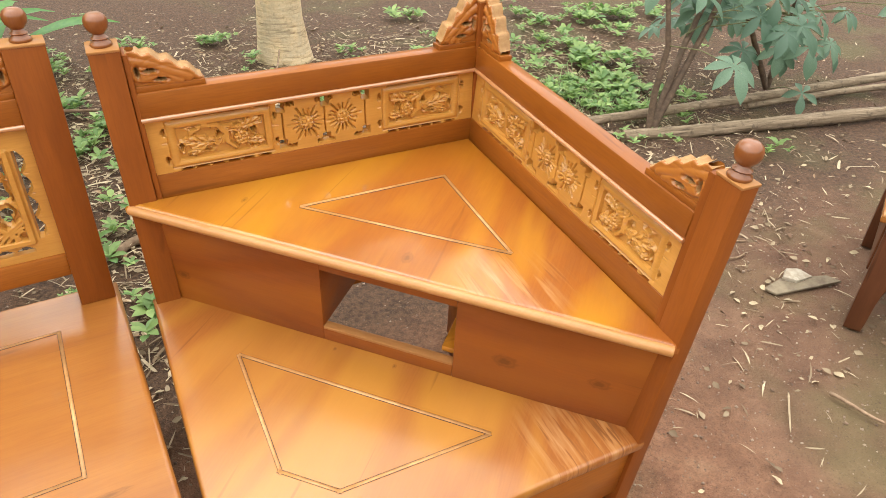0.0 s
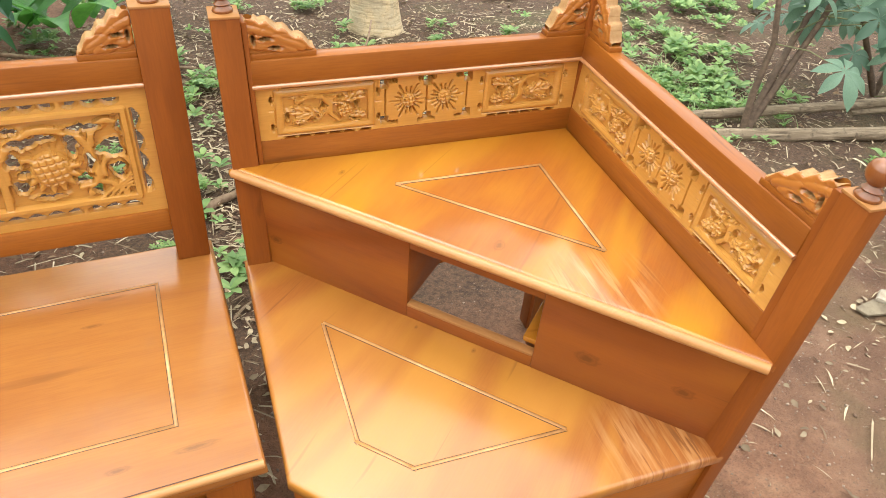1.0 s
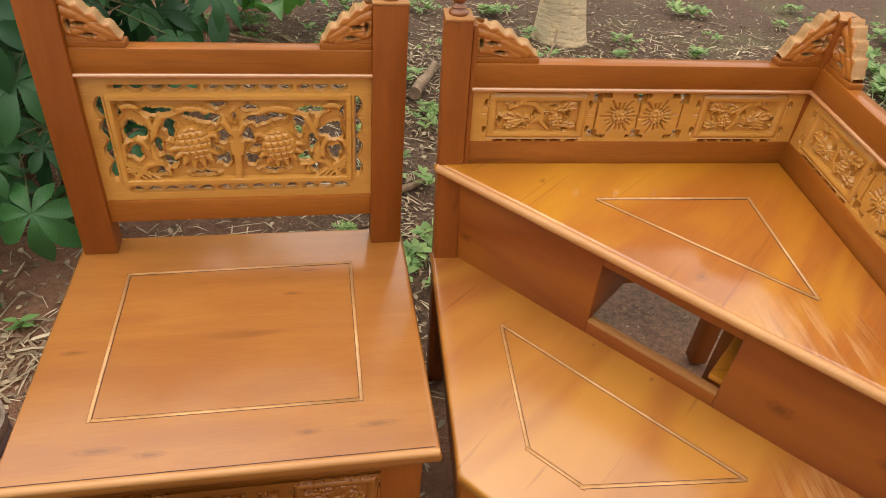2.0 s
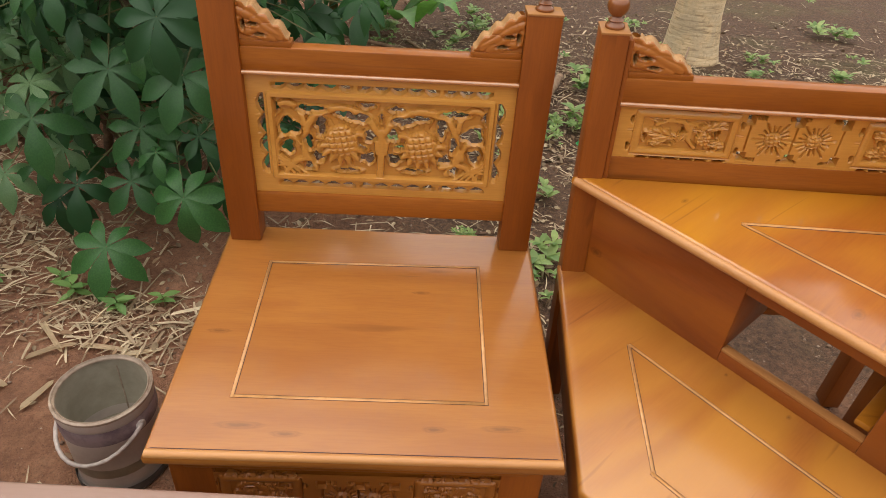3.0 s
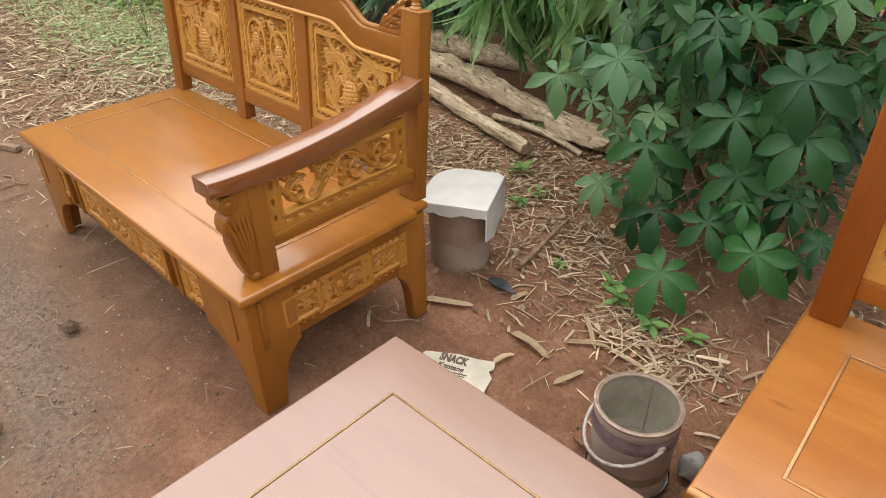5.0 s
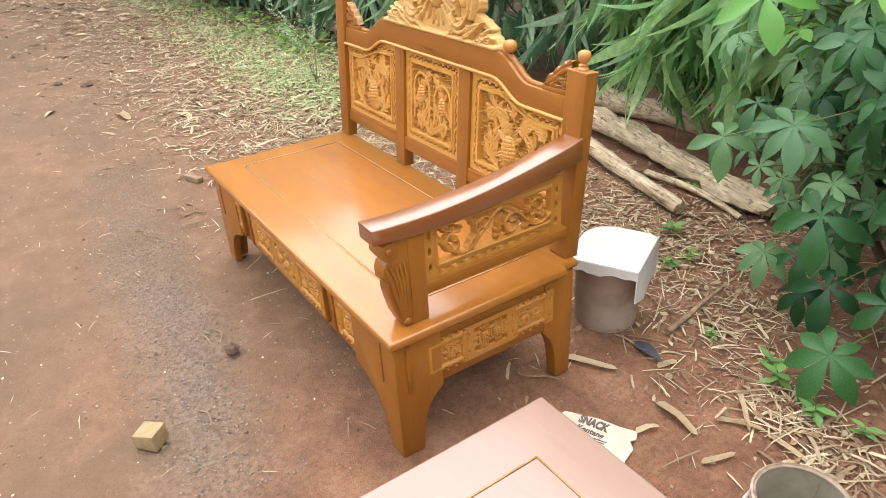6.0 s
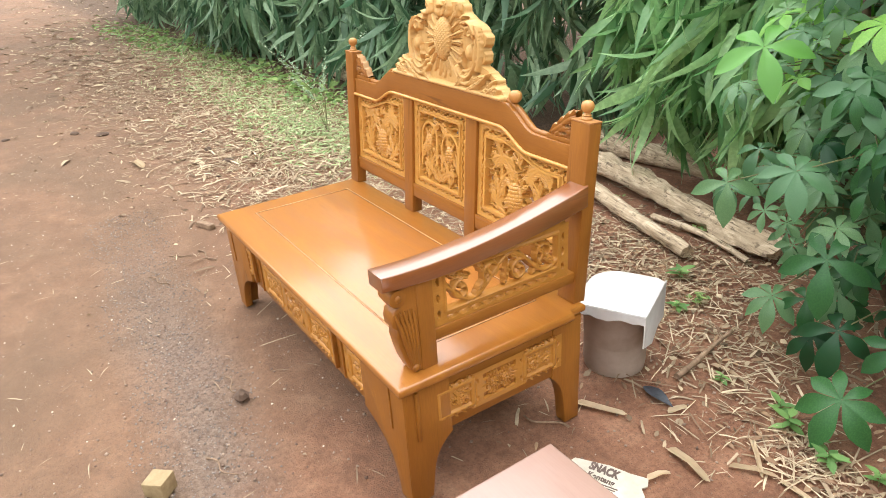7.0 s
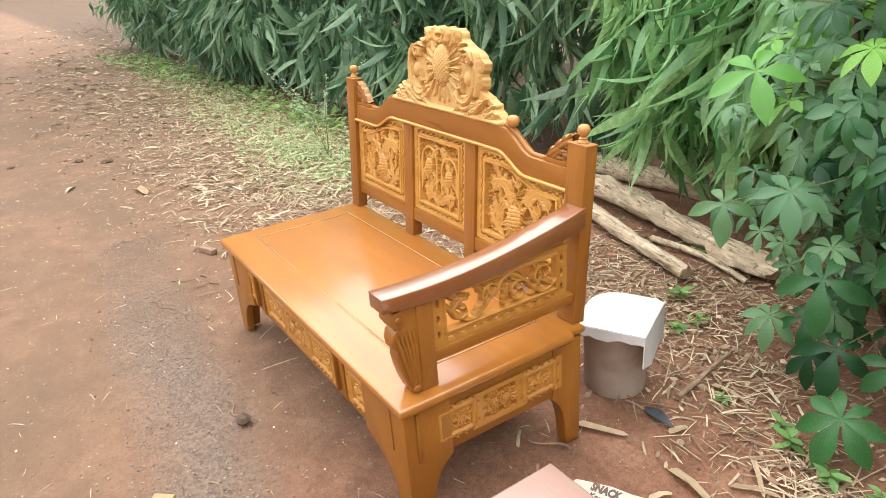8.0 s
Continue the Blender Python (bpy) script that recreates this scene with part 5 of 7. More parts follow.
# ---- litter ----
rng = np.random.default_rng(7)


def strew(name, template, faces, spots, material, label, category):
    """Many copies of a small template (k x 3) joined into one mesh. spots: rows of x, y, z, size, yaw, tilt, roll."""
    T = np.asarray(template, float)
    V, F = [], []
    for i, (x, y, z, s, yaw, tilt, roll) in enumerate(spots):
        M = np.array(Euler((tilt, roll, yaw)).to_matrix())
        V.append((T * s) @ M.T + (x, y, z))
        F.extend([tuple(a + i * len(T) for a in f) for f in faces])
    return solo(name, mesh_from(name, np.concatenate(V).tolist(), F), material, pose(0, 0, 0), label, category, kind="stuff", angle=0)


def blade(n=5, width=0.09, arch=0.10, twist=0.0, sharp=0.8, skew=0.0):
    """A narrow leaf, 1 long, along x, folded a little."""
    V, F = [], []
    for i in range(n + 1):
        s = i / n
        w = width * math.sin(math.pi * min(max(s, 0.03), 0.985) ** sharp)
        z = arch * math.sin(math.pi * s)
        t = twist * s
        V += [(s, -w * math.cos(t) + skew * s * s, z - w * math.sin(t)), (s, skew * s * s, z - 0.25 * w), (s, w * math.cos(t) + skew * s * s, z + w * math.sin(t))]
        if i:
            a = 3 * (i - 1)
            F += [(a, a + 1, a + 4, a + 3), (a + 1, a + 2, a + 5, a + 4)]
    return V, F


def splinter(width=0.05, bend=0.1, curl=0.05, ragged=0.6):
    """A torn strip of sheath, 1 long, along x: straight sides, broken ends, a lengthwise fold."""
    V, F = [], []
    for i, s in enumerate((0.0, 0.10, 0.55, 0.92, 1.0)):
        w = width * (ragged if i == 0 else 0.25 if i == 4 else 1.0 - 0.25 * s)
        y = bend * s * s
        z = curl * math.sin(math.pi * s)
        V += [(s - 0.06 * (i == 0), y - w, z + 0.4 * w), (s, y, z), (s + 0.05 * (i == 4), y + w, z + 0.4 * w)]
        if i:
            a = 3 * (i - 1)
            F += [(a, a + 1, a + 4, a + 3), (a + 1, a + 2, a + 5, a + 4)]
    return V, F


M_straw = leafy("dry_straw", (0.78, 0.64, 0.43), (0.22, 0.14, 0.08), 0.75, 0.15)
M_dry = leafy("dry_brown_leaves", (0.46, 0.30, 0.17), (0.15, 0.08, 0.045), 0.8, 0.1)
FIELDS = [  # centre x, y, spread x, y, share
    (-0.95, 0.74, 0.17, 0.07, 0.050), (-1.12, 0.78, 0.10, 0.06, 0.025), (-1.35, 0.95, 0.25, 0.13, 0.04), (-1.2, 0.55, 0.5, 0.35, 0.03), (-1.75, 1.35, 0.40, 0.30, 0.07), (-0.2, 1.15, 0.7, 0.35, 0.13), (-4.2, 0.82, 1.1, 0.35, 0.2),
    (0.25, 1.6, 0.5, 0.6, 0.07), (-7.0, 0.65, 2.2, 0.5, 0.16), (1.9, 1.3, 1.2, 0.9, 0.08), (-2.6, 1.5, 0.8, 0.4, 0.07), (0.8, 2.7, 1.5, 0.7, 0.6), (-2.2, 1.42, 0.45, 0.25, 0.27), (-1.62, 1.05, 0.20, 0.16, 0.06), (-4.0, 0.85, 0.6, 0.22, 0.34), (2.6, 2.3, 1.0, 0.7, 0.3), (-5.1, 0.55, 0.6, 0.25, 0.26), (-7.4, 0.65, 1.3, 0.35, 0.32), (-5.0, 1.1, 0.6, 0.35, 0.6), (-6.6, 1.15, 1.0, 0.38, 0.5), (-9.5, 1.2, 1.6, 0.5, 0.5), (-3.5, 1.2, 0.5, 0.3, 0.3), (0.17, 1.2, 0.12, 0.5, 0.02)]
CLEAR = [(0.86, 0.76, 0.36), (-1.40, 0.30, 0.17), (-0.845, 0.30, 0.12)]  # no litter on the paper, under the can and under the corner seat


def litter_spots(n, size0, size1, flat=0.2, fields=FIELDS, lift=0.004):
    out = []
    for cx, cy, sx, sy, share in fields:
        for _ in range(int(n * share)):
            x, y = rng.normal(cx, sx), rng.normal(cy, sy)
            if any(math.hypot(x - u, y - v) < w for u, v, w in CLEAR):
                continue
            out.append((x, y, ground_height(x, y) + lift + 0.012 * rng.random() ** 2, rng.uniform(size0, size1), rng.uniform(0, 6.283), rng.normal(0, flat), rng.normal(0, flat * 0.5)))
    return out


for k, (w, a, sk) in enumerate(((0.055, 0.03, 0.08), (0.070, 0.05, -0.12), (0.020, 0.02, 0.05))):
    V, F = splinter(w, sk, a)
    strew("straw_litter", V, F, litter_spots((1150, 600, 1500)[k], 0.012, (0.07, 0.10, 0.15)[k], (0.12, 0.15, 0.10)[k]), M_straw, "pale dry bamboo leaves strewn on soil", "leaf litter")
V, F = blade(4, 0.15, 0.14, 0.5, 0.8, 0.1)
strew("leaf_litter", V, F, litter_spots(1300, 0.012, 0.05, 0.3), M_dry, "brown dead leaves scattered on soil", "leaf litter")
# crumbled leaves and bark under the trees behind the seats
M_debris = leafy("crumbled_litter", (0.64, 0.50, 0.32), (0.13, 0.08, 0.045), 0.85, 0.05)
BACK = [(0.9, 2.6, 1.3, 0.8, 0.5), (2.4, 2.0, 0.9, 0.7, 0.3), (0.16, 1.4, 0.10, 0.6, 0.04), (-0.1, 3.0, 0.8, 0.7, 0.15), (-1.0, 0.75, 0.6, 0.25, 0.02), (-2.3, 1.5, 0.6, 0.3, 0.20), (1.8, 0.5, 0.6, 0.6, 0.05), (-5.5, 0.7, 1.6, 0.5, 0.14), (-9.5, 0.6, 2.4, 0.8, 0.24)]
V, F = blade(3, 0.30, 0.10, 0.6, 0.8, 0.2)
strew("leaf_crumbs", V, F, litter_spots(8000, 0.008, 0.034, 0.4, BACK), M_debris, "crumbled dead leaves on soil", "leaf litter")
V, F = blade(3, 0.045, 0.06, 0.3, 0.7, 0.15)
strew("fine_straw", V, F, litter_spots(5000, 0.012, 0.075, 0.25, BACK), M_straw, "fine dry straw on soil", "leaf litter")
# sparse straws on the track
few = [(-3.4, -0.5, 1.3, 0.8, 0.3), (-6.2, 0.4, 1.8, 0.6, 0.7), (-9.5, 1.3, 2.2, 0.8, 1.0)]
V, F = blade(3, 0.028, 0.03, 0.2, 0.7, 0.1)
strew("straw_litter", V, F, litter_spots(620, 0.010, 0.085, 0.1, few, 0.003), M_straw, "single straws on the dusty track", "leaf litter")
V, F = blade(4, 0.06, 0.05, 0.4, 0.7, 0.12)
edge = [(-7.6, 0.55, 1.4, 0.40, 0.45), (-5.7, 0.45, 0.8, 0.30, 0.34), (-10.5, 0.95, 2.0, 0.5, 0.40), (-4.2, 0.50, 0.5, 0.25, 0.14)]
strew("fallen_leaves", V, F, litter_spots(620, 0.035, 0.16, 0.15, edge, 0.004), M_debris, "dead bamboo leaves along the edge of the track", "leaf litter")
V, F = blade(3, 0.028, 0.03, 0.2, 0.7, 0.1)
few = [(1.9, 0.2, 0.5, 0.6, 1.0)]
strew("straw_litter", V, F, litter_spots(70, 0.01, 0.06, 0.1, few, 0.003), M_straw, "single straws on bare soil", "leaf litter")

PEB_V = [(1, 0, 0), (-1, 0.1, 0), (0.1, 1, 0), (0, -0.9, 0.1), (0.1, 0, 0.7), (0, 0, -0.6)]
PEB_F = [(0, 2, 4), (2, 1, 4), (1, 3, 4), (3, 0, 4), (2, 0, 5), (1, 2, 5), (3, 1, 5), (0, 3, 5)]
M_pebble = leafy("soil_crumbs", (0.46, 0.34, 0.25), (0.13, 0.075, 0.05), 0.9, 0.0)
M_grit = leafy("grey_grit", (0.37, 0.31, 0.265), (0.12, 0.095, 0.08), 0.9, 0.0)


def crumbs(n, x0, x1, y0, y1, s0, s1, keep=None):
    out = []
    while len(out) < n:
        x, y = rng.uniform(x0, x1), rng.uniform(y0, y1)
        if keep is None or keep(x, y):
            s = s0 + (s1 - s0) * rng.random() ** 3
            out.append((x, y, ground_height(x, y) + 0.3 * s, s, rng.uniform(0, 6.283), rng.normal(0, 0.3), rng.normal(0, 0.3)))
    return out


strew("soil_crumbs", PEB_V, PEB_F, crumbs(6500, -3.0, 2.8, -0.6, 2.6, 0.0012, 0.008), M_pebble, "small crumbs of soil and pebbles", "pebbles")
strew("soil_crumbs", PEB_V, PEB_F, crumbs(4500, -6.5, -2.0, -1.6, 1.2, 0.0015, 0.008), M_pebble, "small crumbs of soil on the track", "pebbles")
M_stone = leafy("small_stones", (0.33, 0.22, 0.15), (0.16, 0.095, 0.06), 0.9, 0.0)
strew("small_stones", PEB_V, PEB_F, crumbs(200, 1.0, 2.8, -0.6, 1.1, 0.003, 0.011), M_stone, "small earthy stones on trodden soil", "pebbles")
strew("soil_crumbs", PEB_V, PEB_F, crumbs(5000, 1.0, 2.8, -0.6, 1.1, 0.001, 0.005), M_pebble, "fine crumbs of soil in the yard", "pebbles")
M_speck = leafy("pale_specks", (0.85, 0.78, 0.66), (0.55, 0.44, 0.33), 0.9, 0.0)
strew("pale_specks", PEB_V, PEB_F, crumbs(800, -7.0, -2.0, -1.6, 1.0, 0.0015, 0.006), M_speck, "pale specks of grit on the track", "pebbles")
strew("grit", PEB_V, PEB_F, crumbs(5200, -4.6, -1.8, -1.0, 0.0, 0.0018, 0.006, lambda x, y: abs(-0.098 * x - 0.785 - y) < 0.17 * rng.random() ** 0.5 + 0.05 + 0.04 * math.sin(7 * x)), M_grit, "strip of grey grit on the track", "gravel")

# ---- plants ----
# shade darkens the leaf colour behind the chair, light raises the left shrubs' copy
M_cass_shaded = leafy("shaded_cassava_leaf", (0.066, 0.205, 0.054), (0.020, 0.082, 0.030), 0.44, 0.4, "object")
M_cass_lit = leafy("lit_cassava_leaf", (0.25, 0.42, 0.19), (0.10, 0.23, 0.105), 0.38, 0.45, "object")
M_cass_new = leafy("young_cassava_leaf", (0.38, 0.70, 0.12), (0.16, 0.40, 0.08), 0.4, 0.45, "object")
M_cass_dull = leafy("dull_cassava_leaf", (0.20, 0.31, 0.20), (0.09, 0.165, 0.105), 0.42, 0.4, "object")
M_stem = plain("cassava_stem", (0.20, 0.13, 0.08), (0.09, 0.055, 0.035), 40, 0.8)
M_petiole = plain("petiole", (0.22, 0.24, 0.09), (0.14, 0.13, 0.05), 40, 0.6)
M_bamboo = leafy("bamboo_leaf", (0.56, 0.82, 0.38), (0.10, 0.27, 0.09), 0.28, 0.45)
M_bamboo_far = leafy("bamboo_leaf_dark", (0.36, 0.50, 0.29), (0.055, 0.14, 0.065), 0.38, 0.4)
# dim copy: the deep shade of the back thickets is in its colour
M_bamboo_dim = leafy("bamboo_leaf_shaded", (0.10, 0.20, 0.065), (0.03, 0.08, 0.03), 0.5, 0.35)
M_culm = plain("bamboo_culm", (0.20, 0.22, 0.08), (0.10, 0.10, 0.04), 12, 0.5)
M_weed = leafy("weed_leaf", (0.40, 0.52, 0.17), (0.13, 0.25, 0.07), 0.45, 0.35)
M_grass = leafy("pale_grass", (0.74, 0.77, 0.46), (0.24, 0.38, 0.13), 0.6, 0.35)


def palmate(lobes, droop, seed):
    """A hand-shaped leaf: centre at the origin, lobes spread round it, hanging outwards; about 1 across from centre to tip."""
    r = random.Random(seed)
    V, F = [], []
    for k in range(lobes):
        ang = math.radians(-150 + 300 * k / (lobes - 1)) + r.uniform(-0.1, 0.1)
        ln = (1.0 - 0.38 * abs(k / (lobes - 1) - 0.5) * 2) * r.uniform(0.9, 1.08)
        wid = 0.19 * ln * r.uniform(0.9, 1.1)
        base = len(V)
        n = 6
        dr = droop * r.uniform(0.7, 1.3)
        for i in range(n + 1):
            s = i / n
            w = wid * (math.sin(math.pi * min(max(s, 0.02), 0.99) ** 1.35)) + 0.012 * (1 - s)
            rad = ln * (s - 0.10 * dr * s * s)
            z = -dr * 0.42 * s * s * ln + 0.05 * math.sin(math.pi * s)
            ca, sa = math.cos(ang), math.sin(ang)
            for off, dz in ((-w, 0.10 * w), (-0.5 * w, -0.03 * w), (0, -0.16 * w), (0.5 * w, -0.03 * w), (w, 0.10 * w)):
                V.append((rad * ca - off * sa, rad * sa + off * ca, z + dz))
            if i:
                for q in range(4):
                    a = base + 5 * (i - 1) + q
                    F.append((a, a + 1, a + 6, a + 5))
    return mesh_from("leaf", V, F)


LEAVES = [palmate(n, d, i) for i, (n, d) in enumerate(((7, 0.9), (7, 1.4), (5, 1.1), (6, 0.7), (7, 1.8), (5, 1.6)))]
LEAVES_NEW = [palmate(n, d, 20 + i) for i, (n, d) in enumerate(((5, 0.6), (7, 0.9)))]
LEAVES_LIT = [palmate(n, d, 40 + i) for i, (n, d) in enumerate(((7, 0.8), (5, 1.2), (7, 1.3), (6, 0.7)))]
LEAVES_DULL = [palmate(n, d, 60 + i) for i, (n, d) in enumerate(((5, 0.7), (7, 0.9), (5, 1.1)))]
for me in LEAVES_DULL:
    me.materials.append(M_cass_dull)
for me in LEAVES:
    me.materials.append(M_cass_shaded)
for me in LEAVES_LIT:
    me.materials.append(M_cass_lit)
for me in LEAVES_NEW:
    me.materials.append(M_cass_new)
for me in LEAVES + LEAVES_LIT + LEAVES_NEW + LEAVES_DULL:
    me.polygons.foreach_set("use_smooth", [True] * len(me.polygons))


def put_leaf(plant, place, facing, size, me, roll=0.0, name="leaf"):
    """A leaf whose middle is at place and whose upper side faces the given way, its middle lobe pointing down the slope."""
    zax = Vector(facing).normalized()
    down = Vector((0, 0, -1))
    xax = (down - down.dot(zax) * zax)
    xax = xax.normalized() if xax.length > 0.05 else Vector((1, 0, 0))
    yax = zax.cross(xax)
    R = Matrix((xax, yax, zax)).transposed().to_4x4() @ Matrix.Rotation(roll, 4, "Z")
    ob = new(name, me)
    ob.parent = plant
    ob.matrix_basis = Matrix.Translation(place) @ R @ Matrix.Scale(size, 4)
    return ob


def cassava(base, stems, count, label, seed, zlo=0.25, zhi=1.5, reach=0.6, size=(0.13, 0.2), heroes=(), toward=(0.4, -1, 0.5), fresh=0.12, keep=None, grown=None):
    """A cassava shrub: knotty stems, long petioles and hand-shaped leaves. stems: lists of points from the base."""
    r = random.Random(seed)
    pl = thing("cassava_shrub", pose(*base), label, "shrub")
    paths = []
    for pts in stems:
        pts = [Vector(p) for p in pts]
        n = len(pts)
        part("stem", tube(bm_new(), pts, [0.016 * (1 - 0.55 * i / (n - 1)) + 0.003 for i in range(n)], 8), M_stem, pl, "", 60)
        paths.append(pts)

    def stalk(a, b):
        mid = (a + b) / 2 + Vector((0, 0, 0.06 * (a - b).length))
        return part("petiole", tube(bm_new(), [a, mid, b], [0.0032, 0.0026, 0.002], 5), M_petiole, pl, "", 60)
    for place, facing, s, kind in heroes:
        p = Vector(place) - Vector(base)
        near = min((q for pts in paths for q in pts), key=lambda q: (q - p).length + 2 * abs(q.z - p.z - 0.05))
        put_leaf(stalk(near, p), p, facing, s, (LEAVES + LEAVES_NEW + LEAVES_LIT)[kind], r.uniform(-0.3, 0.3))
    made = 0
    tries = 0
    while made < count and tries < count * 8:
        tries += 1
        pts = r.choice(paths)
        z = zlo + (zhi - zlo) * r.random()
        i = min(range(len(pts)), key=lambda k: abs(pts[k].z - z))
        root = pts[i] + Vector((0, 0, r.uniform(-0.05, 0.05)))
        a = r.uniform(0, 6.283)
        d = reach * r.uniform(0.35, 1.0)
        p = root + Vector((d * math.cos(a), d * math.sin(a), r.uniform(-0.12, 0.16)))
        if p.z < 0.1 or (keep and not keep(p + Vector(base))):
            continue
        out = Vector((math.cos(a), math.sin(a), 0))
        f = Vector(toward) * r.uniform(0.1, 0.8) + out * 0.5 + Vector((r.uniform(-0.3, 0.3), r.uniform(-0.3, 0.3), 0.9))
        young = r.random() < fresh and z > zlo + 0.5 * (zhi - zlo)
        put_leaf(stalk(root, p), p, f, r.uniform(*size), r.choice(LEAVES_NEW if young else (grown or LEAVES)), r.uniform(-0.4, 0.4))
        made += 1
    return pl


HERO = [((-1.09, 0.90, 0.165), (0.1, -0.75, 0.75), 0.165, 0), ((-0.845, 0.92, 0.335), (0.1, -0.9, 0.6), 0.175, 1), ((-1.02, 1.0, 0.33), (0.2, -0.8, 0.6), 0.14, 3), ((-1.26, 1.03, 0.24), (0.2, -0.7, 0.7), 0.13, 4), ((-1.25, 1.0, 0.515), (0.2, -0.8, 0.7), 0.18, 2), ((-1.01, 1.0, 0.667), (0.3, -0.8, 0.6), 0.17, 3),
        ((-0.82, 1.0, 0.66), (0.1, -0.8, 0.7), 0.16, 0), ((-1.38, 1.0, 0.75), (0.3, -0.6, 0.8), 0.15, 8), ((-1.18, 1.0, 0.31), (0.2, -0.7, 0.7), 0.16, 5), ((-0.98, 1.04, 0.48), (0.1, -0.8, 0.6), 0.15, 3),
        ((-1.56, 1.05, 1.07), (0.3, -0.6, 0.8), 0.19, 6), ((-1.62, 1.05, 0.64), (0.5, -0.7, 0.7), 0.15, 9), ((-0.86, 1.0, 0.81), (0.1, -0.9, 0.5), 0.17, 0), ((-1.42, 1.06, 0.30), (0.3, -0.5, 0.9), 0.13, 10), ((-1.30, 1.1, 0.98), (0.2, -0.8, 0.7), 0.16, 11)]
B1 = (-1.05, 1.45, 0)
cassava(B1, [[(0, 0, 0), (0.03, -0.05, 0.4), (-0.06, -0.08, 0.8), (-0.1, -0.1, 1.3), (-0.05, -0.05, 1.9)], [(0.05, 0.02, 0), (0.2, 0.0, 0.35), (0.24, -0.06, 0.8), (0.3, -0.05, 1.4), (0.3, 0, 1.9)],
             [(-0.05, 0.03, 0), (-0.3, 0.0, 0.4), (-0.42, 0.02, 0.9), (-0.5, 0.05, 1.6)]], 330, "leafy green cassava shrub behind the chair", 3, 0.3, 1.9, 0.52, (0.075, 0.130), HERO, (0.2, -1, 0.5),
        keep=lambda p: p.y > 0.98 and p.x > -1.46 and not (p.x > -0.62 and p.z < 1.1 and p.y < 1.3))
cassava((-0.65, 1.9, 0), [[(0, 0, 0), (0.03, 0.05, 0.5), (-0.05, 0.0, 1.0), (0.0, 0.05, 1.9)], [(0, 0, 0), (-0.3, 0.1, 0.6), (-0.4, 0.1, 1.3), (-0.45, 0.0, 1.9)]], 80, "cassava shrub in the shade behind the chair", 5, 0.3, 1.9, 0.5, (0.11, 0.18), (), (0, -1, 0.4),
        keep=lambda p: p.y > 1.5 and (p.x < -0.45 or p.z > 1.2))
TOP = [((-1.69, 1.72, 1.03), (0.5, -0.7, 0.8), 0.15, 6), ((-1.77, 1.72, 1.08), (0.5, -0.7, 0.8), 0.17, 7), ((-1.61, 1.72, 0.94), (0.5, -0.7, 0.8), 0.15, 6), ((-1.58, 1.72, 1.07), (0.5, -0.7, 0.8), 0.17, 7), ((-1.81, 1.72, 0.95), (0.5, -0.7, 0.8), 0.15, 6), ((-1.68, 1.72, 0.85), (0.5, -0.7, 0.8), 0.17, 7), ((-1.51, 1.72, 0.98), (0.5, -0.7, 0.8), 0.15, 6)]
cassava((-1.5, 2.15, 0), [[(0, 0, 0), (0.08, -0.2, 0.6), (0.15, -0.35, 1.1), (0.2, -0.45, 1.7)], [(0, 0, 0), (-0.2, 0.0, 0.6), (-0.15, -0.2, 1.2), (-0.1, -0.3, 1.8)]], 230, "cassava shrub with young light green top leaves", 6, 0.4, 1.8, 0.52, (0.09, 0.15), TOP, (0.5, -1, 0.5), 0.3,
        keep=lambda p: p.x > -1.82 and (p.z > 0.45 or p.y > 1.9), grown=LEAVES_LIT)
cassava((-1.42, 1.62, 0), [[(0, 0, 0), (-0.05, -0.1, 0.5), (-0.02, -0.2, 0.95), (-0.08, -0.25, 1.5)], [(0.02, 0, 0), (0.16, -0.1, 0.5), (0.2, -0.2, 1.1), (0.22, -0.2, 1.6)]], 300, "dense cassava shrub, leaves coloured as if lit", 8, 0.26, 1.55, 0.50, (0.075, 0.125), (), (0.4, -1, 0.5), 0.25,
        keep=lambda p: p.y > 1.08 and p.x > -1.74 and (p.z > 0.42 or p.x > -1.5), grown=LEAVES_LIT)
# the thin shrub by the poles
cassava((2.60, 1.43, 0), [[(0, 0, 0), (0.02, 0.03, 0.2), (0.08, 0.06, 0.42), (0.06, 0.1, 0.62), (0.12, 0.14, 0.95)], [(0.01, 0, 0), (0.2, 0.04, 0.28), (0.36, 0.08, 0.5), (0.44, 0.08, 0.75), (0.46, 0.1, 1.05)],
                          [(0.02, 0.01, 0.02), (0.24, 0.1, 0.4), (0.5, 0.2, 0.7), (0.62, 0.22, 0.95)]], 30, "thin-stemmed cassava shrub by bamboo poles", 9, 0.40, 1.0, 0.46, (0.12, 0.175), (), (-0.6, -0.8, 0.5), 0.0,
        keep=lambda p: p.z > 0.36 and p.x > 2.55, grown=LEAVES_DULL)
cassava((3.75, 1.62, 0), [[(0, 0, 0), (0.05, 0.0, 0.4), (0.0, 0.05, 0.8), (0.1, 0, 1.1)], [(0, 0, 0), (-0.2, 0.1, 0.4), (-0.3, 0.1, 0.9)]], 70, "leafy cassava shrub behind bamboo poles", 10, 0.18, 1.0, 0.55, (0.11, 0.17), (), (-0.6, -0.8, 0.5), 0.0, grown=LEAVES_DULL)


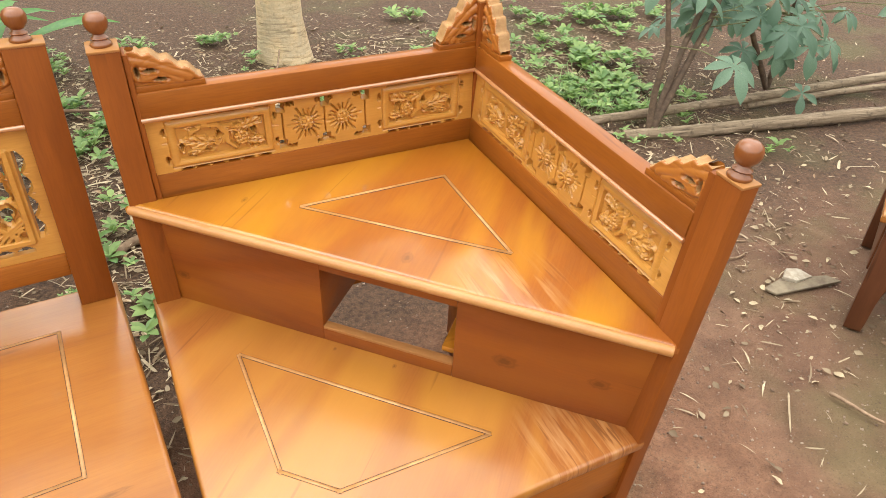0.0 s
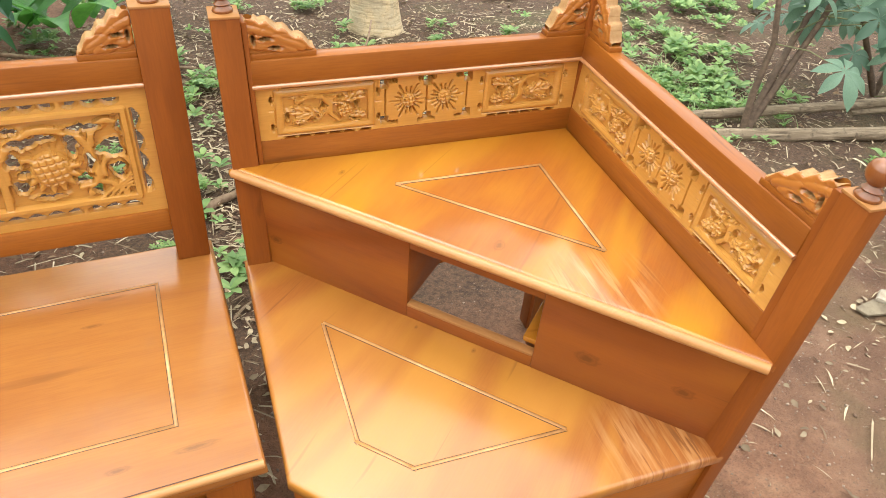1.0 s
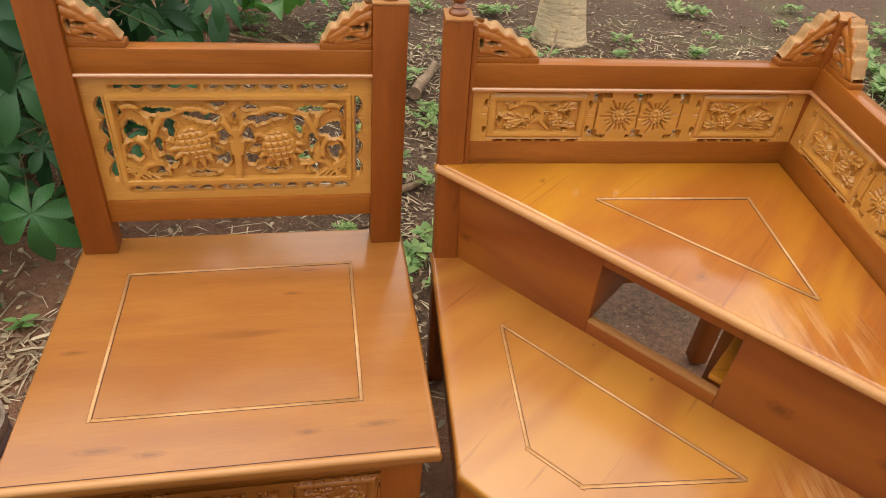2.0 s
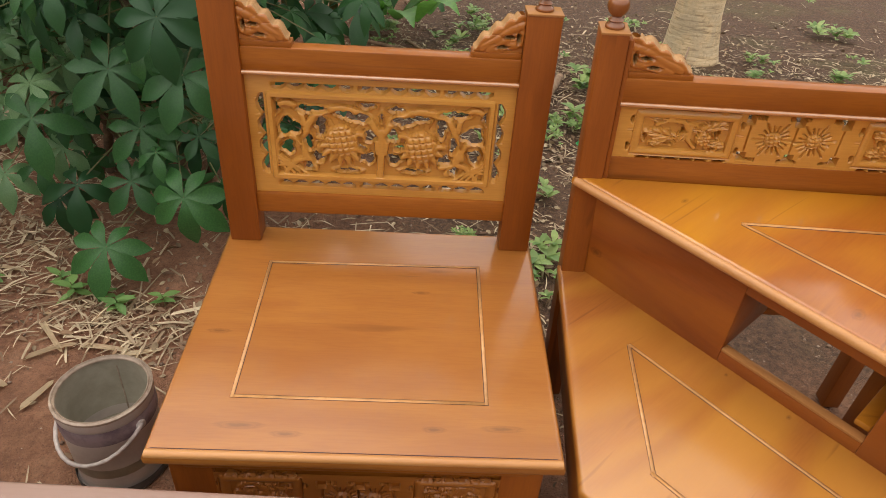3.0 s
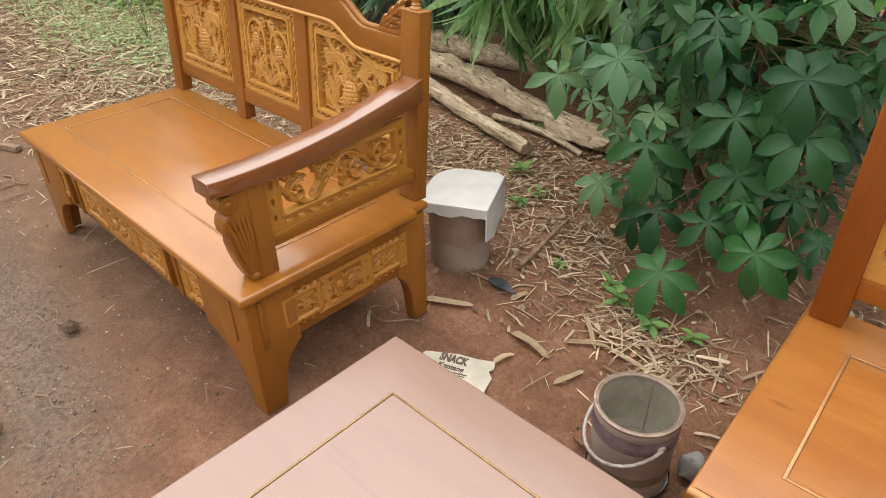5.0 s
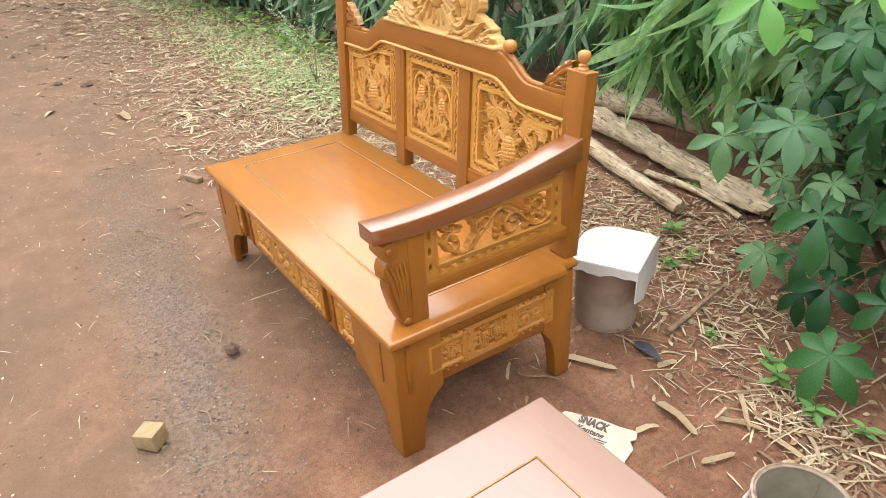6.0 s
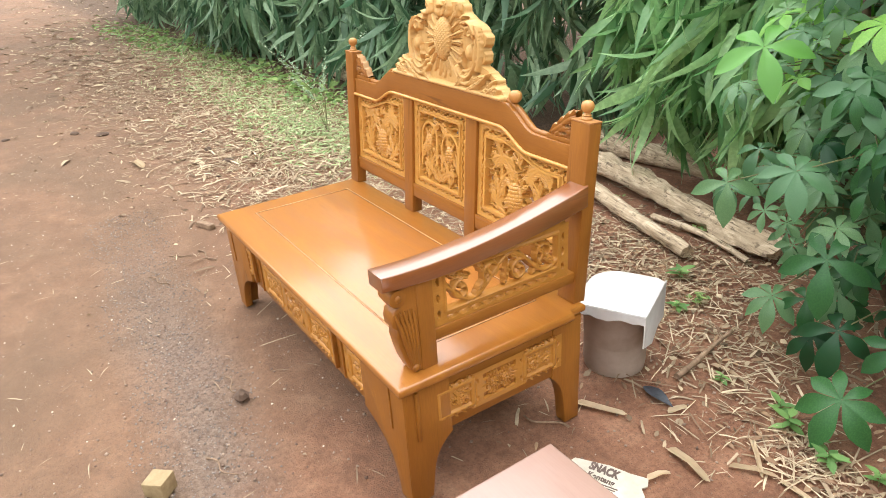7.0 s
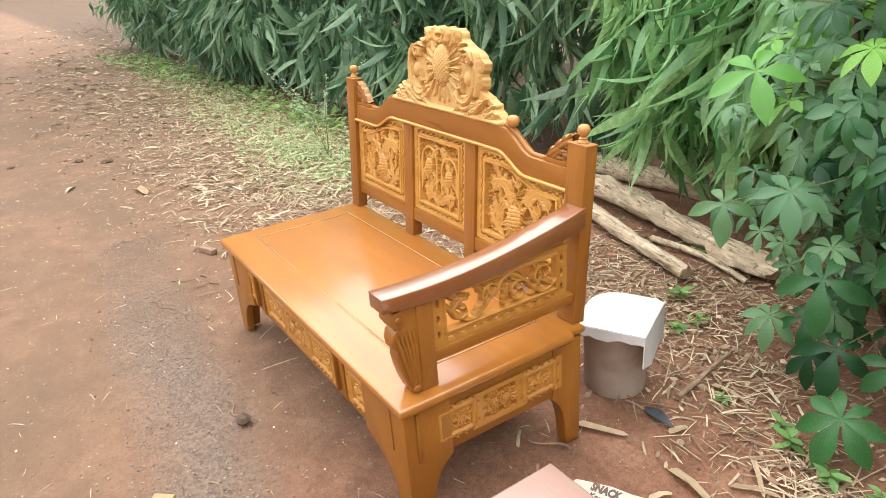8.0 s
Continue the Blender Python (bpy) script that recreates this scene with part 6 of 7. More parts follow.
def fan_leaves(n_twigs, centre, radii, seed, leaf=(0.18, 0.36), per=(5, 9), floor=0.25, down=0.95, lean=(0, 0, 0)):
    """Bamboo foliage: twigs with fans of hanging lance-shaped leaves, in one mesh."""
    r = np.random.default_rng(seed)
    V, F = [], []
    tv, tf = blade(5, 0.078, 0.05, 0.25, 0.62, 0.0)
    T = np.array(tv)
    for _ in range(n_twigs):
        q = r.normal(0, 1, 3)
        q *= r.random() ** 0.33 / (np.linalg.norm(q) + 1e-6)
        c = np.array(centre) + q * np.array(radii)
        if c[2] < floor:
            c[2] = floor + r.random() * 0.3
        yaw0 = r.uniform(0, 6.283)
        for k in range(r.integers(*per)):
            ln = r.uniform(*leaf)
            yaw = yaw0 + r.normal(0, 0.5)
            pitch = r.normal(down, 0.35)
            X = np.array((math.cos(yaw) * math.cos(pitch), math.sin(yaw) * math.cos(pitch), -math.sin(pitch))) + np.array(lean)
            X /= np.linalg.norm(X)
            side = np.cross(X, r.normal(0, 1, 3))
            side /= np.linalg.norm(side) + 1e-9
            up = np.cross(side, X)
            P = T * ln
            P = P[:, :1] * X + P[:, 1:2] * side + (P[:, 2:] - 0.25 * (T[:, :1] ** 2) * ln) * up
            off = len(V) * len(T)
            V.append(P + c + r.normal(0, 0.022, 3))
            F.extend([tuple(a + off for a in f) for f in tf])
    return mesh_from("foliage", np.concatenate(V).tolist(), F)


def bamboo(base, height, culms, clusters, label, seed, dim=False):
    r = random.Random(seed)
    far = math.hypot(base[0], base[1]) > 6
    pl = thing("bamboo_clump", pose(*base), label, "bamboo")
    for k in range(culms):
        x, y = r.uniform(-0.5, 0.5), r.uniform(-0.4, 0.4)
        lx, ly = r.uniform(-0.5, 0.5), r.uniform(-0.9, 0.1)
        pts = [(x + lx * s * s, y + ly * s * s, height * s) for s in (0, 0.2, 0.4, 0.6, 0.8, 1.0)]
        part("culm", tube(bm_new(), pts, [0.028, 0.027, 0.025, 0.02, 0.014, 0.006], 8), M_culm, pl, "", 60)
    # one more cluster high up, out of view, added to block sky and its reflections
    clusters = (*clusters, (clusters[0][0] // 2, (0.1, -0.2, height * 0.78), (1.0 + 0.12 * height, 0.7, 0.28 * height)))
    for i, (n, c, rad) in enumerate(clusters):
        n = int(n * 0.72)
        me = fan_leaves(n, c, rad, seed * 10 + i, (0.28, 0.5) if far else (0.24, 0.44))
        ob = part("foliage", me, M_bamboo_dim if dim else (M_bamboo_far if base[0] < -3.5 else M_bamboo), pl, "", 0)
        tagged(ob, kind="stuff")
    return pl


bamboo((-2.6, 2.75, 0), 3.2, 4, ((240, (0.1, -0.50, 0.95), (0.75, 0.35, 0.60)), (170, (0.72, -0.62, 1.15), (0.42, 0.28, 0.5)), (230, (0.0, -0.3, 1.6), (1.1, 0.5, 0.7)), (120, (0.7, 0.2, 1.3), (0.6, 0.4, 0.8))), "dense bamboo with long hanging green leaves", 11)
bamboo((-4.3, 3.3, 0), 3.6, 4, ((260, (0.3, -0.6, 1.1), (1.2, 0.6, 0.9)), (220, (-0.6, -0.2, 1.5), (1.1, 0.6, 1.1))), "dense bamboo with long hanging green leaves", 12)
bamboo((-6.6, 3.7, 0), 4.0, 4, ((190, (-0.2, -1.25, 0.62), (1.5, 0.32, 0.42)), (330, (0.2, -0.6, 1.2), (1.5, 0.7, 0.95)), (240, (-0.6, -0.1, 1.6), (1.4, 0.7, 1.2))), "dense bamboo beside the track", 13)
# last cluster of the next two clumps: unseen canopy added to shade the far track
bamboo((-9.6, 4.1, 0), 4.5, 4, ((300, (0.0, -1.85, 0.75), (2.0, 0.42, 0.52)), (420, (0.2, -1.2, 1.0), (1.9, 0.8, 1.0)), (260, (-0.8, -0.3, 1.7), (1.7, 0.9, 1.4)), (620, (-0.5, -2.6, 3.9), (2.6, 2.0, 0.5))), "dense bamboo with an unseen canopy added over the track", 14)
bamboo((-14.0, 4.2, 0), 5.0, 4, ((560, (0.0, -1.55, 1.05), (3.2, 0.85, 1.15)), (700, (-0.5, -3.2, 4.2), (3.4, 2.4, 0.6))), "dense bamboo far along the track", 15)
bamboo((-1.0, 3.5, 0), 3.6, 4, ((200, (-0.3, -0.3, 1.5), (1.0, 0.5, 0.9)),), "bamboo in the shade behind the cassava", 16)
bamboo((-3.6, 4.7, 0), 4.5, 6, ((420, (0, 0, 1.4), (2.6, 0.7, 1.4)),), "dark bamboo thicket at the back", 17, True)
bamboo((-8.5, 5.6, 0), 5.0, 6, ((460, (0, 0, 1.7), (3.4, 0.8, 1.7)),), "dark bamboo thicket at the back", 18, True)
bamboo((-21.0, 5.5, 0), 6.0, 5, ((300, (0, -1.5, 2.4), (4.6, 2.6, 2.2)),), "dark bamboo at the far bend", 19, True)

# woods all round, unseen: added far off and tall to block low sky light
M_wood_far = plain("far_dark_woods", (0.06, 0.10, 0.04), (0.015, 0.028, 0.012), 0.9, 0.95, strength=0.6)
bm = bm_new()
ring_n, ring_r = 96, 90.0
rows = []
for k, z in enumerate((-0.5, 10.0, 21.0, 27.0)):
    rows.append([bm.verts.new(((ring_r + (0, 2.0, 6.0, 10.0)[k] + 4.0 * noise.noise(Vector((i * 0.7, k, 0)))) * math.cos(2 * math.pi * i / ring_n), (ring_r + (0, 2.0, 6.0, 10.0)[k] + 4.0 * noise.noise(Vector((i * 0.7, k, 5)))) * math.sin(2 * math.pi * i / ring_n), z + (3.0 * noise.noise(Vector((i * 1.3, 3, 1))) if k > 1 else 0))) for i in range(ring_n)])
for a, b in zip(rows, rows[1:]):
    for i in range(ring_n):
        bm.faces.new((a[i], a[(i + 1) % ring_n], b[(i + 1) % ring_n], b[i]))
solo("backdrop", bm, M_wood_far, pose(0, 0, 0), "unseen dark woods all round, added to close off low sky", "woods", kind="structure")

# weeds and grass
V, F = [], []
for k in range(6):
    bv, bf = blade(3, 0.26, 0.15, 0.1, 0.9)
    a = k * 1.047 + 0.2 * (k % 2)
    o = len(V)
    for x, y, z in bv:
        V.append((x * math.cos(a) - y * math.sin(a), x * math.sin(a) + y * math.cos(a), z + 0.35 * x + 0.15 * (k % 3)))
    F += [tuple(q + o for q in f) for f in bf]
WEEDS = [(0.17, 1.45, 0.05, 0.22, 0.022), (0.9, 2.1, 0.7, 0.3, 0.10), (0.5, 3.4, 1.2, 0.6, 0.2), (0.9, 2.6, 0.6, 0.4, 0.10), (2.72, 1.95, 0.18, 0.20, 0.26), (3.7, 3.3, 0.35, 0.20, 0.16), (4.8, 3.1, 0.6, 0.3, 0.14), (3.2, 2.6, 0.25, 0.2, 0.06), (2.78, 2.5, 0.25, 0.2, 0.10), (2.9, 2.7, 0.9, 0.5, 0.20), (0.15, 2.3, 0.20, 0.35, 0.09), (-1.90, 1.27, 0.12, 0.10, 0.020), (-2.35, 1.82, 0.2, 0.10, 0.02), (0.0, 3.2, 0.8, 0.4, 0.08), (2.3, 1.5, 0.5, 0.35, 0.08), (-1.75, 1.25, 0.25, 0.25, 0.012), (0.02, 1.0, 0.1, 0.3, 0.015)]


def tufts(n, fields):
    """Weeds stand in tufts: many in one spot, none beside it."""
    out = []
    for cx, cy, sx, sy, share in fields:
        for _ in range(max(1, int(n * share / 9))):
            tx, ty, size = rng.normal(cx, sx), rng.normal(cy, sy), rng.uniform(0.5, 1.3) if share > 0.02 else 0.4
            for _ in range(int(rng.integers(3, 16))):
                x, y = rng.normal(tx, 0.05 * size), rng.normal(ty, 0.05 * size)
                out.append((x, y, ground_height(x, y) + 0.02 + 0.03 * size * rng.random(), size * rng.uniform(0.015, 0.058), rng.uniform(0, 6.283), rng.normal(0, 0.5), rng.normal(0, 0.25)))
    return out


strew("weeds", V, F, [(x, y, z, s, a, 0.4 * t, 0.4 * u) for x, y, z, s, a, t, u in tufts(1100, WEEDS)], M_weed, "low green weeds growing from the soil", "weeds")
V, F = blade(3, 0.035, 0.0, 0.2, 0.6)
V = [(x * 0.5 + 0.25 * x * x, y, x * 0.9) for x, y, z in V]
GR = [(-6.6, 1.42, 1.1, 0.30, 0.30), (-5.2, 1.30, 0.6, 0.26, 0.22), (-9.5, 1.75, 1.8, 0.30, 0.30), (2.72, 1.95, 0.2, 0.2, 0.1)]
strew("grass", V, F, litter_spots(5000, 0.025, 0.09, 0.5, GR, 0.0), M_grass, "thin pale grass beside the track", "grass")
bv, bf = blade(2, 0.12, 0.1, 0.2, 0.8)
strew("grass_leaves", bv, bf, litter_spots(6500, 0.02, 0.07, 0.4, GR[:3], 0.03), M_grass, "small pale leaves among the grass", "grass")
bv, bf = splinter(0.06, 0.1, 0.05)
strew("straw_litter", bv, bf, litter_spots(1700, 0.02, 0.15, 0.3, [(-6.4, 1.30, 1.1, 0.36, 0.4), (-5.0, 1.20, 0.6, 0.32, 0.35), (-9.0, 1.55, 1.6, 0.4, 0.3)], 0.018), M_straw, "dry straw lying among grass", "leaf litter")
bv, bf = blade(2, 0.30, 0.1, 0.2, 0.9)
strew("weeds", bv, bf, litter_spots(1500, 0.03, 0.11, 0.5, [(-12.5, 1.75, 1.3, 0.25, 0.4), (-9.0, 2.0, 1.5, 0.2, 0.3), (-6.6, 1.85, 0.9, 0.15, 0.2)], 0.05), M_weed, "green weeds at the foot of the bamboo", "weeds")
bv, bf = blade(3, 0.16, 0.10, 0.4, 0.8, 0.1)
strew("fallen_leaves", bv, bf, litter_spots(900, 0.04, 0.17, 0.07, [(-10.5, 0.75, 1.8, 0.6, 0.5), (-14.5, 1.0, 2.4, 0.8, 0.6), (-20, 1.6, 3.0, 1.2, 0.4)], 0.004), M_debris, "brown dead leaves on the far track", "leaf litter")

# ---- tree, poles, logs ----


def ring_bark():
    """Pale smooth bark: level rings, lenticels and grey stains."""
    m, nt, bs, out = mat_new("pale_ringed_bark")
    v = coords(nt, (3, 3, 26))
    u = coords(nt)
    ring = noise_tex(nt, v, 2.4, 4, 0.6, 0.3)
    spot = noise_tex(nt, u, 55.0, 4, 0.6)
    stain = noise_tex(nt, u, 5.0, 4, 0.6, 0.8)
    c = ramp(nt, ring, [(0.36, (0.36, 0.24, 0.13)), (0.46, (0.66, 0.48, 0.28)), (0.66, (0.80, 0.63, 0.40))])
    c = mix(nt, ramp(nt, spot, [(0.34, (0.6, 0.6, 0.6)), (0.46, (0, 0, 0))]), c, (0.40, 0.28, 0.16))
    c = mix(nt, ramp(nt, stain, [(0.40, (0.5, 0.5, 0.5)), (0.58, (0, 0, 0))]), c, (0.46, 0.38, 0.27))
    nt.links.new(c, bs.inputs["Base Color"])
    bs.inputs["Roughness"].default_value = 0.85
    bump(nt, bs, mix(nt, 0.35, ring, spot), 0.9, 0.012)
    return m


M_bark = ring_bark()
tree = thing("tree", pose(1.38, 3.33, 0), "tree with a smooth pale trunk", "tree")
pts = [(0, 0, -0.05), (0.0, 0, 0.05), (-0.01, 0, 0.25), (0.0, 0.02, 0.7), (0.05, 0.05, 1.4), (0.1, 0.1, 2.4), (0.12, 0.12, 3.4)]
part("trunk", tube(bm_new(), pts, [0.19, 0.162, 0.136, 0.122, 0.115, 0.105, 0.09], 20), M_bark, tree, "smooth pale trunk", 60)
for k in range(9):
    z = 0.12 + 0.075 * k
    bm = bm_new()
    tube(bm, [(0.0 + 0.125 * math.cos(a), 0.01 + 0.125 * math.sin(a), z + 0.01 * math.sin(3 * a + k)) for a in [2 * math.pi * i / 24 for i in range(25)]], 0.004, 5)
    part("bark_ring", bm, M_bark, tree, "", 60)
for k in range(4):
    a = 1.6 * k
    part("limb", tube(bm_new(), [(0.12, 0.12, 3.3), (0.12 + 0.6 * math.cos(a), 0.12 + 0.6 * math.sin(a), 3.9), (0.12 + 1.2 * math.cos(a), 0.12 + 1.2 * math.sin(a), 4.2)], [0.06, 0.04, 0.015], 8), M_bark, tree, "", 60)
# crown out of view, spread wide to keep sky reflections off the seats
crown = part("crown", fan_leaves(900, (-0.4, 0.3, 4.3), (2.6, 1.7, 1.3), 77, (0.14, 0.26), floor=2.6), M_bamboo, tree, "", 0)
tagged(crown, kind="stuff")

M_pole = plain("weathered_pole", (0.42, 0.34, 0.26), (0.24, 0.18, 0.13), 25, 0.85, strength=0.5)


def pole(a, b, r0, r1, label, sag=0.0, name="pole", mat=None, knots=6):
    a, b = Vector(a), Vector(b)
    bm = bm_new()
    pts, rad = [], []
    n = knots * 5
    for i in range(n + 1):
        s = i / n
        pts.append((b - a) * s + Vector((0, 0.012 * math.sin(7 * s), -sag * 4 * s * (1 - s))))
        rad.append((r0 + (r1 - r0) * s) * (1.05 if i % 5 == 0 else 1.0))
    tube(bm, pts, rad, 14)
    for v in bm.verts:
        q = v.co + a
        v.co += 0.10 * max(r0, r1) * noise.noise_vector(q * 14) + 0.05 * max(r0, r1) * noise.noise_vector(q * 45)
    return solo(name, bm, mat or M_pole, pose(*a), label, name.replace("_", " "), "", "", 60)


def log_material(name, pale, mid, dark, turn):
    """Weathered wood without bark: long cracks, stains and grey patches along the stem."""
    m, nt, bs, out = mat_new(name)
    v = coords(nt, (2.0, 30.0, 30.0), turn=(0, 0, turn))
    u = coords(nt)
    crack = noise_tex(nt, v, 2.2, 5, 0.65, 0.6)
    blot = noise_tex(nt, u, 9.0, 5, 0.65, 0.8)
    c = ramp(nt, crack, [(0.36, dark), (0.46, mid), (0.62, pale)])
    c = mix(nt, ramp(nt, blot, [(0.42, (0.75, 0.75, 0.75)), (0.58, (0, 0, 0))]), c, mid)
    c = mix(nt, ramp(nt, noise_tex(nt, u, 26.0, 4, 0.6), [(0.58, (0, 0, 0)), (0.68, (0.7, 0.7, 0.7))]), c, dark)
    nt.links.new(c, bs.inputs["Base Color"])
    bs.inputs["Roughness"].default_value = 0.9
    bump(nt, bs, mix(nt, 0.4, crack, blot), 0.9, 0.012)
    return m


def old_log(a, b, r0, r1, label, mat, name="log", rough=0.16, bow=0.02, seed=0):
    """A crooked, flaking stem: flutes along it, knots, uneven girth and broken ends."""
    a, b = Vector(a), Vector(b)
    n, m = max(20, int((b - a).length / 0.03)), 22
    ax = (b - a).normalized()
    bm = bm_new()
    side = ax.cross(Vector((0, 0, 1))).normalized()
    pts = [(b - a) * (i / n) + side * bow * math.sin(3.3 * i / n + seed) + Vector((0, 0, 0.4 * bow * math.sin(5 * i / n + 2 * seed))) for i in range(n + 1)]
    tube(bm, pts, [r0 + (r1 - r0) * i / n for i in range(n + 1)], m)
    R = max(r0, r1)
    for v in bm.verts:
        s = v.co.dot(ax)
        c = v.co - ax * s
        flute = noise.noise(Vector((s * 2.2 + seed, c.y * 1.3 / R, c.z * 1.3 / R)))
        flake = noise.noise(Vector((s * 14, c.y * 2.4 / R + seed, c.z * 2.4 / R)))
        girth = noise.noise(Vector((s * 3.5, seed, 0)))
        v.co += c * (rough * 1.3 * flute + rough * 1.1 * flake + 0.10 * girth)
        if s < 0.02 or s > (b - a).length - 0.02:
            v.co += ax * 0.6 * R * noise.noise(c * 40 + Vector((seed, 0, 0)))
    return solo(name, bm, mat, pose(*a), label, name, "", "", 50)


M_grey_log = log_material("grey_weathered_pole", (0.36, 0.27, 0.18), (0.23, 0.165, 0.105), (0.10, 0.07, 0.045), 0.25)
M_log = log_material("pale_weathered_log", (0.68, 0.555, 0.39), (0.44, 0.335, 0.22), (0.12, 0.085, 0.055), 0.25)
old_log((2.02, 1.655, 0.050), (4.7, 1.27, 0.075), 0.023, 0.027, "weathered bamboo pole lying across shrub stems", M_grey_log, "pole", 0.06, 0.012, 1)
old_log((2.44, 1.450, 0.028), (5.0, 0.69, 0.038), 0.031, 0.036, "thick weathered pole lying on soil", M_grey_log, "pole", 0.12, 0.02, 2)
old_log((3.35, 1.45, 0.02), (4.9, 1.12, 0.06), 0.016, 0.020, "thin grey stick lying beside poles", M_grey_log, "stick", 0.08, 0.01, 3)
old_log((-2.09, 1.575, 0.042), (-3.00, 1.85, 0.06), 0.032, 0.040, "old pale log lying on litter", M_log, "log", 0.20, 0.012, 4)
old_log((-1.80, 1.90, 0.075), (-3.30, 2.02, 0.085), 0.050, 0.062, "thick flaking grey log lying on litter", M_log, "log", 0.30, 0.05, 5)
old_log((-1.90, 1.74, 0.02), (-2.5, 1.83, 0.02), 0.012, 0.018, "thin dry stick beside logs", M_log, "stick", 0.15, 0.02, 6)
old_log((-2.6, 2.42, 0.07), (-3.6, 2.5, 0.08), 0.06, 0.07, "pale log lying behind other logs", M_log, "log", 0.14, 0.03, 7)
old_log((-6.45, 2.33, 0.07), (-7.7, 2.48, 0.08), 0.07, 0.075, "pale log lying under bamboo", M_log, "log", 0.12, 0.03, 8)
old_log((-4.75, 1.42, 0.04), (-5.5, 1.8, 0.05), 0.025, 0.03, "pale bent branch lying on grass", M_log, "branch", 0.14, 0.05, 9)
M_twig = plain("dry_twig", (0.40, 0.27, 0.17), (0.20, 0.12, 0.07), 40, 0.85)
for a, b, r in (((-1.57, 0.82, 0.012), (-1.61, 1.18, 0.02), 0.011), ((-0.95, 3.1, 0.12), (0.25, 2.75, 0.05), 0.012), ((-0.3, 3.0, 0.1), (0.1, 2.5, 0.03), 0.009), ((1.0, 2.5, 0.02), (1.25, 3.0, 0.15), 0.008),
                ((0.35, 2.35, 0.05), (0.5, 2.7, 0.06), 0.03), ((-2.60, -0.396, 0.006), (-2.46, -0.398, 0.010), 0.004), ((-2.222, -0.589, 0.006), (-2.093, -0.543, 0.006), 0.0035), ((-3.63, -0.41, 0.006), (-3.50, -0.36, 0.006), 0.004), ((-3.80, -0.27, 0.006), (-3.74, -0.18, 0.006), 0.0035), ((-3.77, -0.13, 0.006), (-3.60, -0.10, 0.006), 0.005),
                ((0.12, 1.45, 0.02), (0.32, 1.62, 0.02), 0.018), ((-1.62, 0.36, 0.012), (-1.75, 0.28, 0.012), 0.004), ((-2.75, 0.42, 0.01), (-3.3, 0.55, 0.01), 0.006),
                ((1.75, -0.15, 0.006), (1.78, -0.30, 0.006), 0.006), ((1.95, 0.50, 0.006), (2.12, 0.44, 0.01), 0.005), ((2.1, 0.62, 0.006), (2.2, 0.5, 0.008), 0.005)):
    pole(a, b, r, r * 0.6, "dry twig lying on soil", name="twig", mat=M_twig, knots=3)

# bark slab lying by the far chair
bm = prism(bm_new(), [(0, 0), (0.10, 0.035), (0.27, 0.01), (0.30, -0.03), (0.2, -0.035), (0.02, -0.04)], "z", 0, 0.011, 0.004)
solo("bark_slab", bm, plain("old_bark", (0.36, 0.29, 0.19), (0.17, 0.12, 0.08), 22, 0.9), pose(2.00, 0.27, 0.004, 3, 0, -14), "broken slab of dry bark on soil", "bark")
bm = prism(bm_new(), [(0, 0), (0.05, 0.04), (0.10, 0.03), (0.12, -0.02), (0.04, -0.03)], "z", 0, 0.020, 0.007)
solo("crumpled_husk", bm, plain("pale_husk", (0.66, 0.58, 0.46), (0.36, 0.28, 0.2), 40, 0.8), pose(2.09, 0.27, 0.012, 6, 4, -10), "crumpled pale husk on bark", "husk")

# ---- cans, box, paper, block ----
M_tin = plain("old_paint_tin", (0.66, 0.585, 0.53), (0.46, 0.39, 0.35), 9, 0.5, 0.1, 0.15, (0.3, 0.6))
M_tin_in = plain("dried_paint", (0.50, 0.46, 0.36), (0.28, 0.25, 0.19), 8, 0.5, 0.0, 0.2)
M_rim = plain("stained_rim", (0.54, 0.43, 0.34), (0.30, 0.22, 0.16), 40, 0.5, 0.15)
M_wire = plain("wire_handle", (0.66, 0.58, 0.54), (0.44, 0.37, 0.33), 60, 0.6, 0.1)
can = thing("paint_can", pose(-0.843, 0.297, -0.003, 0, 0, 20), "open old paint can with a wire handle", "paint can")
R, H = 0.101, 0.243
part("body", lathe(bm_new(), [(0, 0.004), (R - 0.004, 0.004), (R, 0.0), (R, 0.006), (R - 0.006, 0.012), (R - 0.002, H - 0.03), (R, H - 0.026), (R - 0.001, H - 0.004)], n=40), M_tin, can, "stained tin body", 40)
part("inside", lathe(bm_new(), [(0, 0.05), (R - 0.012, 0.05), (R - 0.0045, 0.06), (R - 0.0045, H - 0.006)], n=40), M_tin_in, can, "dried paint inside", 40)
part("rim", lathe(bm_new(), [(R - 0.010, H - 0.007), (R - 0.0095, H - 0.002), (R - 0.0075, H - 0.001), (R - 0.006, H - 0.004), (R - 0.003, H + 0.001), (R + 0.0015, H - 0.002), (R + 0.001, H - 0.008), (R - 0.010, H - 0.007)], n=40), M_rim, can, "pale stained rim", 60)
M_label = plain("faded_purple_label", (0.34, 0.26, 0.27), (0.12, 0.08, 0.10), 11, 0.5, 0.0, 0.1, (0.42, 0.58))
part("label", lathe(bm_new(), [(R - 0.0012, H * 0.70), (R - 0.0006, H * 0.71), (R - 0.0006, H - 0.034), (R - 0.0012, H - 0.032)], n=40), M_label, can, "faded dark label", 60)
part("seam", tube(bm_new(), [(0.02, R - 0.006, 0.06), (0.022, R - 0.006, H - 0.03)], 0.0025, 6), M_rim, can, "rusty seam inside", 60)
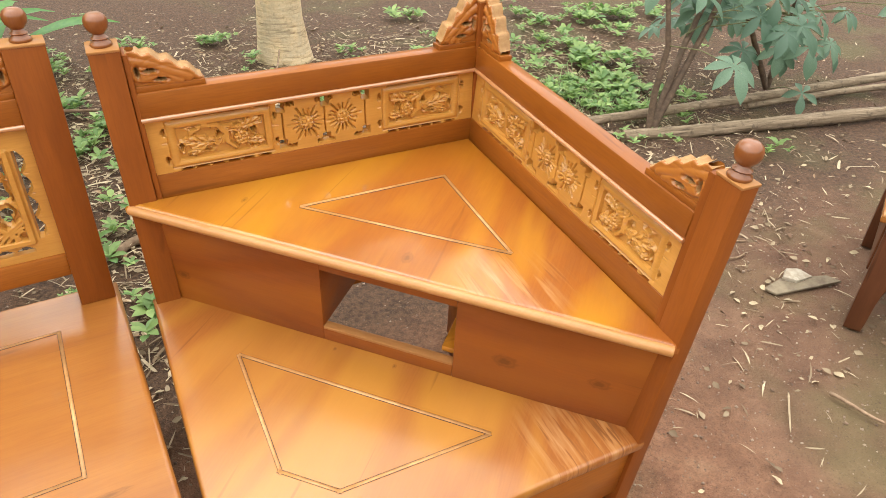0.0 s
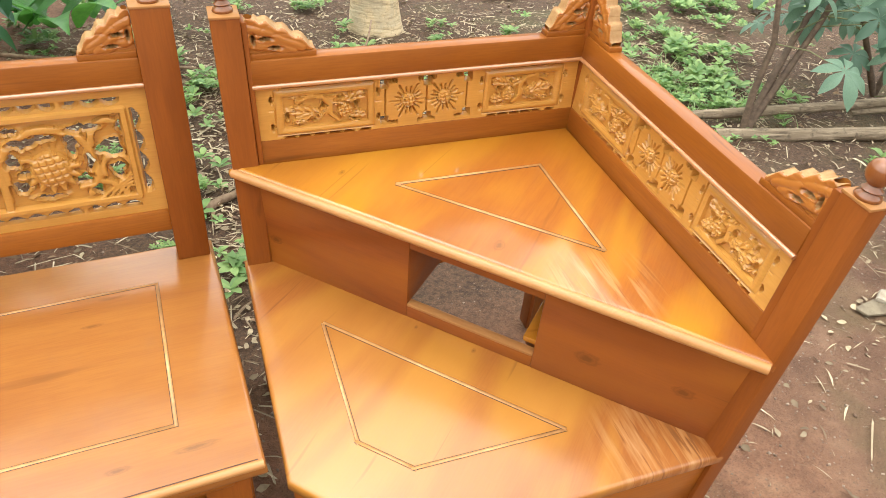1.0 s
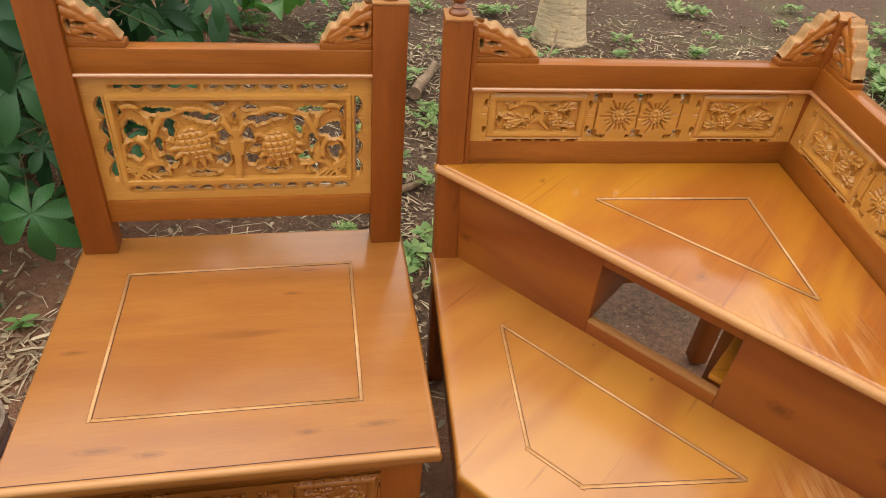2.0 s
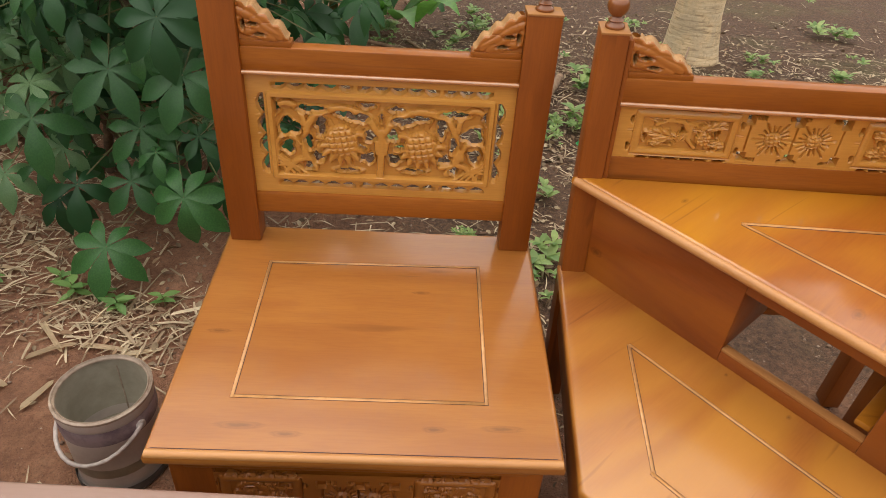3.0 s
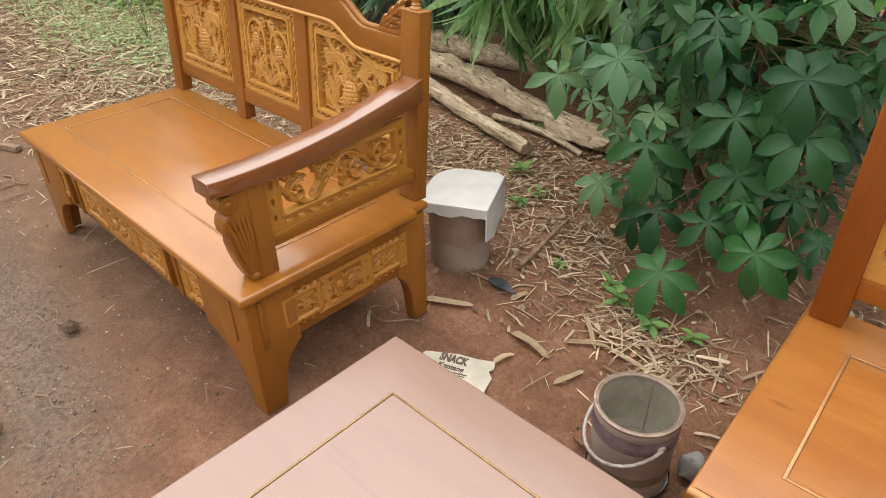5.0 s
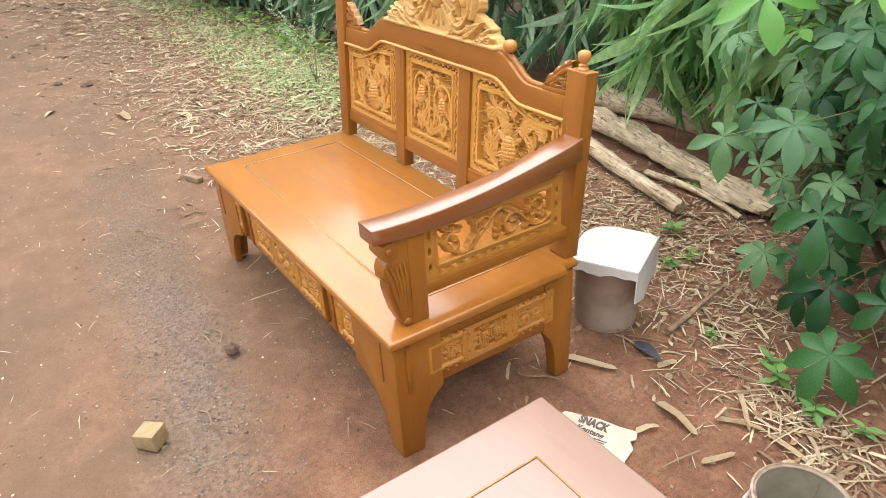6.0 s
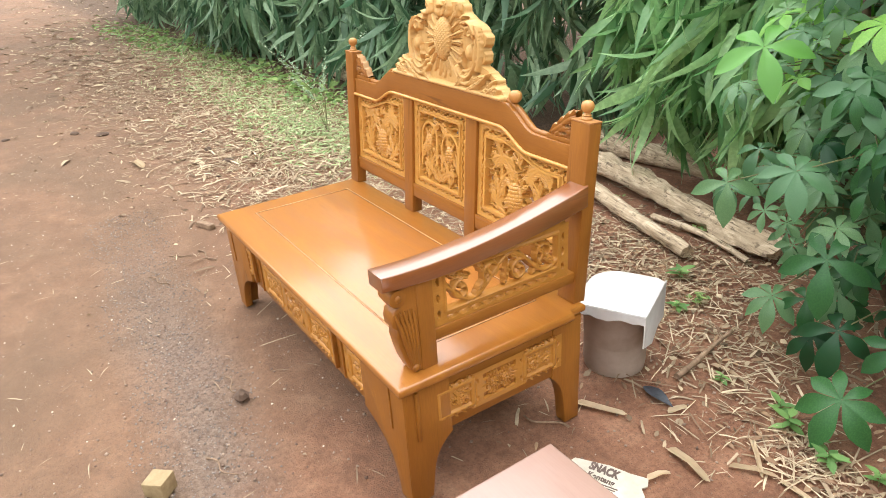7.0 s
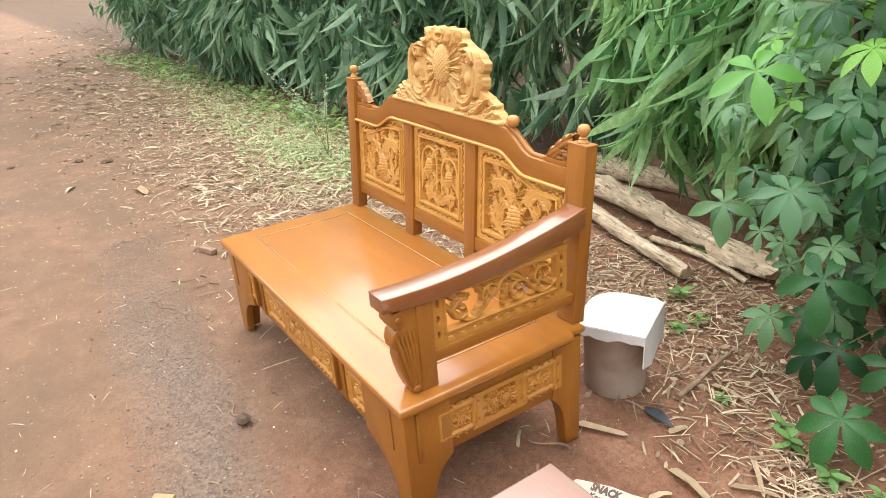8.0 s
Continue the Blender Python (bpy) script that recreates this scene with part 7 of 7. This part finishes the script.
part("base_ring", lathe(bm_new(), [(R + 0.0005, 0.002), (R + 0.0015, 0.004), (R + 0.0015, 0.022), (R + 0.0005, 0.025)], n=40), plain("dark_band", (0.11, 0.085, 0.075), (0.05, 0.04, 0.035), 30, 0.8), can, "dark band", 60)
hp = [((R + 0.005 + 0.010 * math.sin(math.pi * i / 16)) * math.cos(a), (R + 0.005 + 0.010 * math.sin(math.pi * i / 16)) * math.sin(a), H - 0.050 - 0.070 * math.sin(math.pi * i / 16)) for i, a in enumerate([math.radians(132 + 180 * i / 16) for i in range(17)])]
part("handle", tube(bm_new(), hp, 0.0048, 8), M_wire, can, "bent metal handle", 60)
for a in (132, 312):
    q = math.radians(a)
    bm = lathe(bm_new(), [(0, -0.004), (0.012, -0.003), (0.010, 0.004), (0, 0.006)], n=14)
    bmesh.ops.rotate(bm, verts=bm.verts, matrix=Matrix.Rotation(radians(90), 3, "Y"))
    bmesh.ops.rotate(bm, verts=bm.verts, matrix=Matrix.Rotation(q, 3, "Z"))
    bmesh.ops.translate(bm, verts=bm.verts, vec=(R * math.cos(q), R * math.sin(q), H - 0.055))
    part("ear", bm, M_wire, can, "", 60)

M_grey = plain("dusty_grey_plastic", (0.46, 0.355, 0.28), (0.34, 0.255, 0.195), 12, 0.65, strength=0.1)
bucket = thing("bucket", pose(-1.785, 0.748, -0.004), "dusty grey-brown bucket under a torn box", "bucket")
part("body", lathe(bm_new(), [(0, 0.003), (0.098, 0.003), (0.105, 0.0), (0.115, 0.25), (0.119, 0.255), (0.119, 0.275), (0.112, 0.278), (0.108, 0.02), (0, 0.012)], n=40), M_grey, bucket, "", 40)
hp = [(0.118 * math.cos(a), 0.118 * math.sin(a), 0.245 - 0.02 * math.sin(math.pi * i / 10)) for i, a in enumerate([math.radians(200 + 90 * i / 10) for i in range(11)])]
bhandle = part("handle", tube(bm_new(), hp, 0.006, 8), M_grey, bucket, "", 60)
part("grip", tube(bm_new(), hp[4:7], 0.010, 10), plain("grip", (0.42, 0.33, 0.25), (0.3, 0.22, 0.16), 40, 0.6), bhandle, "pale grip", 60)
M_card = plain("white_cardboard", (0.70, 0.68, 0.65), (0.58, 0.55, 0.51), 10, 0.7, strength=0.05)
cb = thing("cardboard_box", pose(-1.765, 0.738, 0.278, 0, 0, 25), "torn white cardboard box upside down on a bucket", "box")
hw, hd, tk = 0.120, 0.136, 0.003
outl = [(hw, -hd), (hw, hd - 0.02), (hw - 0.03, hd)] + [(-hw + 0.10 - 0.10 * math.sin(radians(a)), hd - 0.10 + 0.10 * math.cos(radians(a))) for a in range(0, 91, 15)] + [(-hw, -hd)]
bm = prism(bm_new(), outl, "z", 0.0146, 0.0146 + tk, 0.001)
part("top", bm, M_card, cb)
r = random.Random(4)
low = [(hw - (2 * hw) * i / 12, -0.012 - 0.016 * r.random()) for i in range(13)]
bm = prism(bm_new(), [(-hw, 0.014), (hw, 0.014), *low], "y", -hd - 0.001, -hd + tk, 0)
part("torn_flap", bm, M_card, cb, "torn ragged flap")
bm = prism(bm_new(), [(-hd, 0.014), (hd, 0.014), (hd, -0.13), (0.06, -0.12), (-0.02, -0.15), (-hd, -0.10)], "x", hw - tk, hw + 0.001, 0)
part("side", bm, M_card, cb)
bm = prism(bm_new(), [(-hw + 0.10, 0.014), (hw - 0.03, 0.014), (hw - 0.03, -0.12), (-hw + 0.10, -0.10)], "y", hd - tk - 0.002, hd - 0.001, 0)
part("side", bm, M_card, cb)
bm = prism(bm_new(), [(-hd + tk, 0.014), (hd - 0.10, 0.014), (hd - 0.10, -0.06), (-hd + tk, -0.03)], "x", -hw, -hw + tk, 0)
part("side", bm, M_card, cb)

M_paper = plain("flattened_snack_box", (0.72, 0.66, 0.55), (0.58, 0.51, 0.40), 25, 0.7, strength=0.1)
M_ink = plain("brown_ink", (0.19, 0.13, 0.105), (0.11, 0.07, 0.055), 60, 0.7)
pw = thing("snack_wrapper", pose(-1.407, 0.282, 0.003, 0, 0, 23.4), "flattened pale paper snack box on soil", "paper")
bm = bm_new()
outl = [(-0.115, 0.012), (-0.10, 0.045), (-0.05, 0.052), (0.0, 0.060), (0.06, 0.056), (0.112, 0.060), (0.118, 0.03), (0.105, 0.015), (0.122, -0.01), (0.115, -0.06), (0.118, -0.10), (0.02, -0.10), (-0.10, -0.095), (-0.12, -0.04)]
prism(bm, outl, "z", 0.0, 0.004, 0)
part("sheet", bm, M_paper, pw)


def text(words, size, m, parent, mat, name="lettering", bold=0.0):
    cu = bpy.data.curves.new(name, "FONT")
    cu.body, cu.size, cu.align_x, cu.extrude, cu.offset = words, size, "CENTER", 0.0006, bold
    tmp = bpy.data.objects.new(name, cu)
    scene.collection.objects.link(tmp)
    bpy.context.view_layer.update()
    me = bpy.data.meshes.new_from_object(tmp.evaluated_get(bpy.context.evaluated_depsgraph_get()))
    bpy.data.objects.remove(tmp)
    ob = part(name, me, None, parent, "", 0)
    me.materials.clear()
    me.materials.append(mat)
    ob.matrix_basis = m
    return ob


text("SNACK", 0.042, pose(-0.008, 0.020, 0.005, 0, 0, -3) @ Matrix.Diagonal((0.62, 1, 1, 1)), pw, M_ink, bold=0.0022)
text("Kentang", 0.027, pose(-0.006, -0.010, 0.005, 0, 0, -4) @ Matrix.Diagonal((0.9, 1, 1, 1)), pw, M_ink, bold=0.0008)
for y, w in ((-0.022, 0.05), (-0.030, 0.045), (-0.038, 0.04)):
    bm = box(bm_new(), 0.0, w, y - 0.0018, y + 0.0018, 0.003, 0.0052, 0)
    part("print_line", bm, M_ink, pw)

M_block = plain("raw_split_wood", (0.42, 0.315, 0.165), (0.28, 0.195, 0.095), 30, 0.8, strength=0.5)
bm = box(bm_new(), -0.036, 0.036, -0.030, 0.030, 0, 0.055, 0.003)
for v in bm.verts:
    v.co += 0.004 * noise.noise_vector(v.co * 25 + Vector((3, 1, 2)))
    if v.co.z > 0.04:
        v.co.z += 0.010 * noise.noise(v.co * 60) + 0.14 * v.co.x
solo("wooden_block", bm, M_block, pose(-2.180, -0.738, -0.002, 0, 0, 38), "small sawn yellow wooden block on the track", "wood block")
bm = box(bm_new(), -0.06, 0.06, -0.018, 0.018, 0, 0.03, 0.004)
solo("wood_offcut", bm, M_twig, pose(-4.05, 0.0, 0, 0, 0, 20), "small brown wood offcut on the track", "wood offcut")
bm = bm_new()
lathe(bm, [(0, 0), (0.022, 0.002), (0.028, 0.012), (0.018, 0.026), (0, 0.03)], n=9)
for v in bm.verts:
    v.co += 0.008 * noise.noise_vector(v.co * 60)
clod = solo("dirt_clod", bm, plain("dark_clod", (0.17, 0.105, 0.070), (0.09, 0.055, 0.035), 50, 0.95), pose(-2.447, -0.393, 0.0), "dark clod of dirt on the track", "clod", "clods on the track")
for x, y, size, yaw in ((-6.90, -0.21, 1.7, 20), (-6.66, -0.03, 2.0, 70), (-5.56, 0.50, 1.4, 130), (-5.17, 0.52, 2.0, 200), (-7.20, -0.70, 1.3, 260), (-4.90, 0.36, 1.0, 310), (-6.10, 0.62, 1.5, 15)):
    copy_thing(clod, pose(x, y, ground_height(x, y) - 0.004, 0, 0, yaw) @ Matrix.Diagonal((size * 0.95, size * 0.75, size * 0.45, 1)))
# a crumpled plastic bag by the can, a green scrap behind the seats
bm = bm_new()
lathe(bm, [(0, 0), (0.026, 0.0), (0.034, 0.014), (0.033, 0.036), (0.024, 0.054), (0.010, 0.066), (0, 0.068)], n=18)
for v in bm.verts:
    v.co += 0.011 * noise.noise_vector(v.co * 38 + Vector((4, 2, 7)))
    v.co.z = max(v.co.z, 0.0)
solo("plastic_bag", bm, plain("dull_grey_plastic", (0.44, 0.41, 0.39), (0.27, 0.25, 0.24), 16, 0.6, strength=0.4), pose(-0.716, 0.392, 0.0), "crumpled grey plastic bag beside the paint can", "bag", angle=50)
bm = bm_new()
V, F = blade(4, 0.42, 0.12, 0.5, 0.8, 0.1)
vs = [bm.verts.new((x * 0.06, y * 0.06, z * 0.06)) for x, y, z in V]
for f in F:
    bm.faces.new([vs[i] for i in f])
bmesh.ops.solidify(bm, geom=bm.faces[:], thickness=0.001)
solo("green_scrap", bm, plain("bright_green_plastic", (0.05, 0.62, 0.16), (0.03, 0.45, 0.12), 20, 0.4), pose(0.49, 2.04, 0.012, 12, 0, -20), "bright green scrap of plastic on soil", "scrap")
bm = bm_new()
V, F = blade(6, 0.16, 0.10, 0.5, 0.7, 0.12)
vs = [bm.verts.new((x * 0.13, y * 0.13, z * 0.13)) for x, y, z in V]
for f in F:
    bm.faces.new([vs[i] for i in f])
bmesh.ops.solidify(bm, geom=bm.faces[:], thickness=0.0015)
solo("dark_husk", bm, plain("blue_black_scrap", (0.17, 0.18, 0.21), (0.07, 0.075, 0.09), 30, 0.4), pose(-1.61, 0.700, 0.008, 0, 0, -14), "dark curled scrap on soil", "scrap")
M_chip = leafy("pale_chip", (0.74, 0.60, 0.40), (0.48, 0.35, 0.21), 0.7, 0.05, "object")
for k, (x, y, a, l, w) in enumerate(((-1.70, 0.470, 18, 0.16, 0.13), (-1.48, 0.66, 70, 0.07, 0.25), (-1.37, 0.52, -5, 0.15, 0.13), (-1.22, 0.60, 40, 0.12, 0.12), (-1.10, 0.66, -15, 0.14, 0.1), (-1.25, 0.75, -50, 0.16, 0.07),
                                     (-1.02, 0.60, 25, 0.15, 0.09), (-1.55, 0.98, 10, 0.12, 0.12), (-3.06, 0.12, 0, 0.09, 0.2), (-5.32, 0.32, 10, 0.13, 0.3), (-5.64, -0.02, 10, 0.20, 0.22), (-1.33, 0.38, 80, 0.07, 0.2), (-1.15, 0.43, 60, 0.10, 0.14))):
    bm = bm_new()
    V, F = splinter(0.75 * w, 0.16 - 0.11 * (k % 4), 0.03 + 0.03 * (k % 3), 0.35)
    vs = [bm.verts.new((px * l, py * l, pz * l)) for px, py, pz in V]
    for f in F:
        bm.faces.new([vs[i] for i in f])
    bmesh.ops.solidify(bm, geom=bm.faces[:], thickness=0.0012)
    solo("bamboo_sheath", bm, M_chip, pose(x, y, ground_height(x, y) + 0.008, 0, 0, a), "pale dry bamboo sheath on soil", "dry leaf", "bamboo sheaths")

# small weeds sprouting by the lowest cassava leaves
M_sprig = leafy("sprig_leaf", (0.28, 0.46, 0.14), (0.13, 0.27, 0.08), 0.5, 0.4, "object")
V, F = blade(4, 0.24, 0.06, 0.1, 0.85)
SPRIG_LEAF = mesh_from("leaf", V, F)
r = random.Random(21)
for x, y, size, n in ((-1.26, 0.915, 1.0, 7), (-1.20, 0.865, 1.2, 9), (-1.05, 0.815, 1.1, 8), (-0.93, 0.84, 1.0, 7), (-1.47, 0.93, 0.8, 6), (-1.86, 1.20, 1.0, 8), (-2.02, 1.42, 1.3, 9), (-1.12, 0.87, 0.8, 5)):
    sp = thing("weed_sprig", pose(x, y, ground_height(x, y) - 0.004, 0, 0, r.uniform(0, 360)), "small fresh green weed sprouting from soil", "weed", "weed sprigs")
    hgt = 0.05 * size
    part("stem", tube(bm_new(), [(0, 0, 0), (0.006, 0.003, 0.5 * hgt), (0.002, 0.008, hgt)], [0.0016, 0.0014, 0.001], 5), M_petiole, sp, "", 60)
    for k in range(n):
        ob = part("leaf", SPRIG_LEAF, M_sprig, sp, "", 0)
        ob.matrix_basis = pose(0.003, 0.004, hgt * (0.35 + 0.62 * k / n), 0, r.uniform(-25, 20), 137.5 * k) @ Matrix.Scale(0.055 * size * r.uniform(0.6, 1.0), 4)

# broad-leaved plant behind the chair
M_broad = leafy("broad_leaf", (0.16, 0.40, 0.06), (0.05, 0.18, 0.04), 0.4, 0.4, "object")
bp = thing("turmeric_plant", pose(-0.35, 3.45, 0), "broad-leaved green plant growing in soil", "plant")
r = random.Random(12)
for k in range(16):
    a = k * 2.4 + r.uniform(-0.3, 0.3)
    ln = r.uniform(0.45, 0.8)
    V, F = blade(8, 0.11, 0.0, 0.3, 0.75, 0.05)
    el = r.uniform(0.5, 1.1)
    W = []
    for x, y, z in V:
        W.append((x * ln * math.cos(el * (1 - 0.9 * x)), y * ln, 0.12 + x * ln * math.sin(el) * (1 - 0.55 * x * x) + z * ln))
    me = mesh_from("leaf", W, F)
    ob = part("leaf", me, M_broad, bp, "", 0)
    ob.matrix_basis = pose(r.uniform(-0.25, 0.25), r.uniform(-0.2, 0.2), 0, 0, 0, math.degrees(a))
# feathery weed on the verge
M_fea = leafy("grey_green_weed", (0.56, 0.66, 0.48), (0.26, 0.38, 0.22), 0.6, 0.3)
fw = thing("verge_weed", pose(-5.26, 1.36, 0), "slender grey-green weed on the verge", "weed")
r = random.Random(3)
bm = bm_new()
tips = []
for k in range(13):
    a, l = r.uniform(1.4, 6.0), r.uniform(0.3, 0.72)
    p0, p1, p2 = (0, 0, 0), (0.2 * l * math.cos(a), 0.2 * l * math.sin(a), 0.5 * l + 0.1), (0.62 * l * math.cos(a), 0.62 * l * math.sin(a), 0.92 * l + 0.12)
    tube(bm, [p0, p1, p2], [0.0016, 0.0013, 0.0009], 5)
    tips.append((p1, p2))
part("stems", bm, M_petiole, fw, "", 60)
V, F = [], []
bv, bf = blade(2, 0.2, 0.1, 0, 0.8)
for p1, p2 in tips:
    for i in range(46):
        s = r.random()
        c = Vector(p1).lerp(Vector(p2), s)
        M = Euler((r.uniform(-0.6, 0.6), r.uniform(-0.9, 0.1), r.uniform(0, 6.28))).to_matrix()
        o = len(V)
        V += [tuple(M @ Vector(q) * r.uniform(0.014, 0.028) + c) for q in bv]
        F += [tuple(q + o for q in f) for f in bf]
tagged(part("leaves", mesh_from("leaves", V, F), M_fea, fw, "", 0), kind="stuff")

# the second chair, seen at the edge of the yard
far_chair = build_chair(pose(2.185, -0.285, 0, 0, 0, -65), "dark varnished teak chair with carved aprons", "carved seating set")
dark = {M_post: wood("dark_stained_upright", (0.13, 0.042, 0.015), (0.06, 0.02, 0.008), "z", 0.4)}
dark[M_rail] = dark[M_rail_y] = wood("dark_stained_rail", (0.13, 0.042, 0.015), (0.06, 0.02, 0.008), "x", 0.4)
for ob in far_chair.children:
    if ob.data.materials and ob.data.materials[0] in dark:
        ob.data.materials[0] = dark[ob.data.materials[0]]
